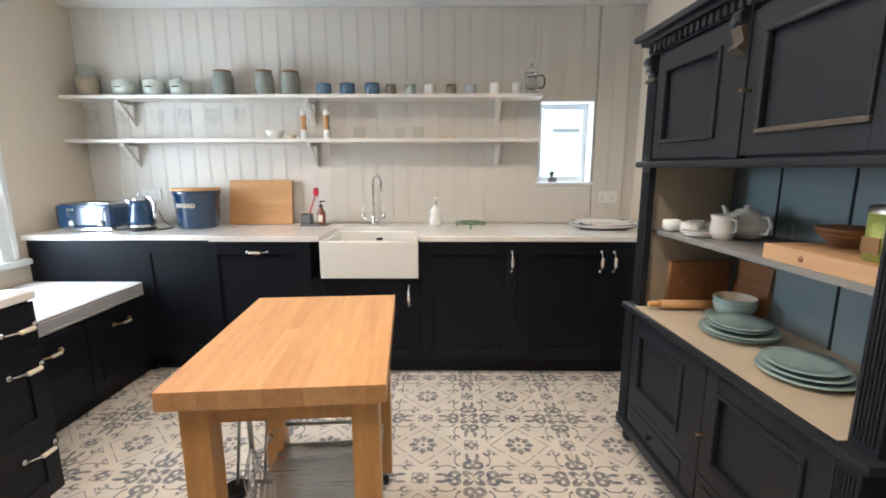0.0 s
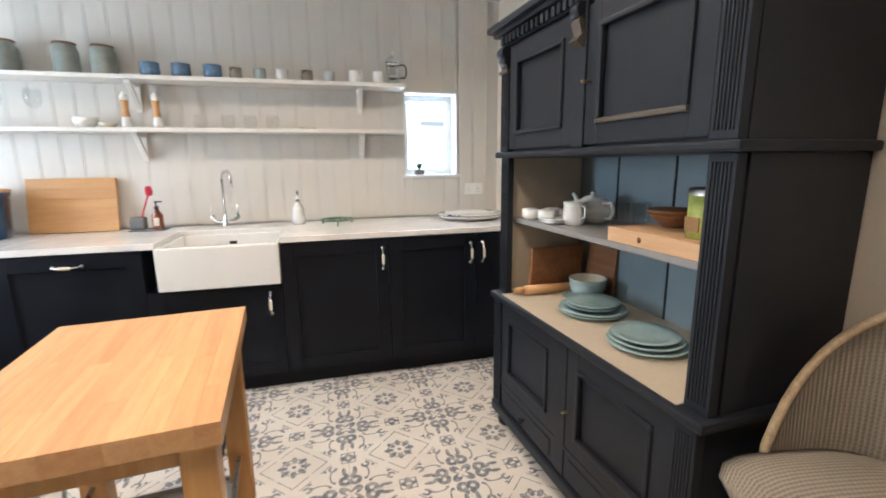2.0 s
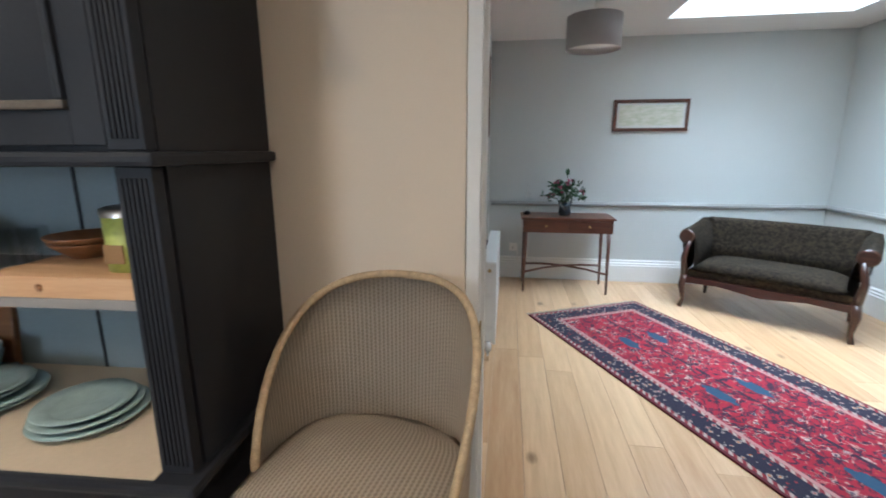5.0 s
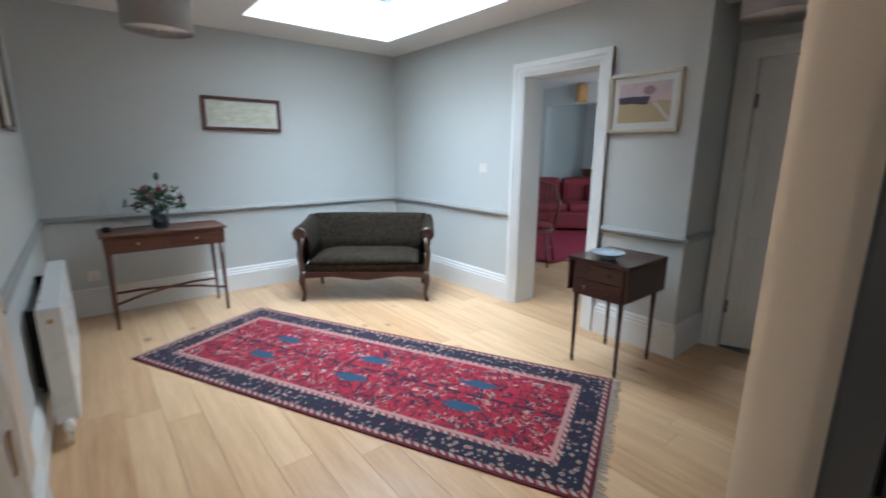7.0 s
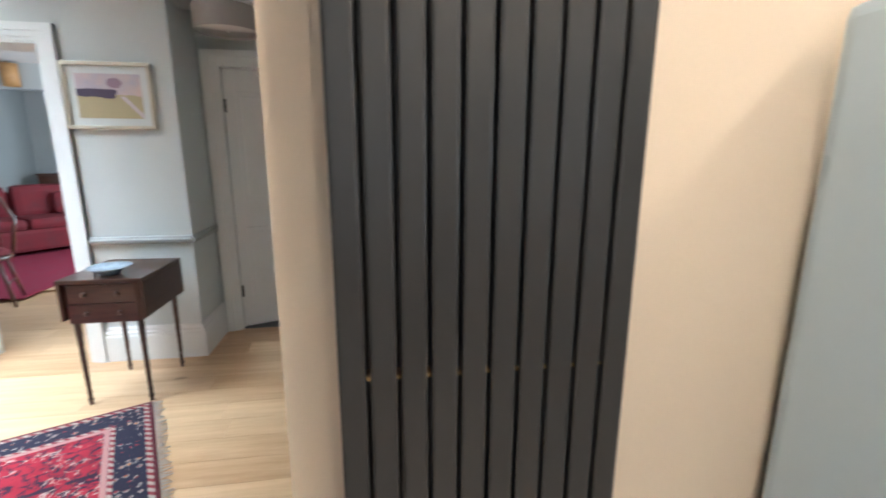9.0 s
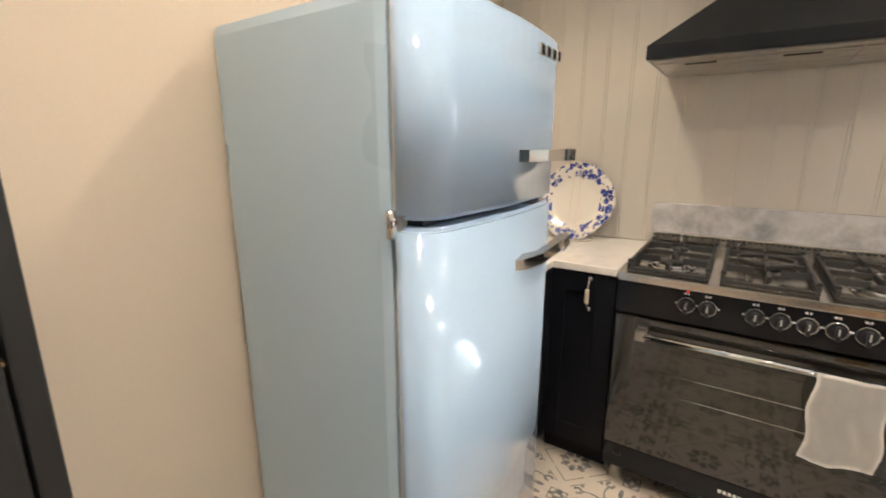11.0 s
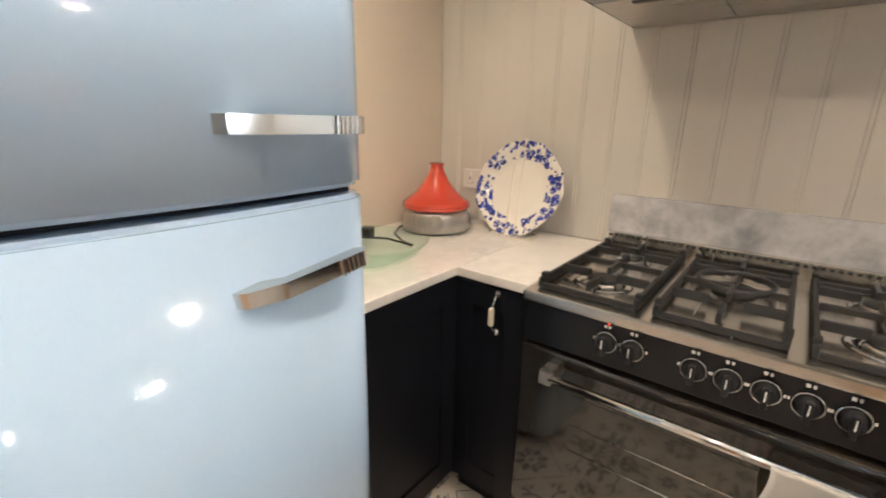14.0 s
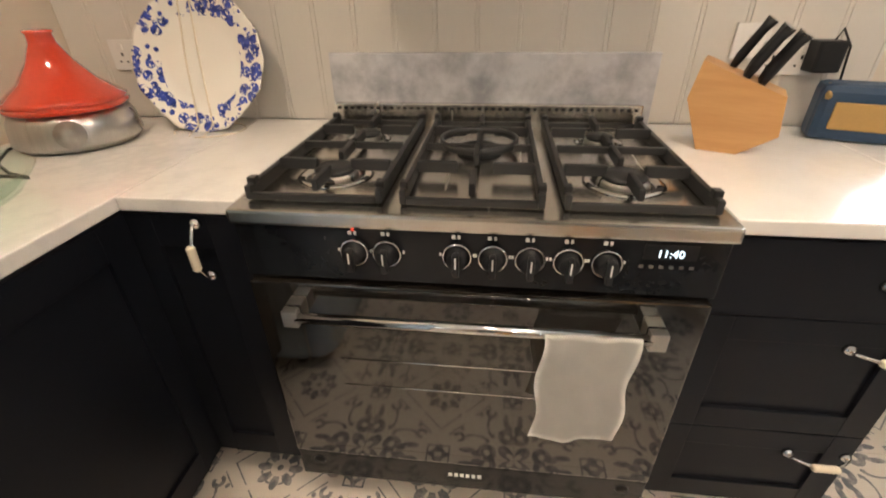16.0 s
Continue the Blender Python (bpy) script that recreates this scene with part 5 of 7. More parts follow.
def dresser_door(x0, x1, z0, z1, y, worn):
    r = 0.062
    d = part("door", box(x0 + r - 0.004, x1 - r + 0.004, y - 0.010, y - 0.003, z0 + r - 0.004, z1 - r + 0.004), DRESS, ds)
    part("stile", box(x0, x0 + r, y - 0.022, y, z0, z1, 0.002), DRESS, d)
    part("stile", box(x1 - r, x1, y - 0.022, y, z0, z1, 0.002), DRESS, d)
    part("rail", box(x0 + r, x1 - r, y - 0.0218, y, z0, z0 + r, 0.002), DRESS, d)
    part("rail", box(x0 + r, x1 - r, y - 0.0218, y, z1 - r, z1, 0.002), DRESS, d)
    a, b, c, e = x0 + r, x1 - r, z0 + r, z1 - r
    for q, mt in (((a, b, c, c + 0.016), worn), ((a, b, e - 0.016, e), DRESS), ((a, a + 0.016, c + 0.016, e - 0.016), DRESS), ((b - 0.016, b, c + 0.016, e - 0.016), DRESS)):
        part("moulding", box(q[0], q[1], y - 0.031, y - 0.012, q[2], q[3], 0.005), mt, d, "worn moulding showing wood" if mt is DRWORN else "")
    return d


for s in (-1, 1):
    a, b = (-0.508, -0.034) if s < 0 else (0.034, 0.508)
    d = dresser_door(a, b, 0.265, 0.664, 0.012, DRESS)
    dw = part("drawer", box(a, b, -0.008, 0.012, 0.135, 0.250, 0.002), DRESS, ds)
    part("bead", box(a + 0.03, b - 0.03, -0.013, -0.007, 0.155, 0.230, 0.003), DRESS, dw)
    kn = part("knob", lathe([(0, 0), (0.008, 0), (0.007, 0.012), (0.016, 0.022), (0.013, 0.032), (0, 0.035)], 16), IRON, dw, "dark turned knob")
    kn.matrix_basis = pose((a + b) / 2, -0.010, 0.192, 90)
    if s > 0:
        ky = part("key", tube([(0, 0, 0), (0, -0.03, 0)], 0.004, 8), BRASS, d, "small brass key")
        ky.matrix_basis = pose(0.055, -0.010, 0.42)
    dresser_door(a, b, 1.372, 1.795, 0.032, DRWORN if s > 0 else DRESS)
part("knife_rail", box(-W + 0.02, W - 0.02, -0.012, 0.012, 0.250, 0.266, 0.003), DRESS, ds)
part("stile", box(-0.032, 0.032, -0.012, 0.012, 0.135, 0.67, 0.003), DRESS, ds)
part("lower_ledge", box(-W - 0.02, W + 0.02, -0.030, DP, 0.672, 0.702, 0.010), DRESS, ds)
part("ledge_surface", box(-W + 0.075, W - 0.075, -0.012, DP - 0.02, 0.7015, 0.705), DRIN, ds, "bare cream ledge surface")
part("mid_ledge", box(-W - 0.02, W + 0.02, -0.014, DP, 1.335, 1.362, 0.009), DRESS, ds)
part("top_body", box(-W, W, 0.034, DP, 1.360, 1.815), DRESS, ds)
for sx in (-1, 1):
    x0, x1 = (W - 0.074, W - 0.002) if sx > 0 else (-W + 0.002, -W + 0.074)
    part("side_panel", box(sx * (W - 0.012) - 0.010, sx * (W - 0.012) + 0.010, 0.05, DP, 0.702, 1.336), DRESS, ds)
    part("inner_side", box(sx * (W - 0.030) - 0.004, sx * (W - 0.030) + 0.004, 0.03, DP - 0.03, 0.705, 1.334), DRIN, ds, "cream painted inner side")
    for z0, z1, y in ((0.135, 0.670, 0.012), (0.703, 1.335, 0.040), (1.363, 1.700, 0.034)):
        part("pilaster", box(x0, x1, y - 0.030, y, z0, z1, 0.003), DRESS, ds)
        for k in range(6):
            fx = x0 + 0.009 + k * 0.0095
            part("flute", box(fx, fx + 0.0055, y - 0.034, y - 0.029, z0 + 0.02, z1 - 0.02, 0.002), DRESS, ds)
    for k, (z, rr) in enumerate(((1.780, 0.026), (1.748, 0.020), (1.722, 0.014))):
        part("corbel_scroll", tube([(x0 + 0.008, 0.002 + 0.006 * k, z), (x1 - 0.008, 0.002 + 0.006 * k, z)], rr, 14), DRESS, ds)
    part("capital", box(x0 - 0.004, x1 + 0.004, -0.006, 0.034, 1.697, 1.711, 0.003), DRWORN, ds)
part("centre_corbel", tube([(-0.022, 0.000, 1.785), (0.022, 0.000, 1.785)], 0.026, 14), DRESS, ds)
part("centre_drop", prism([(0.012, 1.79), (-0.020, 1.755), (-0.006, 1.715), (-0.026, 1.695), (0.012, 1.668)], 0.044, "yz", -0.022), DRWORN, ds)
part("centre_stile", box(-0.033, 0.033, 0.004, 0.034, 1.364, 1.815, 0.003), DRESS, ds)
part("back_board", box(-W + 0.02, W - 0.02, DP - 0.022, DP - 0.008, 0.702, 1.335), DRBLUE, ds, "blue-grey boarded back")
for x in (-0.30, 0.010):
    part("board_joint", box(x, x + 0.008, DP - 0.026, DP - 0.021, 0.706, 1.334), DRESS, ds)
part("shelf", box(-W + 0.036, W - 0.036, 0.062, DP - 0.022, 1.040, 1.062, 0.003), DRSH, ds, "grey painted open shelf")
for k, (o, z0, z1) in enumerate(((0.004, 1.795, 1.812), (0.018, 1.812, 1.855), (0.046, 1.855, 1.876), (0.068, 1.876, 1.902))):
    part("cornice", box(-W - o, W + o, 0.030 - o, DP, z0, z1, 0.006), DRESS, ds)
for k in range(32):
    x = -W + 0.006 + k * 0.0370
    part("dentil", box(x, x + 0.022, -0.004, 0.013, 1.816, 1.852, 0.004), DRESS, ds)
ks = part("key", tube([(0, 0, 0), (0, -0.035, 0)], 0.004, 8), BRASS, ds, "small brass key")
ks.matrix_basis = pose(0.055, 0.012, 1.565)
solid("wicker_basket", lathe([(0, 0), (0.13, 0), (0.16, 0.10), (0.15, 0.10), (0.12, 0.01), (0, 0.01)], 28), BOARDW, "wicker basket on top of the dresser", "basket", m=DM @ pose(0.16, 0.22, 1.902))

SHZ, LZ = 1.062, 0.705
tpot = thing("teapot", DM @ pose(-0.27, 0.29, SHZ), "white stoneware teapot with a long spout", "teapot")
part("body", lathe([(0, 0), (0.055, 0), (0.085, 0.035), (0.086, 0.06), (0.06, 0.095), (0.045, 0.102), (0, 0.102)], 30), CERAM, tpot)
part("lid", lathe([(0.046, 0.102), (0.04, 0.110), (0.012, 0.116), (0.014, 0.126), (0, 0.130)], 24), CERAM, tpot)
part("spout", tube([(-0.07, 0, 0.035), (-0.11, 0, 0.06), (-0.125, 0, 0.095), (-0.145, 0, 0.112)], 0, 12, taper=[0.022, 0.014, 0.010, 0.008]), CERAM, tpot)
part("handle", tube([(0.07, 0, 0.085), (0.115, 0, 0.09), (0.13, 0, 0.06), (0.115, 0, 0.03), (0.08, 0, 0.025)], 0.007, 10), CERAM, tpot)
jg = thing("milk_jug", DM @ pose(-0.235, 0.175, SHZ), "white stoneware milk jug", "jug")
part("body", lathe([(0, 0), (0.036, 0), (0.046, 0.03), (0.043, 0.08), (0.048, 0.095), (0.045, 0.095), (0.040, 0.08), (0, 0.01)], 24), CERAM, jg)
part("handle", tube([(0.042, 0, 0.08), (0.07, 0, 0.078), (0.072, 0, 0.04), (0.044, 0, 0.028)], 0.005, 8), CERAM, jg)
for x, y, st in ((-0.46, 0.10, 0), (-0.43, 0.19, 0), (-0.375, 0.13, 0), (-0.365, 0.23, 0)):
    tc = thing("tea_cup", DM @ pose(x, y, SHZ), "small white handleless tea cup", "cup", "white tea cups")
    part("cup", lathe(cup_profile(0.038, 0.05, 0.004, 0.6), 22), CERAM, tc)
turned("saucer_stack", DM @ pose(-0.30, 0.125, SHZ), [(0, 0), (0.035, 0), (0.065, 0.012), (0.035, 0.012), (0.065, 0.020), (0.064, 0.024), (0.02, 0.016), (0, 0.016)], CERAM, "two stacked white saucers", "saucer")
for x, y in ((-0.10, 0.29), (-0.055, 0.35), (-0.02, 0.29)):
    turned("storage_glass", DM @ pose(x, y, SHZ), cup_profile(0.034, 0.10, 0.003), GLASS, "clear straight drinking glass on the shelf", "glass", "dresser glasses")
ty = thing("wooden_tray", DM @ pose(0.305, 0.215, SHZ), "pale pine box tray standing upside down", "tray")
for q in ((-0.19, 0.19, -0.15, -0.135, 0, 0.046), (-0.19, 0.19, 0.135, 0.15, 0, 0.046), (-0.19, -0.175, -0.135, 0.135, 0, 0.046), (0.175, 0.19, -0.135, 0.135, 0, 0.046), (-0.175, 0.175, -0.135, 0.135, 0.036, 0.0455)):
    part("board", box(*q, 0.002), CRATE, ty)
knt = part("knot", lathe([(0, 0), (0.009, 0), (0, 0.001)], 10), OLIVE, ty, "dark knot")
knt.matrix_basis = pose(-0.05, -0.1505, 0.022, 90)
turned("wooden_bowl", DM @ pose(0.20, 0.25, SHZ + 0.046), [(0, 0), (0.035, 0), (0.075, 0.035), (0.078, 0.04), (0.073, 0.04), (0.034, 0.008), (0, 0.008)], OLIVE, "turned brown wooden bowl", "bowl")
turned("wooden_bowl", DM @ pose(0.205, 0.25, SHZ + 0.066), [(0, 0), (0.035, 0), (0.085, 0.03), (0.088, 0.036), (0.083, 0.036), (0.034, 0.008), (0, 0.008)], OLIVE, "turned brown wooden bowl stacked in another", "bowl")
tn = thing("tea_tin", DM @ pose(0.405, 0.165, SHZ + 0.046), "yellow-green printed tin with a silver lid", "tin")
part("tin", lathe([(0, 0), (0.058, 0), (0.058, 0.125), (0, 0.126)], 28), LIME, tn)
part("lid", lathe([(0.060, 0.118), (0.060, 0.134), (0.05, 0.138), (0, 0.138)], 28), STEEL, tn)
part("motif", box(-0.03, 0.015, -0.0592, -0.05, 0.02, 0.06), plain("brown_print", (0.25, 0.14, 0.05), 0.5), tn, "brown printed motif")

bb = thing("bread_board", DM @ pose(-0.512, 0.27, LZ, 0, 6, 0), "dark oiled wooden board leaning inside the dresser", "chopping board")
part("board", box(0, 0.022, -0.15, 0.13, 0, 0.22, 0.004), OLIVE, bb)
bb2 = thing("bread_board", DM @ pose(-0.36, 0.398, LZ, -6), "brown wooden board leaning on the dresser back", "chopping board")
part("board", box(-0.10, 0.10, 0, 0.02, 0, 0.23, 0.004), OLIVE, bb2)
rp = thing("rolling_pin", DM @ pose(-0.455, 0.075, LZ + 0.026, 0, 0, 84), "pale wooden rolling pin on the ledge", "rolling pin")
part("roller", tube([(0.0, 0, 0), (0.27, 0, 0)], 0.022, 18), BOARDW, rp)
part("grip", tube([(-0.05, 0, 0), (-0.02, 0, 0), (0.0, 0, 0)], 0, 14, taper=[0.012, 0.016, 0.012]), BOARDW, rp)


def plate(m, r, label, group):
    ob = thing("dinner_plate", m, label, "plate", group)
    part("plate", lathe([(0, 0.002), (r * 0.55, 0), (r * 0.62, 0.003), (r * 0.97, 0.015), (r, 0.018), (r * 0.98, 0.0205), (r * 0.66, 0.0105), (r * 0.58, 0.006), (0, 0.006)], 40), SAGE, ob)
    return ob


for k in range(4):
    plate(DM @ pose(-0.145 + 0.006 * (k % 2), 0.215, LZ + 0.0125 * k), 0.132 if k < 2 else 0.106, "sage green glazed plate in a stack", "stacked plates")
for k in range(3):
    plate(DM @ pose(0.195 - 0.006 * k, 0.185, LZ + 0.0125 * k), 0.130 - 0.010 * k, "sage green glazed dinner plate in a stack", "stacked plates")
plate(DM @ pose(-0.30, 0.305, LZ), 0.108, "sage green plate under a bowl", "stacked plates")
for k in range(2):
    bw = thing("cereal_bowl", DM @ pose(-0.30, 0.305, LZ + 0.010 + 0.020 * k), "sage green glazed bowl with a cream inside", "bowl", "stacked bowls")
    part("bowl", lathe([(0, 0), (0.04, 0), (0.07, 0.03), (0.082, 0.072), (0.079, 0.074), (0.068, 0.032), (0.038, 0.006), (0, 0.006)], 30), SAGE, bw)
    part("inside", lathe([(0.0775, 0.073), (0.066, 0.032), (0.036, 0.009), (0, 0.009)], 30), CREAM, bw, "cream glazed inside")

# ---- woven chair ----
CM = pose(1.235, 0.415, 0, 0, 0, -100)
ch = thing("woven_chair", CM, "natural woven tub chair with a rounded back", "chair")


def sheet(rows, thick, uvscale=1.0, close=False):
    """A soft sheet from rows of points, with even texture lengths."""
    bm = bmesh.new()
    uv = bm.loops.layers.uv.new("UVMap")
    vs = [[bm.verts.new(p) for p in r] for r in rows]
    us = []
    for r in rows:
        acc = [0.0]
        for p, q in zip(r, r[1:]):
            acc.append(acc[-1] + (Vector(q) - Vector(p)).length)
        us.append(acc)
    vv = [0.0]
    for p, q in zip(rows, rows[1:]):
        vv.append(vv[-1] + (Vector(q[len(q) // 2]) - Vector(p[len(p) // 2])).length)
    mid = us[len(us) // 2]
    for j in range(len(rows) - 1):
        for i in range(len(rows[0]) - 1):
            f = bm.faces.new((vs[j][i], vs[j][i + 1], vs[j + 1][i + 1], vs[j + 1][i]))
            f.smooth = True
            for lp, (a, b) in zip(f.loops, ((j, i), (j, i + 1), (j + 1, i + 1), (j + 1, i))):
                lp[uv].uv = (mid[b] * uvscale, vv[a] * uvscale)
    bmesh.ops.solidify(bm, geom=bm.faces[:], thickness=thick)
    return bm


def back_at(u, v):
    """u from -1 to 1 round the back, v from 0 at the seat to 1 at the rim."""
    a = u * radians(112)
    top = 1.025 - 0.38 * abs(u) ** 3.0
    r = 0.235 + 0.025 * v
    return (r * math.sin(a), 0.02 + r * math.cos(a) * (1.0 + 0.04 * v), 0.30 + (top - 0.30) * v)


part("backrest", sheet([[back_at(-1 + i / 14, j / 8) for i in range(29)] for j in range(9)], 0.014), LOOM, ch)
rim = [back_at(-1 + i / 20, 1.0) for i in range(41)]
part("braided_rim", tube([(-0.245, -0.08, 0.30), *rim, (0.245, -0.08, 0.30)], 0.011, 10), RIMC, ch, "braided tan edge")
seat = []
for j in range(13):
    s = j / 12
    seat.append([((0.245 * math.sqrt(max(0.05, 1 - (abs(s * 2 - 1)) ** 4))) * (-1 + i / 7), -0.29 + 0.51 * s, 0.625 + 0.04 * (1 - (abs(-1 + i / 7)) ** 3) * (1 - abs(s * 2 - 1) ** 3)) for i in range(15)])
part("seat", sheet(seat, 0.05), LOOM, ch)
part("skirt", sheet([[(0.235 * math.sin(a), -0.03 - 0.255 * math.cos(a), z) for a in np.linspace(-2.2, 2.2, 25)] for z in (0.625, 0.42, 0.28)], 0.012), LOOM, ch)
for sx in (-1, 1):
    for y in (-0.20, 0.20):
        part("leg", tube([(sx * 0.165, y * 0.9, 0.40), (sx * 0.185, y * 1.08, 0.0)], 0.018, 10), LOOM, ch)

# ---- tall radiator ----
vr = thing("tall_radiator", pose(0.3755, -0.66, 0), "tall anthracite flat-bar column radiator", "radiator")
for k in range(10):
    x = -0.241 + k * 0.0482
    part("column", box(x + 0.003, x + 0.0452, 0.070, 0.100, 0.12, 2.02, 0.006), RADG, vr)
for z in (0.20, 1.93):
    part("manifold", box(-0.245, 0.245, 0.035, 0.069, z, z + 0.05, 0.006), RADG, vr)
# Added black sheet: makes the gaps between columns read as deep shade.
part("back_rail", box(-0.235, 0.235, 0.050, 0.062, 0.12, 2.02), BLKP, vr, "black sheet standing in for shade behind the columns")
for k in range(9):
    part("spacer", tube([(-0.1928 + k * 0.0482, 0.060, 1.015), (-0.1928 + k * 0.0482, 0.090, 1.015)], 0.0035, 8), BRASS, vr)
for x in (-0.2, 0.2):
    part("bracket", box(x - 0.02, x + 0.02, -0.022, 0.05, 1.80, 1.84), RADG, vr)
    part("pipe", tube([(x, 0.05, 0.0), (x, 0.05, 0.21)], 0.008), CHROME, vr)

# ---- fridge ----
fr = thing("fridge_freezer", pose(-0.565, -0.03, 0, 0, 0, 180), "pastel blue retro fridge freezer with chrome handles", "fridge")
part("cabinet", box(-0.295, 0.295, 0.105, 0.625, 0.04, 1.62, 0.028), FRSIDE, fr)
part("gasket", box(-0.288, 0.288, 0.090, 0.106, 0.06, 1.605, 0.004), SEAL, fr, "pale rubber door seal")
OUT = [(-0.298, 0.092)] + [(-0.298 + 0.075 - 0.075 * math.cos(a), 0.075 - 0.062 * math.sin(a)) for a in np.linspace(0, math.pi / 2, 9)]
OUT += [(-0.223 + 0.446 * k / 10, 0.013 - 0.013 * math.sin(math.pi * k / 10)) for k in range(1, 10)]
OUT += [(0.298 - 0.075 + 0.075 * math.cos(a), 0.075 - 0.062 * math.sin(a)) for a in np.linspace(math.pi / 2, 0, 9)] + [(0.298, 0.092)]
for z0, z1 in ((0.06, 1.216), (1.229, 1.61)):
    bm = prism(OUT, z1 - z0, "xy", z0)
    bmesh.ops.bevel(bm, geom=[e for e in bm.edges if abs(e.verts[0].co.z - e.verts[1].co.z) < 1e-6], offset=0.009, segments=3, affect="EDGES")
    for f in bm.faces:
        f.smooth = abs(f.normal.z) < 0.99
    dd = part("door", bm, FRIDGE, fr)
    z = 1.335 if z0 > 1 else 1.105
    tilt = 0.0 if z0 > 1 else -0.022
    hp = [(0.10, 0.002, z - tilt), (0.14, -0.036, z - tilt * 0.6), (0.20, -0.052, z), (0.27, -0.052, z + tilt)]
    hb = part("handle", prism([(0.005, 0.006), (0.02, -0.018), (0.07, -0.042), (0.205, -0.060), (0.220, -0.050), (0.205, -0.034), (0.08, -0.022), (0.045, 0.006)], 0.026, "xy", z - 0.013), CHROME, dd, "angular chrome handle")
    if tilt:
        hb.matrix_basis = Matrix.Translation((0.1, 0, z)) @ pose(0, 0, 0, 0, -10, 0) @ Matrix.Translation((-0.1, 0, -z))
    for k in range(6):
        rg = part("rib", box(0.160 + k * 0.008, 0.1625 + k * 0.008, -0.0605 + 0.0 * k, -0.036, z - 0.0135, z + 0.0135), CHROME, dd)
        rg.matrix_basis = hb.matrix_basis.copy()
part("hinge", tube([(-0.302, 0.10, 1.195), (-0.302, 0.10, 1.245)], 0.010, 12), CHROME, fr)
# Solid strip in the door gap; its colour gives the shade there.
part("hinge_gap", box(-0.27, 0.27, 0.055, 0.095, 1.214, 1.231), BLUEDK, fr, "near-black strip standing in for shade between the doors")
for k in range(4):
    part("badge", box(0.09 + k * 0.034, 0.112 + k * 0.034, -0.006, 0.014, 1.550, 1.577, 0.003), CHROME, fr, "chrome badge piece")
for x in (-0.24, 0.24):
    part("foot", lathe([(0, 0), (0.025, 0), (0.02, 0.045), (0, 0.045)], 12, at=(x, 0.16, 0)), BLKP, fr)
    part("foot", lathe([(0, 0), (0.025, 0), (0.02, 0.045), (0, 0.045)], 12, at=(x, 0.56, 0)), BLKP, fr)

# ---- cooker corner ----
bm = box(CX, -0.875, SY, -0.222, 0.872, 0.902, 0.004)
box(CX, -1.368, -0.222, 0.030, 0.872, 0.902, 0.004, bm=bm)
solid("worktop", bm, MARBLE, "white veined marble worktop in the corner by the fridge", "worktop")
bm = box(CX, -1.368, 0.942, 1.375, 0.872, 0.902, 0.004)
box(CX, -1.68, 1.375, 1.498, 0.872, 0.902, 0.003, bm=bm)
solid("worktop", bm, MARBLE, "white veined marble worktop beside the range cooker", "worktop")
base_unit(pose(-0.875, -0.245, 0, 0, 0, 180), 0.505, "black-blue corner shaker cabinet beside the fridge", "door", 0.05, 0.74, True, 0.54, 0.871)
base_unit(pose(-1.395, -0.245, 0, 0, 0, 90), 0.275, "black-blue narrow shaker cabinet beside the range cooker", "door", 0.175, 0.785, True, 0.58, 0.871)
base_unit(pose(-1.395, 0.944, 0, 0, 0, 90), 0.426, "black-blue three-drawer cabinet with cream-grip handles", "drawers", None, None, True, 0.58, 0.871)
solid("splashback", box(CX - 0.010, CX + 0.016, 0.036, 0.956, 0.903, 1.094, 0.002), SPLASH, "grey veined marble upstand behind the range cooker", "splashback")

KM = pose(-1.352, 0.486, 0, 0, 0, 90)
ck = thing("range_cooker", KM, "black and steel range cooker with five gas burners", "cooker")
part("carcass", box(-0.445, 0.445, 0.02, 0.60, 0.11, 0.874), BLACK, ck)
part("control_panel", box(-0.448, 0.448, -0.012, 0.025, 0.752, 0.876, 0.004), BLACK, ck)
part("hob_plate", box(-0.450, 0.450, -0.028, 0.615, 0.876, 0.906, 0.006), HOBST, ck, "brushed steel hob plate")
bm = box(-0.440, 0.440, 0.590, 0.612, 0.906, 0.962, 0.003)
part("back_guard", bm, HOBST, ck)
for k in range(44):
    part("vent_slot", box(-0.43 + k * 0.0197, -0.420 + k * 0.0197, 0.5885, 0.592, 0.946, 0.953), BLKP, ck)
od = part("oven_door", box(-0.444, 0.444, -0.022, 0.018, 0.205, 0.745, 0.004), GLASSB, ck, "black glass oven door")
part("inner_window", box(-0.29, 0.29, -0.0235, -0.0215, 0.30, 0.64), plain("smoked_oven_window", (0.022, 0.018, 0.011), 0.06, vary=0.15, relief=0, coat=1.0), od, "smoked brown oven window")
for z in (0.47, 0.55):
    part("oven_rack", tube([(-0.28, -0.0238, z), (0.28, -0.0238, z)], 0.0012, 6), CHROME, od)
part("handle", tube([(-0.335, -0.068, 0.695), (0.335, -0.068, 0.695)], 0.011, 14), CHROME, od, "long chrome bar handle")
for s in (-1, 1):
    part("handle_end", box(s * 0.345 - 0.016, s * 0.345 + 0.016, -0.078, -0.022, 0.676, 0.714, 0.003), STEEL, od)
dwr = part("drawer", box(-0.444, 0.444, -0.018, 0.018, 0.100, 0.200, 0.003), BLACK, ck)
for k in range(6):
    part("badge", box(-0.044 + k * 0.015, -0.034 + k * 0.015, -0.0195, -0.0175, 0.150, 0.162), CERAM, dwr, "pale maker's badge mark")
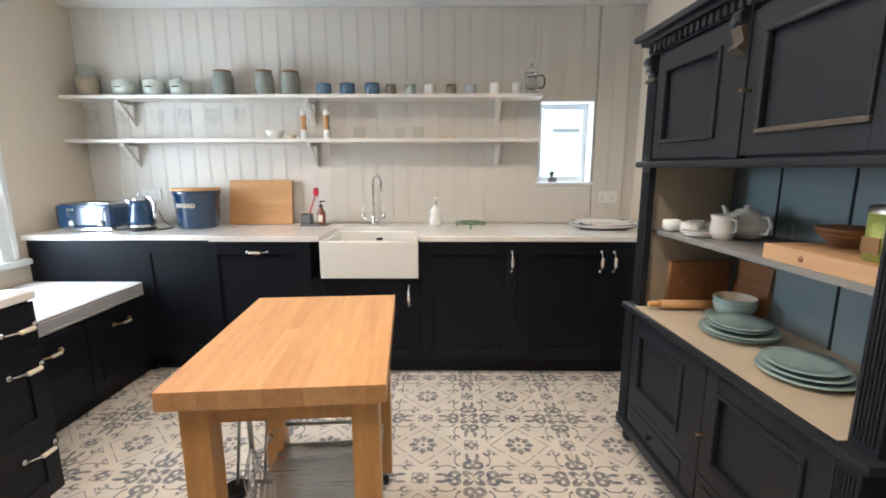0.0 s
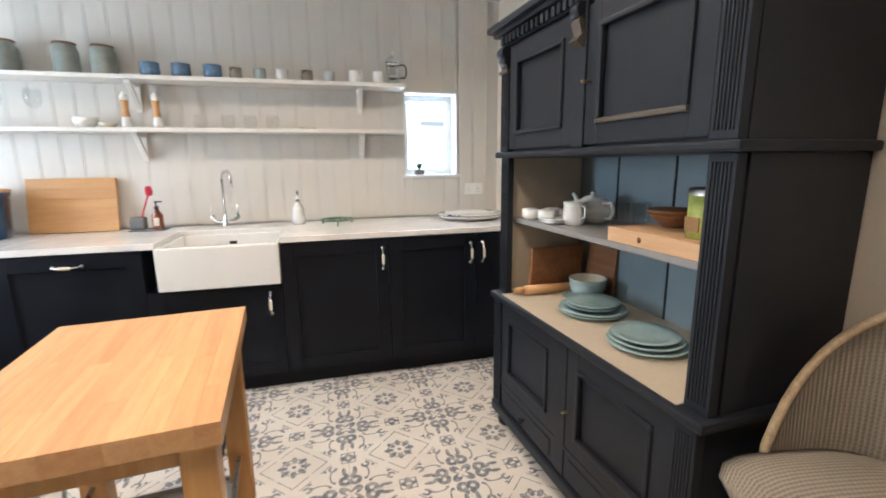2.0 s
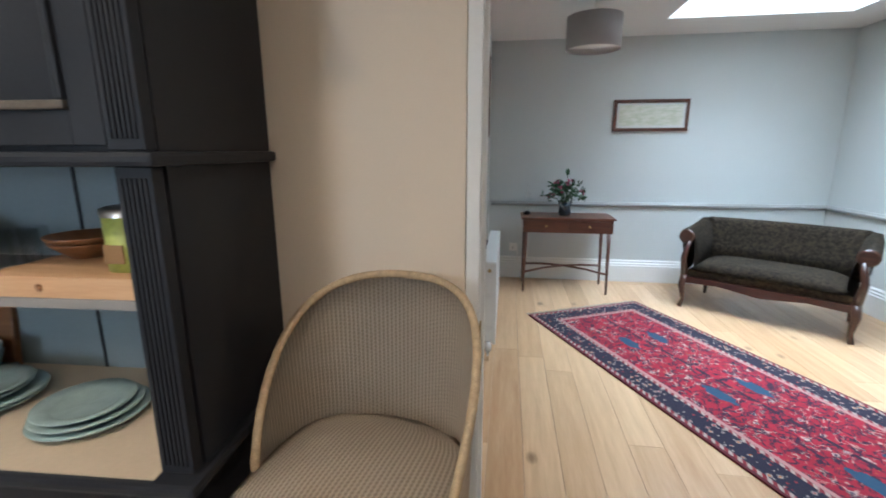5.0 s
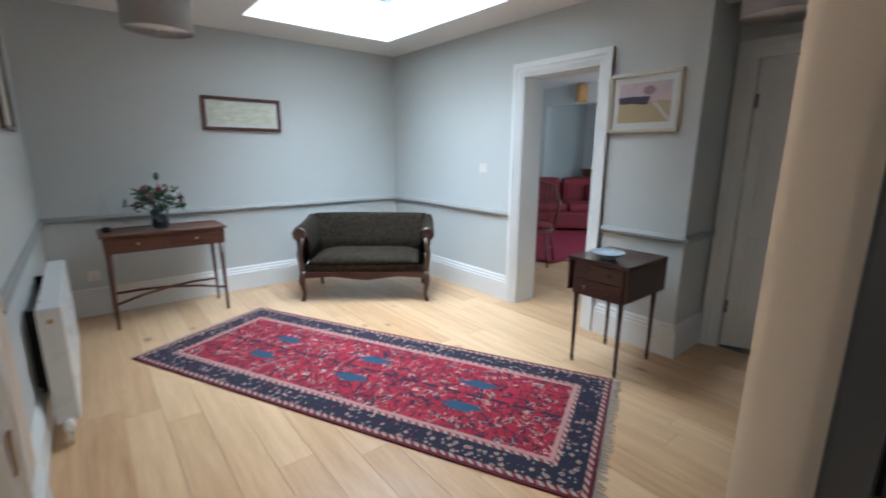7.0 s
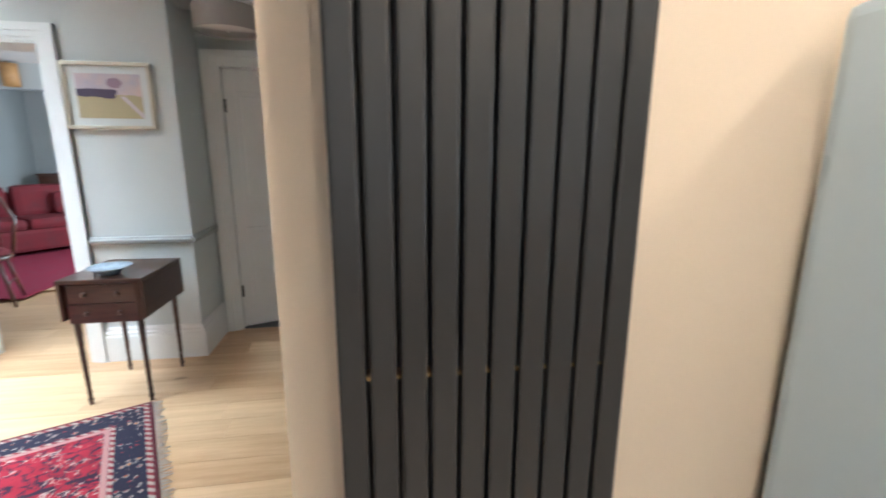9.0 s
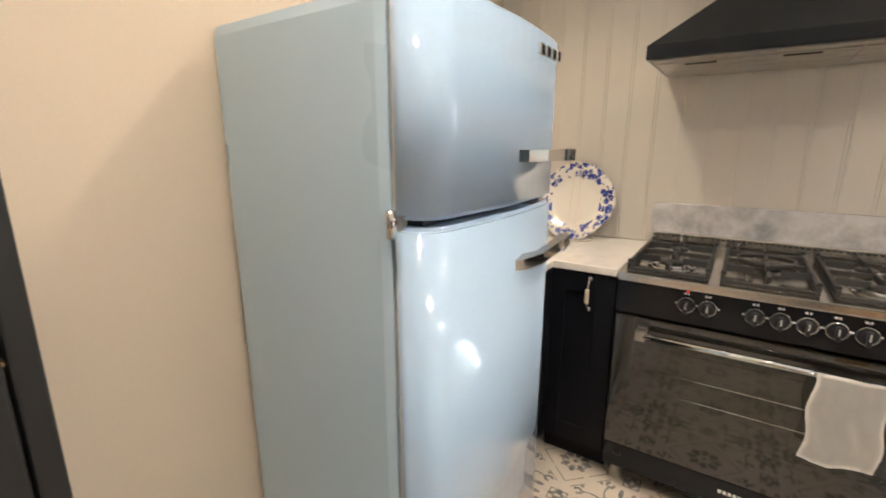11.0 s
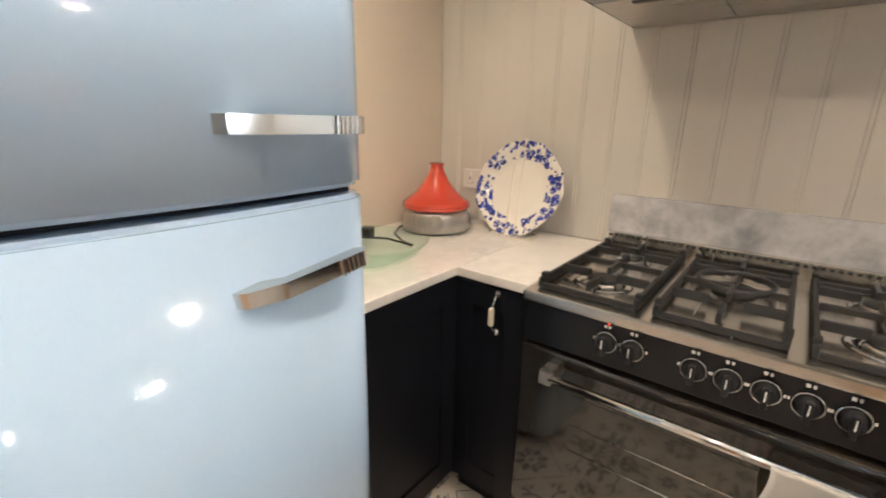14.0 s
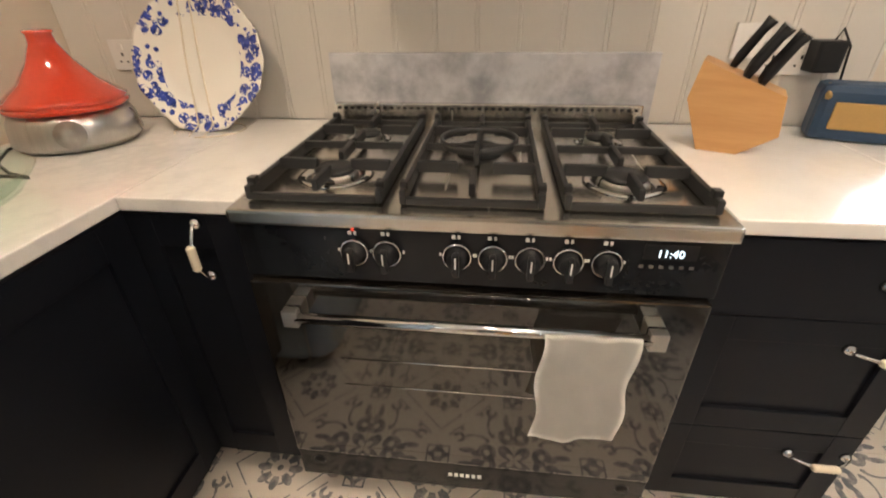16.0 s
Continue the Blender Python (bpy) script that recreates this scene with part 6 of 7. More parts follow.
for s in (-1, 1):
    ro = part("screw_cap", lathe([(0, 0), (0.016, 0), (0.014, 0.003), (0, 0.003)], 16), BLKP, dwr)
    ro.matrix_basis = pose(s * 0.39, -0.018, 0.165, 90)
    part("foot", lathe([(0, 0), (0.026, 0), (0.024, 0.10), (0, 0.10)], 18, at=(s * 0.40, 0.06, 0)), STEEL, ck, "steel adjustable foot")
for kx in (-0.217, -0.154, -0.0226, 0.043, 0.110, 0.178, 0.245):
    kb = part("knob", lathe([(0, 0), (0.026, 0), (0.026, 0.004), (0.020, 0.006), (0.0185, 0.026), (0.016, 0.030), (0, 0.030)], 24), BLKP, ck, "black knob on a chrome collar")
    kb.matrix_basis = pose(kx, -0.012, 0.822, 90)
    part("collar", lathe([(0.0235, 0.003), (0.0275, 0.003), (0.0275, 0.010), (0.0235, 0.010)], 24), CHROME, kb)
    part("grip", box(-0.006, 0.006, -0.024, 0.022, 0.026, 0.042, 0.003), BLKP, kb)
    part("pointer", box(-0.0012, 0.0012, -0.004, 0.018, 0.0415, 0.0430), CERAM, kb, "white pointer line")
    part("symbol", box(kx - 0.010, kx - 0.003, -0.0135, -0.0115, 0.857, 0.864), CERAM, ck, "small white printed symbol")
    part("symbol", box(kx + 0.001, kx + 0.006, -0.0135, -0.0115, 0.857, 0.864), CERAM, ck, "small white printed symbol")
    for s in (-1, 1):
        part("symbol", box(kx + s * 0.031 - 0.002, kx + s * 0.031 + 0.002, -0.0135, -0.0115, 0.820, 0.826), CERAM, ck)
part("indicator", box(-0.219, -0.215, -0.0138, -0.0115, 0.866, 0.870), REDLED, ck, "tiny red indicator")
part("display", box(0.305, 0.395, -0.0138, -0.0110, 0.832, 0.862), BLKP, ck, "dark clock display")
lettered("clock_digits", "11:40", 0.021, pose(0.350, -0.0146, 0.838, 90), DIGIT, "glowing white clock digits", ck)
for k in range(6):
    part("button", box(0.302 + k * 0.017, 0.309 + k * 0.017, -0.0150, -0.0115, 0.815, 0.820), STEEL, ck)
for x0 in (-0.426, -0.131, 0.164):
    x1 = x0 + 0.262
    part("spill_tray", box(x0 + 0.006, x1 - 0.006, 0.02, 0.555, 0.9055, 0.9085, 0.001), HOBST, ck, "pressed steel spill tray")
    g = part("pan_grate", box(x0, x0 + 0.012, 0.012, 0.565, 0.909, 0.936, 0.003), IRON, ck, "black cast iron pan grate")
    part("bar", box(x1 - 0.012, x1, 0.012, 0.565, 0.909, 0.936, 0.003), IRON, g)
    for y in (0.012, 0.15, 0.283, 0.41, 0.553):
        part("bar", box(x0 + 0.012, x1 - 0.012, y, y + 0.012, 0.909 if y in (0.012, 0.553) else 0.924, 0.922 if y in (0.012, 0.553) else 0.940, 0.002), IRON, g) if y in (0.012, 0.283, 0.553) else None
    xm = (x0 + x1) / 2
    for y0, y1 in ((0.03, 0.115), (0.19, 0.283), (0.295, 0.375), (0.455, 0.545)):
        part("finger", box(xm - 0.006, xm + 0.006, y0, y1, 0.922, 0.946, 0.003), IRON, g)
    for yb in (0.150, 0.415):
        for a, b in ((x0 + 0.012, x0 + 0.095), (x1 - 0.095, x1 - 0.012)):
            part("finger", box(a, b, yb - 0.006, yb + 0.006, 0.922, 0.946, 0.003), IRON, g)
    for xx in (x0, x1 - 0.012):
        for yy in (0.03, 0.53):
            part("horn", box(xx - 0.002, xx + 0.014, yy, yy + 0.02, 0.930, 0.946, 0.003), IRON, g)
    if x0 == -0.131:
        part("burner", lathe([(0, 0), (0.055, 0), (0.053, 0.010), (0.048, 0.014), (0.040, 0.014), (0.038, 0.004), (0.026, 0.004), (0.024, 0.014), (0, 0.015)], 32, at=(xm, 0.33, 0.908)), IRON, ck, "large double-ring wok burner")
        part("burner_ring", lathe([(0.085, 0.020), (0.093, 0.020), (0.093, 0.036), (0.085, 0.036)], 36, at=(xm, 0.33, 0.908)), IRON, ck)
    else:
        for yb, r in ((0.150, 0.046), (0.415, 0.034)):
            part("burner_dish", lathe([(r * 1.15, 0.001), (r * 1.75, 0.001), (r * 1.6, 0.006), (r * 1.15, 0.004)], 28, at=(xm, yb, 0.908)), CHROME, ck)
            part("burner_crown", lathe([(0, 0), (r * 1.05, 0), (r * 1.05, 0.008), (r, 0.012), (0, 0.012)], 28, at=(xm, yb, 0.908)), STEEL, ck)
            part("burner", lathe([(0, 0.012), (r * 0.92, 0.012), (r * 0.95, 0.017), (r * 0.88, 0.021), (0, 0.022)], 28, at=(xm, yb, 0.908)), IRON, ck, "black burner cap")

tw = []
for j in range(22):
    s = j / 21
    for_y = -0.053 if j == 0 else -0.0825
    z = 0.707 - 0.30 * max(0, (s - 0.05)) if j else 0.680
    tw.append([(-0.095 + 0.172 * i / 14 + 0.006 * math.sin(j * 0.5), for_y - 0.003 * math.sin(i * 0.9 + j * 0.12) - 0.0015 * math.sin(i * 1.7 - j * 0.45), z - 0.010 * math.sin(i * 0.35) * s) for i in range(15)])
tb = thing("tea_towel", KM @ pose(0.235, 0, 0), "crumpled white tea towel over the oven handle", "towel")
part("cloth", sheet(tw, 0.005), TERRA, tb)

hd = thing("cooker_hood", pose(CX, 0.486, 1.655, 0, 0, 90), "black canopy cooker hood with a steel underside", "cooker hood")
part("lip", box(-0.455, 0.455, -0.50, 0.0, 0.0, 0.05, 0.004), BLACK, hd)
bm = bmesh.new()
lo = [bm.verts.new(p) for p in ((-0.45, -0.495, 0.05), (0.45, -0.495, 0.05), (0.45, 0, 0.05), (-0.45, 0, 0.05))]
hi = [bm.verts.new(p) for p in ((-0.14, -0.28, 0.30), (0.14, -0.28, 0.30), (0.14, 0, 0.30), (-0.14, 0, 0.30))]
for i in range(4):
    bm.faces.new((lo[i], lo[(i + 1) % 4], hi[(i + 1) % 4], hi[i]))
bm.faces.new(lo)
bm.faces.new(hi)
bmesh.ops.recalc_face_normals(bm, faces=bm.faces[:])
part("canopy", bm, BLACK, hd)
part("chimney", box(-0.14, 0.14, -0.28, 0, 0.30, 0.79, 0.003), BLACK, hd)
part("underside", box(-0.435, 0.435, -0.48, -0.01, -0.004, 0.001), STEEL, hd)
for x in (-0.29, 0.0, 0.29):
    part("filter", box(x - 0.142, x + 0.142, -0.42, -0.06, -0.008, -0.003, 0.001), STEEL, hd, "steel grease filter")
    part("filter_catch", box(x - 0.05, x + 0.05, -0.40, -0.375, -0.011, -0.007, 0.001), BLKP, hd)

# tagine on its base
tg = thing("electric_tagine", pose(-1.72, -0.60, 0.902), "red glazed tagine on a brushed steel heater base", "tagine")
part("base", lathe([(0, 0.004), (0.135, 0.004), (0.150, 0.02), (0.142, 0.07), (0.128, 0.095), (0, 0.095)], 40), STEEL, tg)
part("dish", lathe([(0, 0.09), (0.138, 0.095), (0.142, 0.106), (0.135, 0.110), (0, 0.11)], 40), REDG, tg)
part("lid", lathe([(0.137, 0.110), (0.140, 0.118), (0.128, 0.126), (0.085, 0.160), (0.050, 0.205), (0.030, 0.245), (0.027, 0.265), (0.032, 0.272), (0.028, 0.276), (0, 0.270)], 40), REDG, tg)
kd = part("dial", lathe([(0, 0), (0.034, 0), (0.033, 0.008), (0.020, 0.010), (0.019, 0.026), (0, 0.028)], 24), STEEL, tg)
kd.matrix_basis = pose(0.114, 0.088, 0.050, 0, 80, 38)
solid("tagine_cable", tube([(0.02, -0.10, 0.012), (0.12, -0.10, 0.012), (0.20, -0.05, 0.006), (0.26, 0.05, 0.006), (0.28, 0.12, 0.006), (0.31, 0.02, 0.02), (0.40, -0.06, 0.03), (0.55, -0.10, 0.006)], 0.004, 8), BLKP, "black flex of the tagine heater", "cable", m=pose(-1.72, -0.60, 0.902))
solid("cable_plug", box(-0.025, 0.025, -0.022, 0.022, 0, 0.042, 0.008), BLKP, "black mains plug lying on the worktop", "plug", m=pose(-1.42, -0.70, 0.902, 0, 0, 20))
turned("glass_bowl", pose(-1.20, -0.44, 0.902), [(0, 0), (0.07, 0), (0.15, 0.045), (0.185, 0.085), (0.18, 0.086), (0.145, 0.05), (0.066, 0.008), (0, 0.008)], GLASSG, "wide pale green glass bowl by the fridge", "bowl", seg=48)
sp = thing("flower_platter", pose(-1.905, -0.315, 0.903 + 0.178, 0, 72, 0), "white platter with a blue flowered rim on a wire stand", "platter")
bm = bmesh.new()
rad = lambda a: 0.186 + 0.011 * abs(math.cos(2 * a)) ** 0.5 + 0.003 * math.cos(16 * a)
rings = []
for q, z in ((0.0, 0.002), (0.5, 0.002), (0.66, 0.004), (0.72, 0.012), (0.97, 0.020), (1.0, 0.022), (0.99, 0.016), (0.7, 0.004), (0.6, -0.004), (0.0, -0.004)):
    rings.append([bm.verts.new((q * rad(a) * math.cos(a), q * rad(a) * math.sin(a), z)) for a in np.linspace(0, 2 * math.pi, 65)[:-1]])
for a, b in zip(rings, rings[1:]):
    for i in range(64):
        bm.faces.new((a[i], a[(i + 1) % 64], b[(i + 1) % 64], b[i])).smooth = True
bmesh.ops.remove_doubles(bm, verts=bm.verts[:], dist=1e-5)
bmesh.ops.recalc_face_normals(bm, faces=bm.faces[:])
part("dish", bm, BLUEFLOWER, sp)
pstd = thing("plate_stand", pose(-1.82, -0.30, 0.902), "cream wire plate stand", "plate stand")
part("loop", tube([(0.10 * math.cos(a) * 0.8 - 0.02, 0.10 * math.sin(a), 0.004) for a in np.linspace(0, 5.4, 24)], 0.0022, 6), CREAM, pstd)
for y in (-0.022, 0.022):
    part("wire", tube([(0.05, y, 0.004), (-0.005, y, 0.02), (-0.028, y * 0.9, 0.20), (-0.060, y * 0.7, 0.36), (-0.075, 0, 0.385)], 0.0022, 6), CREAM, pstd)

kbk = thing("knife_block", pose(-1.78, 1.08, 0.902, 0, 0, 245), "slanted beech knife block full of black-handled knives", "knife block")
part("block", prism([(-0.03, 0), (0.055, 0), (0.10, 0.115), (0.085, 0.20), (-0.09, 0.135), (-0.10, 0.05)], 0.10, "xz", -0.05), BOARDW, kbk)
for i in range(3):
    for j in range(3 if i < 2 else 1):
        y, o = -0.032 + j * 0.032, i * 0.032
        kn = thing("kitchen_knife", pose(-1.78, 1.08, 0.902, 0, 0, 245) @ pose(-0.035 + o, y, 0.150 + o * 0.38, 0, 0, 0), "black riveted-handled kitchen knife in the block", "knife", "knives in the block")
        part("handle", tube([(0, 0, 0), (-0.012, 0, 0.03), (-0.040, 0, 0.085), (-0.052, 0, 0.105)], 0, 10, taper=[0.008, 0.011, 0.010, 0.013]), BLKP, kn)
        part("bolster", tube([(0.004, 0, -0.012), (0, 0, 0.004)], 0.008, 10), CHROME, kn)
        part("pommel", tube([(-0.050, 0, 0.102), (-0.053, 0, 0.107)], 0.0125, 10), CHROME, kn)
rd = thing("table_radio", pose(-1.87, 1.42, 0.902, 0, 0, 70), "blue leatherette retro radio with a gold grille", "radio")
part("case", box(-0.10, 0.10, -0.045, 0.045, 0, 0.135, 0.018), LEATH, rd)
part("grille", box(-0.065, 0.085, -0.049, -0.043, 0.03, 0.095, 0.004), GRILLE, rd, "gold speaker grille")
part("strap_pin", tube([(-0.085, -0.02, 0.13), (-0.085, -0.05, 0.105)], 0.007, 10), BRASS, rd)
pa = thing("power_adapter", pose(CX + 0.010, 1.34, 1.09, 0, 0, 90), "black plug-in power adapter on the socket", "power adapter")
part("case", box(-0.032, 0.032, -0.055, 0.0, -0.04, 0.035, 0.006), BLKP, pa)
part("flex", tube([(0.01, -0.03, 0.034), (0.02, -0.03, 0.06), (0.05, -0.03, 0.02), (0.055, -0.035, -0.06)], 0.003, 8), BLKP, pa)

# ---- hall furniture ----
RUGX, RUGY = 2.93, 1.10
rg = thing("persian_rug", pose(2.89, -1.245, -0.002, 0, 0, 26), "red and navy hand-knotted Persian runner rug", "rug")
part("pile", box(-RUGX / 2, RUGX / 2, -RUGY / 2, RUGY / 2, 0, 0.011, 0.003), rug_pattern(RUGX, RUGY), rg)
random.seed(11)
for s in (-1, 1):
    bm = None
    for k in range(90):
        y = -RUGY / 2 + 0.006 + k * (RUGY - 0.012) / 89
        bm = tube([(s * RUGX / 2, y, 0.005), (s * (RUGX / 2 + random.uniform(0.03, 0.055)), y + random.uniform(-0.012, 0.012), 0.003)], 0.0028, 5, bm=bm)
    tagged(part("fringe", bm, FRINGE, rg, "pale knotted fringe"), kind="stuff")


def turned_leg(parent, x, y, h, mat, r=0.016):
    prof = [(0, 0), (r * 0.55, 0), (r * 0.6, 0.02), (r * 0.9, 0.03), (r * 0.6, 0.045)]
    n = 7
    for k in range(n):
        z = 0.06 + (h - 0.14) * k / n
        prof += [(r * (0.62 + 0.25 * k / n), z), (r * (0.75 + 0.25 * k / n), z + 0.012), (r * (0.62 + 0.25 * k / n), z + 0.024)]
    prof += [(r, h - 0.07), (r, h), (0, h)]
    return part("leg", lathe(prof, 12, at=(x, y, 0)), mat, parent)


co = thing("console_table", pose(4.80, -0.475, -0.002, 0, 0, -90), "slim mahogany console table with a drawer and curved stretchers", "console table")
part("tabletop", box(-0.435, 0.435, -0.205, 0.215, 0.725, 0.745, 0.005), MAHOGX, co)
part("frieze", box(-0.415, 0.415, -0.185, 0.205, 0.60, 0.725), MAHOGX, co)
for a in (-0.39, 0.01):
    dwf = part("drawer", box(a, a + 0.38, -0.192, -0.184, 0.615, 0.712, 0.002), MAHOGX, co)
    kn = part("knob", lathe([(0, 0), (0.006, 0), (0.012, 0.012), (0, 0.016)], 12), BRASS, dwf)
    kn.matrix_basis = pose(a + 0.19, -0.192, 0.665, 90)
for sx in (-1, 1):
    for y in (-0.165, 0.185):
        part("leg", tube([(sx * 0.395, y, 0), (sx * 0.39, y, 0.35), (sx * 0.385, y, 0.60)], 0, 10, taper=[0.011, 0.016, 0.021]), MAHOGX, co)
for s in (-1, 1):
    part("stretcher", tube([(s * 0.39, -0.165, 0.20), (s * 0.2, -0.07, 0.225), (0, 0.01, 0.235), (-s * 0.2, 0.10, 0.225), (-s * 0.39, 0.185, 0.20)], 0.011, 8), MAHOGX, co)
vz = thing("flower_vase", pose(4.80, -0.46, 0.743), "dark glass vase of pink flowers and green leaves", "vase of flowers")
part("vase", lathe([(0, 0), (0.05, 0), (0.062, 0.03), (0.055, 0.09), (0.07, 0.14), (0.067, 0.14), (0.05, 0.09), (0, 0.01)], 24), VASEG, vz)
random.seed(21)
lv, fl, stm = None, None, None
for k in range(46):
    a, e = random.uniform(0, 6.283), random.uniform(0.25, 1.45)
    L = random.uniform(0.15, 0.27)
    p = Vector((math.cos(a) * math.cos(e) * L * 0.95, math.sin(a) * math.cos(e) * L * 0.95, 0.13 + math.sin(e) * L * 0.85))
    stm = tube([(0, 0, 0.10), tuple(p * 0.6 + Vector((0, 0, 0.06))), tuple(p)], 0.0022, 5, bm=stm)
    for j in range(4):
        q = p + Vector([random.uniform(-0.035, 0.035) for _ in range(3)])
        ax = Vector([random.uniform(-1, 1) for _ in range(3)]).normalized() * 0.032
        sd = ax.orthogonal().normalized() * 0.011
        own = bmesh.new()
        own.faces.new([own.verts.new(q + d) for d in (-ax, sd - ax * 0.2, ax, -sd - ax * 0.2)])
        lv = merge(lv, own) if lv else own
    if k % 4 == 0:
        for j in range(7):
            d = Vector([random.uniform(-1, 1) for _ in range(3)]).normalized()
            s2 = d.orthogonal().normalized() * 0.014
            c = p + Vector((0, 0, 0.02))
            own = bmesh.new()
            own.faces.new([own.verts.new(c + v) for v in (d * 0.003, d * 0.02 + s2, d * 0.036, d * 0.02 - s2)])
            fl = merge(fl, own) if fl else own
part("stems", stm, GREEN, vz)
tagged(part("leaves", lv, GREEN, vz), kind="stuff")
tagged(part("blossoms", fl, PINK, vz, "pink blossoms"), kind="stuff")
tube_top = thing("tall_flower_spike", pose(4.80, -0.47, 0.743 + 0.20), "single tall green flower spike in the vase", "flower")
part("stem", tube([(0, 0, -0.10), (0.0, 0.0, 0.20)], 0.003, 6), GREEN, tube_top)
part("bud", lathe([(0, 0.18), (0.018, 0.20), (0.022, 0.23), (0.012, 0.25), (0, 0.255)], 12), GREEN, tube_top)
tl = thing("glass_ornament", pose(4.83, -0.10, 0.743), "small clear glass tree ornament on a dark base", "ornament")
part("base", lathe([(0, 0), (0.032, 0), (0.034, 0.02), (0.02, 0.035), (0, 0.035)], 18), BLKP, tl)
part("glass", lathe([(0.012, 0.035), (0.010, 0.12), (0.045, 0.14), (0.02, 0.19), (0.032, 0.20), (0.012, 0.25), (0.018, 0.26), (0, 0.31)], 18), GLASS, tl)
solid("lamp_flex", tube([(5.125, -0.02, 0.34), (5.11, -0.03, 0.20), (5.10, -0.10, 0.12), (5.11, -0.14, 0.35), (5.09, -0.12, 0.70)], 0.004, 6), CERAM, "white flex behind the console table", "cable")

# small sofa across the corner
sf = thing("small_sofa", pose(4.31, -2.11, -0.002, 0, 0, -126.9), "antique brown upholstered two-seat sofa on mahogany legs", "sofa")
part("seat_base", box(-0.55, 0.55, -0.30, 0.26, 0.25, 0.345, 0.02), BROWNC, sf)
cush = [[(0.53 * (-1 + i / 9), -0.325 + 0.56 * j / 8 - (0.02 * (1 - ((i - 9) / 9) ** 2) if j < 3 else 0), 0.355 + 0.085 * (1 - abs(-1 + i / 9) ** 6) * (1 - abs(j / 4 - 1) ** 6)) for i in range(19)] for j in range(9)]
part("seat_cushion", sheet(cush, 0.06), BROWNC, sf)
bk = []
for j, (y, z) in enumerate(((0.20, 0.36), (0.235, 0.50), (0.265, 0.64), (0.285, 0.725), (0.31, 0.755), (0.34, 0.74), (0.35, 0.66), (0.34, 0.40))):
    bk.append([(0.56 * (-1 + i / 10), y - 0.06 * abs(-1 + i / 10) ** 3, z) for i in range(21)])
part("backrest", sheet(bk, 0.03), BROWNC, sf)
for s in (-1, 1):
    ap = []
    for j, (u, z) in enumerate(((-0.035, 0.36), (-0.035, 0.52), (-0.01, 0.64), (0.03, 0.70), (0.085, 0.69), (0.105, 0.63), (0.075, 0.58), (0.055, 0.45), (0.055, 0.30))):
        ap.append([(s * (0.535 + u), -0.31 + 0.55 * i / 8, z + 0.05 * (i / 8) ** 2) for i in range(9)])
    part("rolled_arm", sheet(ap, 0.025 * s), BROWNC, sf)
    afc = part("arm_facing", lathe([(0, 0), (0.060, 0), (0.064, 0.012), (0.045, 0.022), (0.03, 0.016), (0, 0.024)], 24), MAHOG, sf, "carved mahogany arm scroll")
    afc.matrix_basis = pose(s * 0.575, -0.305, 0.635, 90)
    part("arm_post", tube([(s * 0.555, -0.31, 0.60), (s * 0.585, -0.315, 0.45), (s * 0.565, -0.31, 0.30)], 0, 10, taper=[0.02, 0.025, 0.03]), MAHOG, sf)
    part("leg", tube([(s * 0.56, -0.30, 0.30), (s * 0.575, -0.325, 0.20), (s * 0.56, -0.30, 0.07), (s * 0.575, -0.325, 0.0)], 0, 10, taper=[0.032, 0.030, 0.016, 0.020]), MAHOG, sf)
    part("leg", tube([(s * 0.52, 0.24, 0.30), (s * 0.53, 0.27, 0.0)], 0, 10, taper=[0.025, 0.014]), MAHOG, sf)
part("front_rail", prism([(-0.55, 0.285), (-0.55, 0.225), (-0.3, 0.24), (0, 0.205), (0.3, 0.24), (0.55, 0.225), (0.55, 0.285)], 0.025, "xz", -0.325), MAHOG, sf, "shaped mahogany front rail")

wt = thing("work_table", pose(1.985, -2.62, -0.002), "dark mahogany drop-leaf work table with turned legs", "side table")
part("tabletop", box(-0.205, 0.205, -0.245, 0.245, 0.70, 0.722, 0.005), MAHOG, wt)
part("case", box(-0.175, 0.175, -0.225, 0.225, 0.48, 0.70, 0.002), MAHOG, wt)
for s in (-1, 1):
    part("drop_leaf", box(s * 0.197 - 0.009, s * 0.197 + 0.009, -0.24, 0.24, 0.50, 0.700, 0.004), MAHOG, wt)
    for y in (-0.205, 0.205):
        turned_leg(wt, s * 0.155, y, 0.48, MAHOG)
for z0, z1 in ((0.49, 0.588), (0.595, 0.692)):
    dwf = part("drawer", box(-0.165, 0.165, 0.2245, 0.231, z0, z1, 0.002), MAHOG, wt)
    for x in (-0.08, 0.08):
        kn = part("knob", lathe([(0, 0), (0.007, 0), (0.013, 0.012), (0.010, 0.02), (0, 0.022)], 12), MAHOG, dwf)
        kn.matrix_basis = pose(x, 0.231, (z0 + z1) / 2, -90)
turned("china_bowl", pose(1.99, -2.50, 0.720), [(0, 0), (0.045, 0), (0.045, 0.012), (0.07, 0.022), (0.105, 0.042), (0.102, 0.044), (0.065, 0.028), (0, 0.02)], plain("pale_blue_china", (0.34, 0.42, 0.50), 0.2, vary=0.3, scale=30, coat=0.4), "pale blue patterned china bowl on the side table", "bowl")

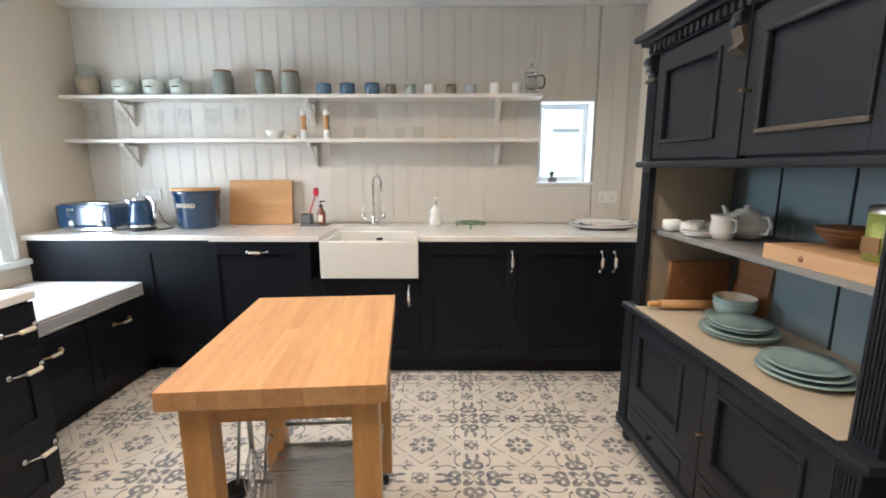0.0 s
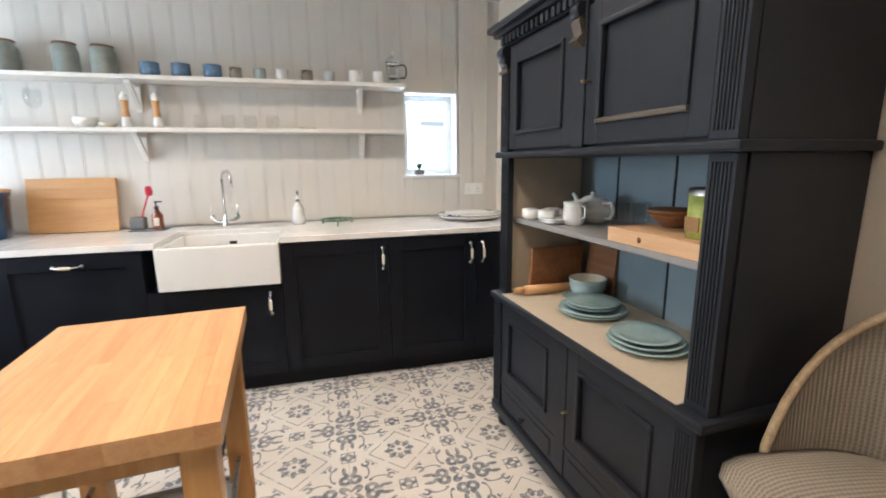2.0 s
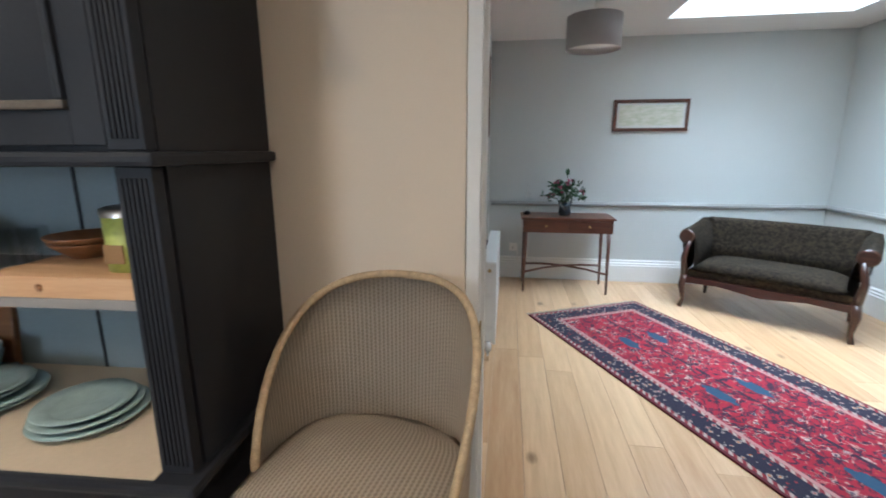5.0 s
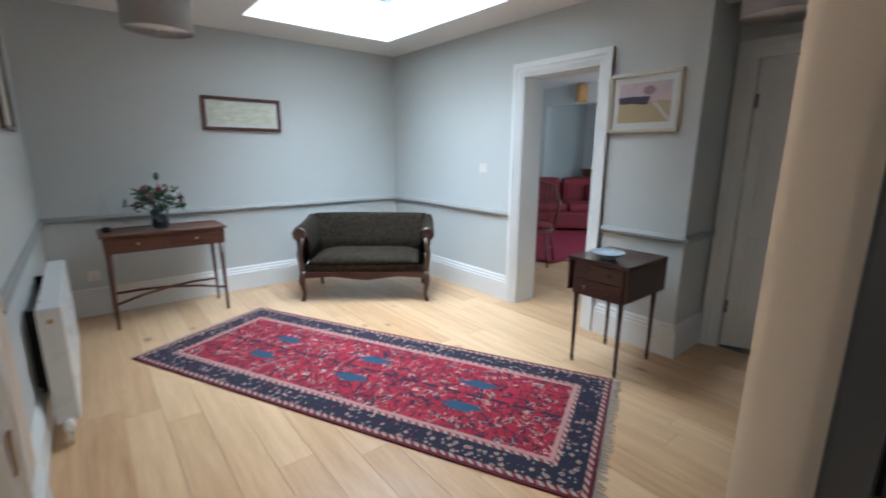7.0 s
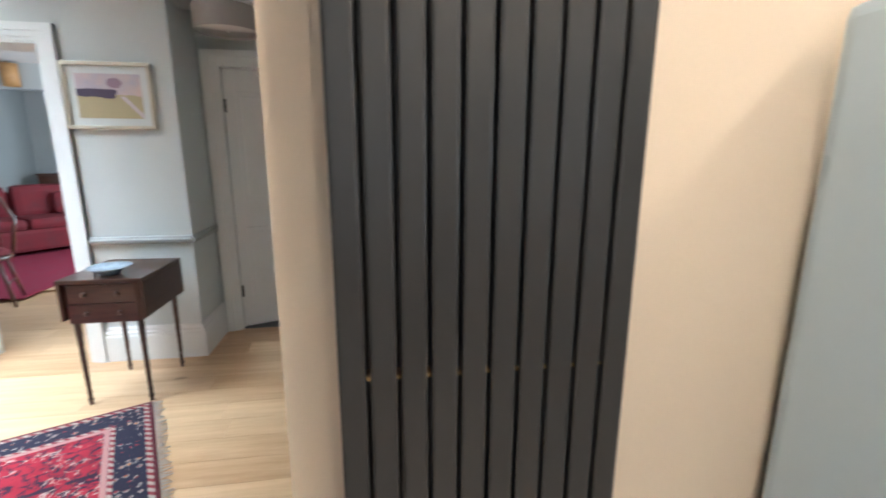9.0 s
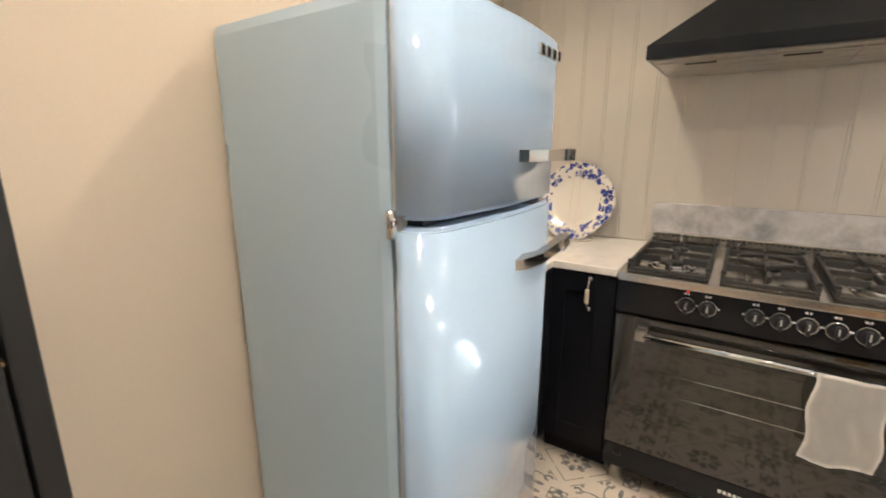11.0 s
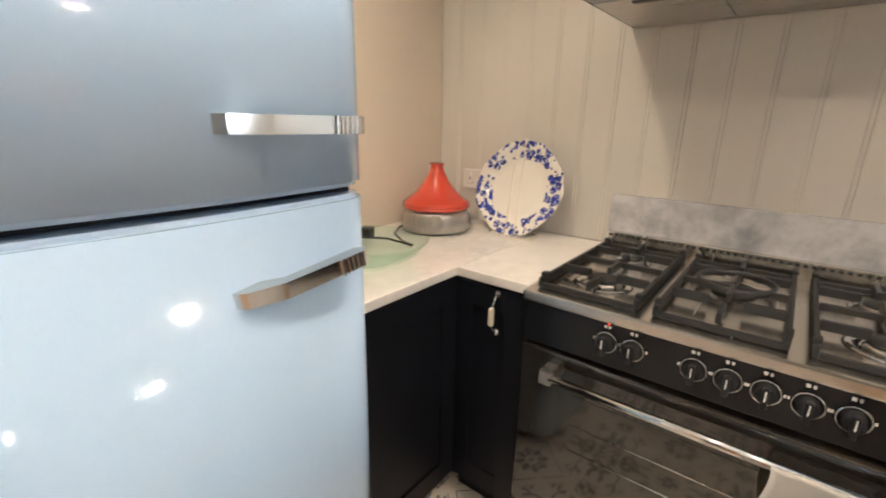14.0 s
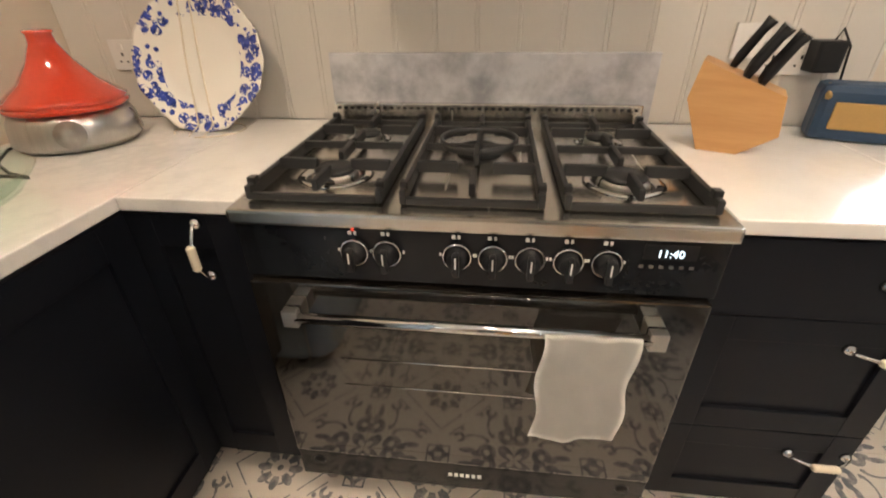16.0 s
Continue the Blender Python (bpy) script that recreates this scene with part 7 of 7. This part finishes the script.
hr = thing("hall_radiator", pose(3.12, HN + 0.015, 0), "white double panel radiator with a valve", "radiator")
for y in (-0.145, -0.075):
    part("panel", box(0, 1.15, y, y + 0.022, 0.10, 0.66, 0.008), WHITEM, hr)
part("top_grille", box(0.002, 1.148, -0.143, -0.055, 0.655, 0.668, 0.004), WHITEM, hr)
part("end_panel", box(-0.004, 0.004, -0.143, -0.055, 0.12, 0.66, 0.002), WHITEM, hr)
part("end_panel", box(1.146, 1.154, -0.143, -0.055, 0.12, 0.66, 0.002), WHITEM, hr)
part("bleed_plug", tube([(-0.012, -0.10, 0.61), (0.01, -0.10, 0.61)], 0.012, 12), BRASS, hr)
part("valve", lathe([(0, 0), (0.02, 0), (0.024, 0.03), (0.018, 0.06), (0, 0.062)], 16, at=(-0.03, -0.10, 0.07)), CERAM, hr, "white valve cap")
part("pipe", tube([(-0.03, -0.10, -0.02), (-0.03, -0.10, 0.075)], 0.008), CHROME, hr)
for x in (0.2, 0.95):
    part("bracket", box(x - 0.015, x + 0.015, -0.06, 0.0, 0.2, 0.62), BLKP, hr)

# pictures


def picture(m, w, h, border, frame_mat, art, label, mount=0.0):
    ob = thing("framed_picture", m, label, "picture")
    for q in ((-w / 2, w / 2, -h / 2, -h / 2 + border), (-w / 2, w / 2, h / 2 - border, h / 2), (-w / 2, -w / 2 + border, -h / 2 + border, h / 2 - border), (w / 2 - border, w / 2, -h / 2 + border, h / 2 - border)):
        part("frame", box(q[0], q[1], -0.028, 0, q[2], q[3], 0.004), frame_mat, ob)
    a, b = w / 2 - border + 0.002, h / 2 - border + 0.002
    if mount:
        part("mount", box(-a, a, -0.012, -0.004, -b, b), PAPER, ob)
        a, b = a - mount, b - mount
    part("print", box(-a, a, -0.014, -0.005, -b, b), art, ob)
    return ob


picture(pose(HE, -1.27, 1.70, 0, 0, -90), 0.70, 0.30, 0.030, MAHOGX, MAPP, "long red-brown framed map with a pale print", 0.025)
picture(pose(2.10, HS, 1.695, 0, 0, 180), 0.485, 0.385, 0.022, GOLDF, LAND, "pale gilt-framed landscape print with a misty tree", 0.045)
picture(pose(4.10, HN + 0.015, 1.80), 0.52, 0.66, 0.025, MAHOGX, MAPP, "brown framed picture above the low radiator", 0.04)
picture(pose(6.55, -5.0, 1.55, 0, 0, -90), 0.36, 0.46, 0.03, GOLDF, YELP, "small gilt-framed green and yellow painting")
picture(pose(5.7, -9.0, 1.62, 0, 0, 180), 0.62, 0.55, 0.03, GOLDF, YELP, "pale framed picture with a yellow motif", 0.08)

# pendant lamps
for x, y, z, r, lab in ((3.90, -0.48, 2.07, 0.19, "grey drum pendant lampshade, unlit"), (1.45, -3.16, 2.12, 0.20, "pale grey drum pendant lampshade in the lobby")):
    pl = thing("pendant_lamp", pose(x, y, z), lab, "ceiling lamp", "drum pendants")
    part("shade", lathe([(r, 0), (r, 0.22), (r - 0.004, 0.22), (r - 0.004, 0)], 40), LINEN, pl)
    part("diffuser", lathe([(0, 0.012), (r - 0.004, 0.012), (r - 0.004, 0.016), (0, 0.016)], 36), CERAM, pl)
    part("cord", tube([(0, 0, 0.0), (0, 0, HH - z)], 0.003, 6), CERAM, pl)
    part("ceiling_rose", lathe([(0, HH - z - 0.03), (0.03, HH - z - 0.02), (0.045, HH - z), (0, HH - z)], 18), CERAM, pl)

# ---- sitting room seen through the door ----
solid("red_carpet", box(-1.1, 1.1, -1.5, 1.5, 0, 0.012, 0.003), REDC, "crimson wool carpet in the sitting room", "carpet", m=pose(5.0, -6.0, 0.0))
rs = thing("red_sofa", pose(5.45, -6.80, 0, 0, 0, -130), "plump red velvet sofa with loose cushions", "sofa")
part("base", box(-0.95, 0.95, -0.42, 0.42, 0.06, 0.36, 0.05), REDV, rs)
for x in (-0.45, 0.45):
    part("seat_cushion", box(x - 0.44, x + 0.44, -0.44, 0.22, 0.35, 0.50, 0.06), REDV, rs)
    part("back_cushion", box(x - 0.43, x + 0.43, 0.12, 0.36, 0.46, 0.92, 0.09), REDV, rs)
part("back", box(-0.98, 0.98, 0.26, 0.46, 0.06, 0.82, 0.07), REDV, rs)
for s in (-1, 1):
    part("arm", box(s * 0.98 - 0.11, s * 0.98 + 0.11, -0.42, 0.42, 0.06, 0.64, 0.08), REDV, rs)
    part("scatter_cushion", box(s * 0.62 - 0.2, s * 0.62 + 0.2, -0.06, 0.10, 0.50, 0.82, 0.07), REDV, rs)
rc = thing("hoop_back_chair", pose(4.05, -4.35, 0, 0, 0, 205), "dark wooden hoop-backed chair with a red seat pad", "chair")
part("seat", lathe([(0, 0.42), (0.20, 0.42), (0.22, 0.435), (0.21, 0.455), (0, 0.45)], 28), MAHOGX, rc)
part("seat_pad", lathe([(0, 0.455), (0.19, 0.455), (0.20, 0.48), (0.17, 0.51), (0, 0.52)], 28), REDV, rc, "red seat pad")
part("hoop", tube([(-0.19, 0.12, 0.45), (-0.23, 0.20, 0.75), (-0.15, 0.24, 0.95), (0, 0.25, 1.0), (0.15, 0.24, 0.95), (0.23, 0.20, 0.75), (0.19, 0.12, 0.45)], 0.016, 10), MAHOGX, rc)
for k in range(5):
    x = -0.12 + k * 0.06
    part("spindle", tube([(x * 0.9, 0.15, 0.45), (x, 0.235, 0.96)], 0.007, 8), MAHOGX, rc)
for sx in (-1, 1):
    for sy in (-1, 1):
        part("leg", tube([(sx * 0.13, sy * 0.12, 0.43), (sx * 0.20, sy * 0.19, 0)], 0.014, 8), MAHOGX, rc)
    part("stretcher", tube([(sx * 0.165, -0.155, 0.2), (sx * 0.165, 0.155, 0.2)], 0.009, 8), MAHOGX, rc)
ab = thing("side_cabinet", pose(5.6, -8.6, 0), "dark wooden cabinet in the alcove", "cabinet")
part("case", box(-0.5, 0.5, -0.2, 0.3, 0.05, 1.0, 0.01), MAHOGX, ab)
part("top", box(-0.53, 0.53, -0.23, 0.3, 1.0, 1.03, 0.005), MAHOGX, ab)
ll = thing("wall_light", pose(5.5, -7.35, 2.42), "amber fabric wall light under the arch", "wall light")
part("shade", lathe([(0.10, -0.15), (0.10, 0.15), (0.096, 0.15), (0.096, -0.15)], 24, at=(0, 0.11, 0)), BOARDW, ll)
part("arm", tube([(0, 0, 0), (0, 0.11, 0)], 0.01), BRASS, ll)
run_along("picture_rail", [(-0.004, 1.95), (0.03, 1.95), (0.04, 1.98), (-0.004, 1.99)], 6.55, -7.35, 6.55, -3.22, RAILP, "grey picture rail")

# ---- wall boards, floor tiles and planks ----
BW = 0.115


def board_mesh(w, z0, z1):
    """A tongue-and-groove board with a bead on one edge, facing local -y, its back at y 0."""
    prof = [(0.0, 0.0), (0.0, -0.0095), (0.002, -0.012), (w - 0.014, -0.012), (w - 0.013, -0.0098), (w - 0.0115, -0.0098), (w - 0.010, -0.012), (w - 0.002, -0.012), (w, -0.0095), (w, 0.0)]
    bm = prism(prof, z1 - z0, "xy", z0)
    return mesh_of("board", bm, BOARD)


def boards(parent, meshes, place):
    for i, me in enumerate(meshes):
        ob = new("board", me)
        ob.parent = parent
        ob.matrix_basis = place(i)


full, lowb, highb = board_mesh(BW, 0.93, H - 0.002), board_mesh(BW, 0.93, WN[2] - 0.018), board_mesh(BW, WN[3] + 0.001, H - 0.002)
x = WX + 0.001
while x + BW <= EX:
    if x + BW <= WN[0] - 0.001 or x >= WN[1]:
        boards(wall_n, [full], lambda i, x=x: pose(x, NY + 0.012, 0))
    elif x < WN[0] - 0.004 or x + BW > WN[1] + 0.004:
        a, b = (x, WN[0] - 0.001) if x < WN[0] else (WN[1] + 0.001, x + BW)
        if b - a > 0.02:
            boards(wall_n, [board_mesh(b - a, 0.93, H - 0.002)], lambda i, a=a: pose(a, NY + 0.012, 0))
        c, d2 = (WN[0] - 0.001, x + BW) if x < WN[0] else (x, WN[1] + 0.001)
        for z0, z1 in ((0.93, WN[2] - 0.018), (WN[3] + 0.001, H - 0.002)):
            if d2 - c > 0.02:
                boards(wall_n, [board_mesh(d2 - c, z0, z1)], lambda i, c=c: pose(c, NY + 0.012, 0))
    else:
        boards(wall_n, [lowb, highb], lambda i, x=x: pose(x, NY + 0.012, 0))
    x += BW
cook = board_mesh(BW, 0.905, H - 0.002)
for k in range(20):
    boards(wall_c, [cook], lambda i, k=k: pose(CX - 0.012, SY + 0.002 + k * BW, 0, 0, 0, 90))

tile_me = mesh_of("tile", box(-TILE / 2 + 0.0012, TILE / 2 - 0.0012, -TILE / 2 + 0.0012, TILE / 2 - 0.0012, -0.010, 0.0, 0.0008), TILES)
for i in range(-5, 4):
    for j in range(-2, 8):
        cx, cy = TX + i * TILE, TY + (j - 4) * TILE
        if -2.4 < cx < 1.6 and -1.05 < cy < 3.0 and not (cx > 0.72 and cy < 0.2):
            ob = new("floor_tile", tile_me)
            ob.parent = floor_k
            ob.matrix_basis = pose(cx, cy, random.uniform(-0.0004, 0.0))

random.seed(31)
PW = 0.165
plank_meshes = {}
y = -4.3
while y < 0.30:
    x = 0.62 + random.uniform(-1.2, 0.0)
    while x < 5.15:
        L = random.choice((1.2, 1.5, 1.8))
        a, b = max(x, 0.62), min(x + L, 5.15)
        if y > -0.92:
            a = max(a, 0.90)
        if y + PW < -3.5:
            a = max(a, 2.2)
        if b - a > 0.05:
            key = (round(b - a, 3))
            if key not in plank_meshes:
                plank_meshes[key] = mesh_of("plank", box(0.0006, key - 0.0006, 0.0006, PW - 0.0006, -0.020, -0.002, 0.0012), OAK)
            ob = new("floor_plank", plank_meshes[key])
            ob.parent = floor_h
            ob.matrix_basis = pose(a, y, 0)
        x += L
    y += PW
solid("threshold_strip", box(0.885, 0.91, -0.67, 0.80, -0.012, 0.002, 0.001), OAK, "oak threshold between tiles and planks", "threshold", "structure")
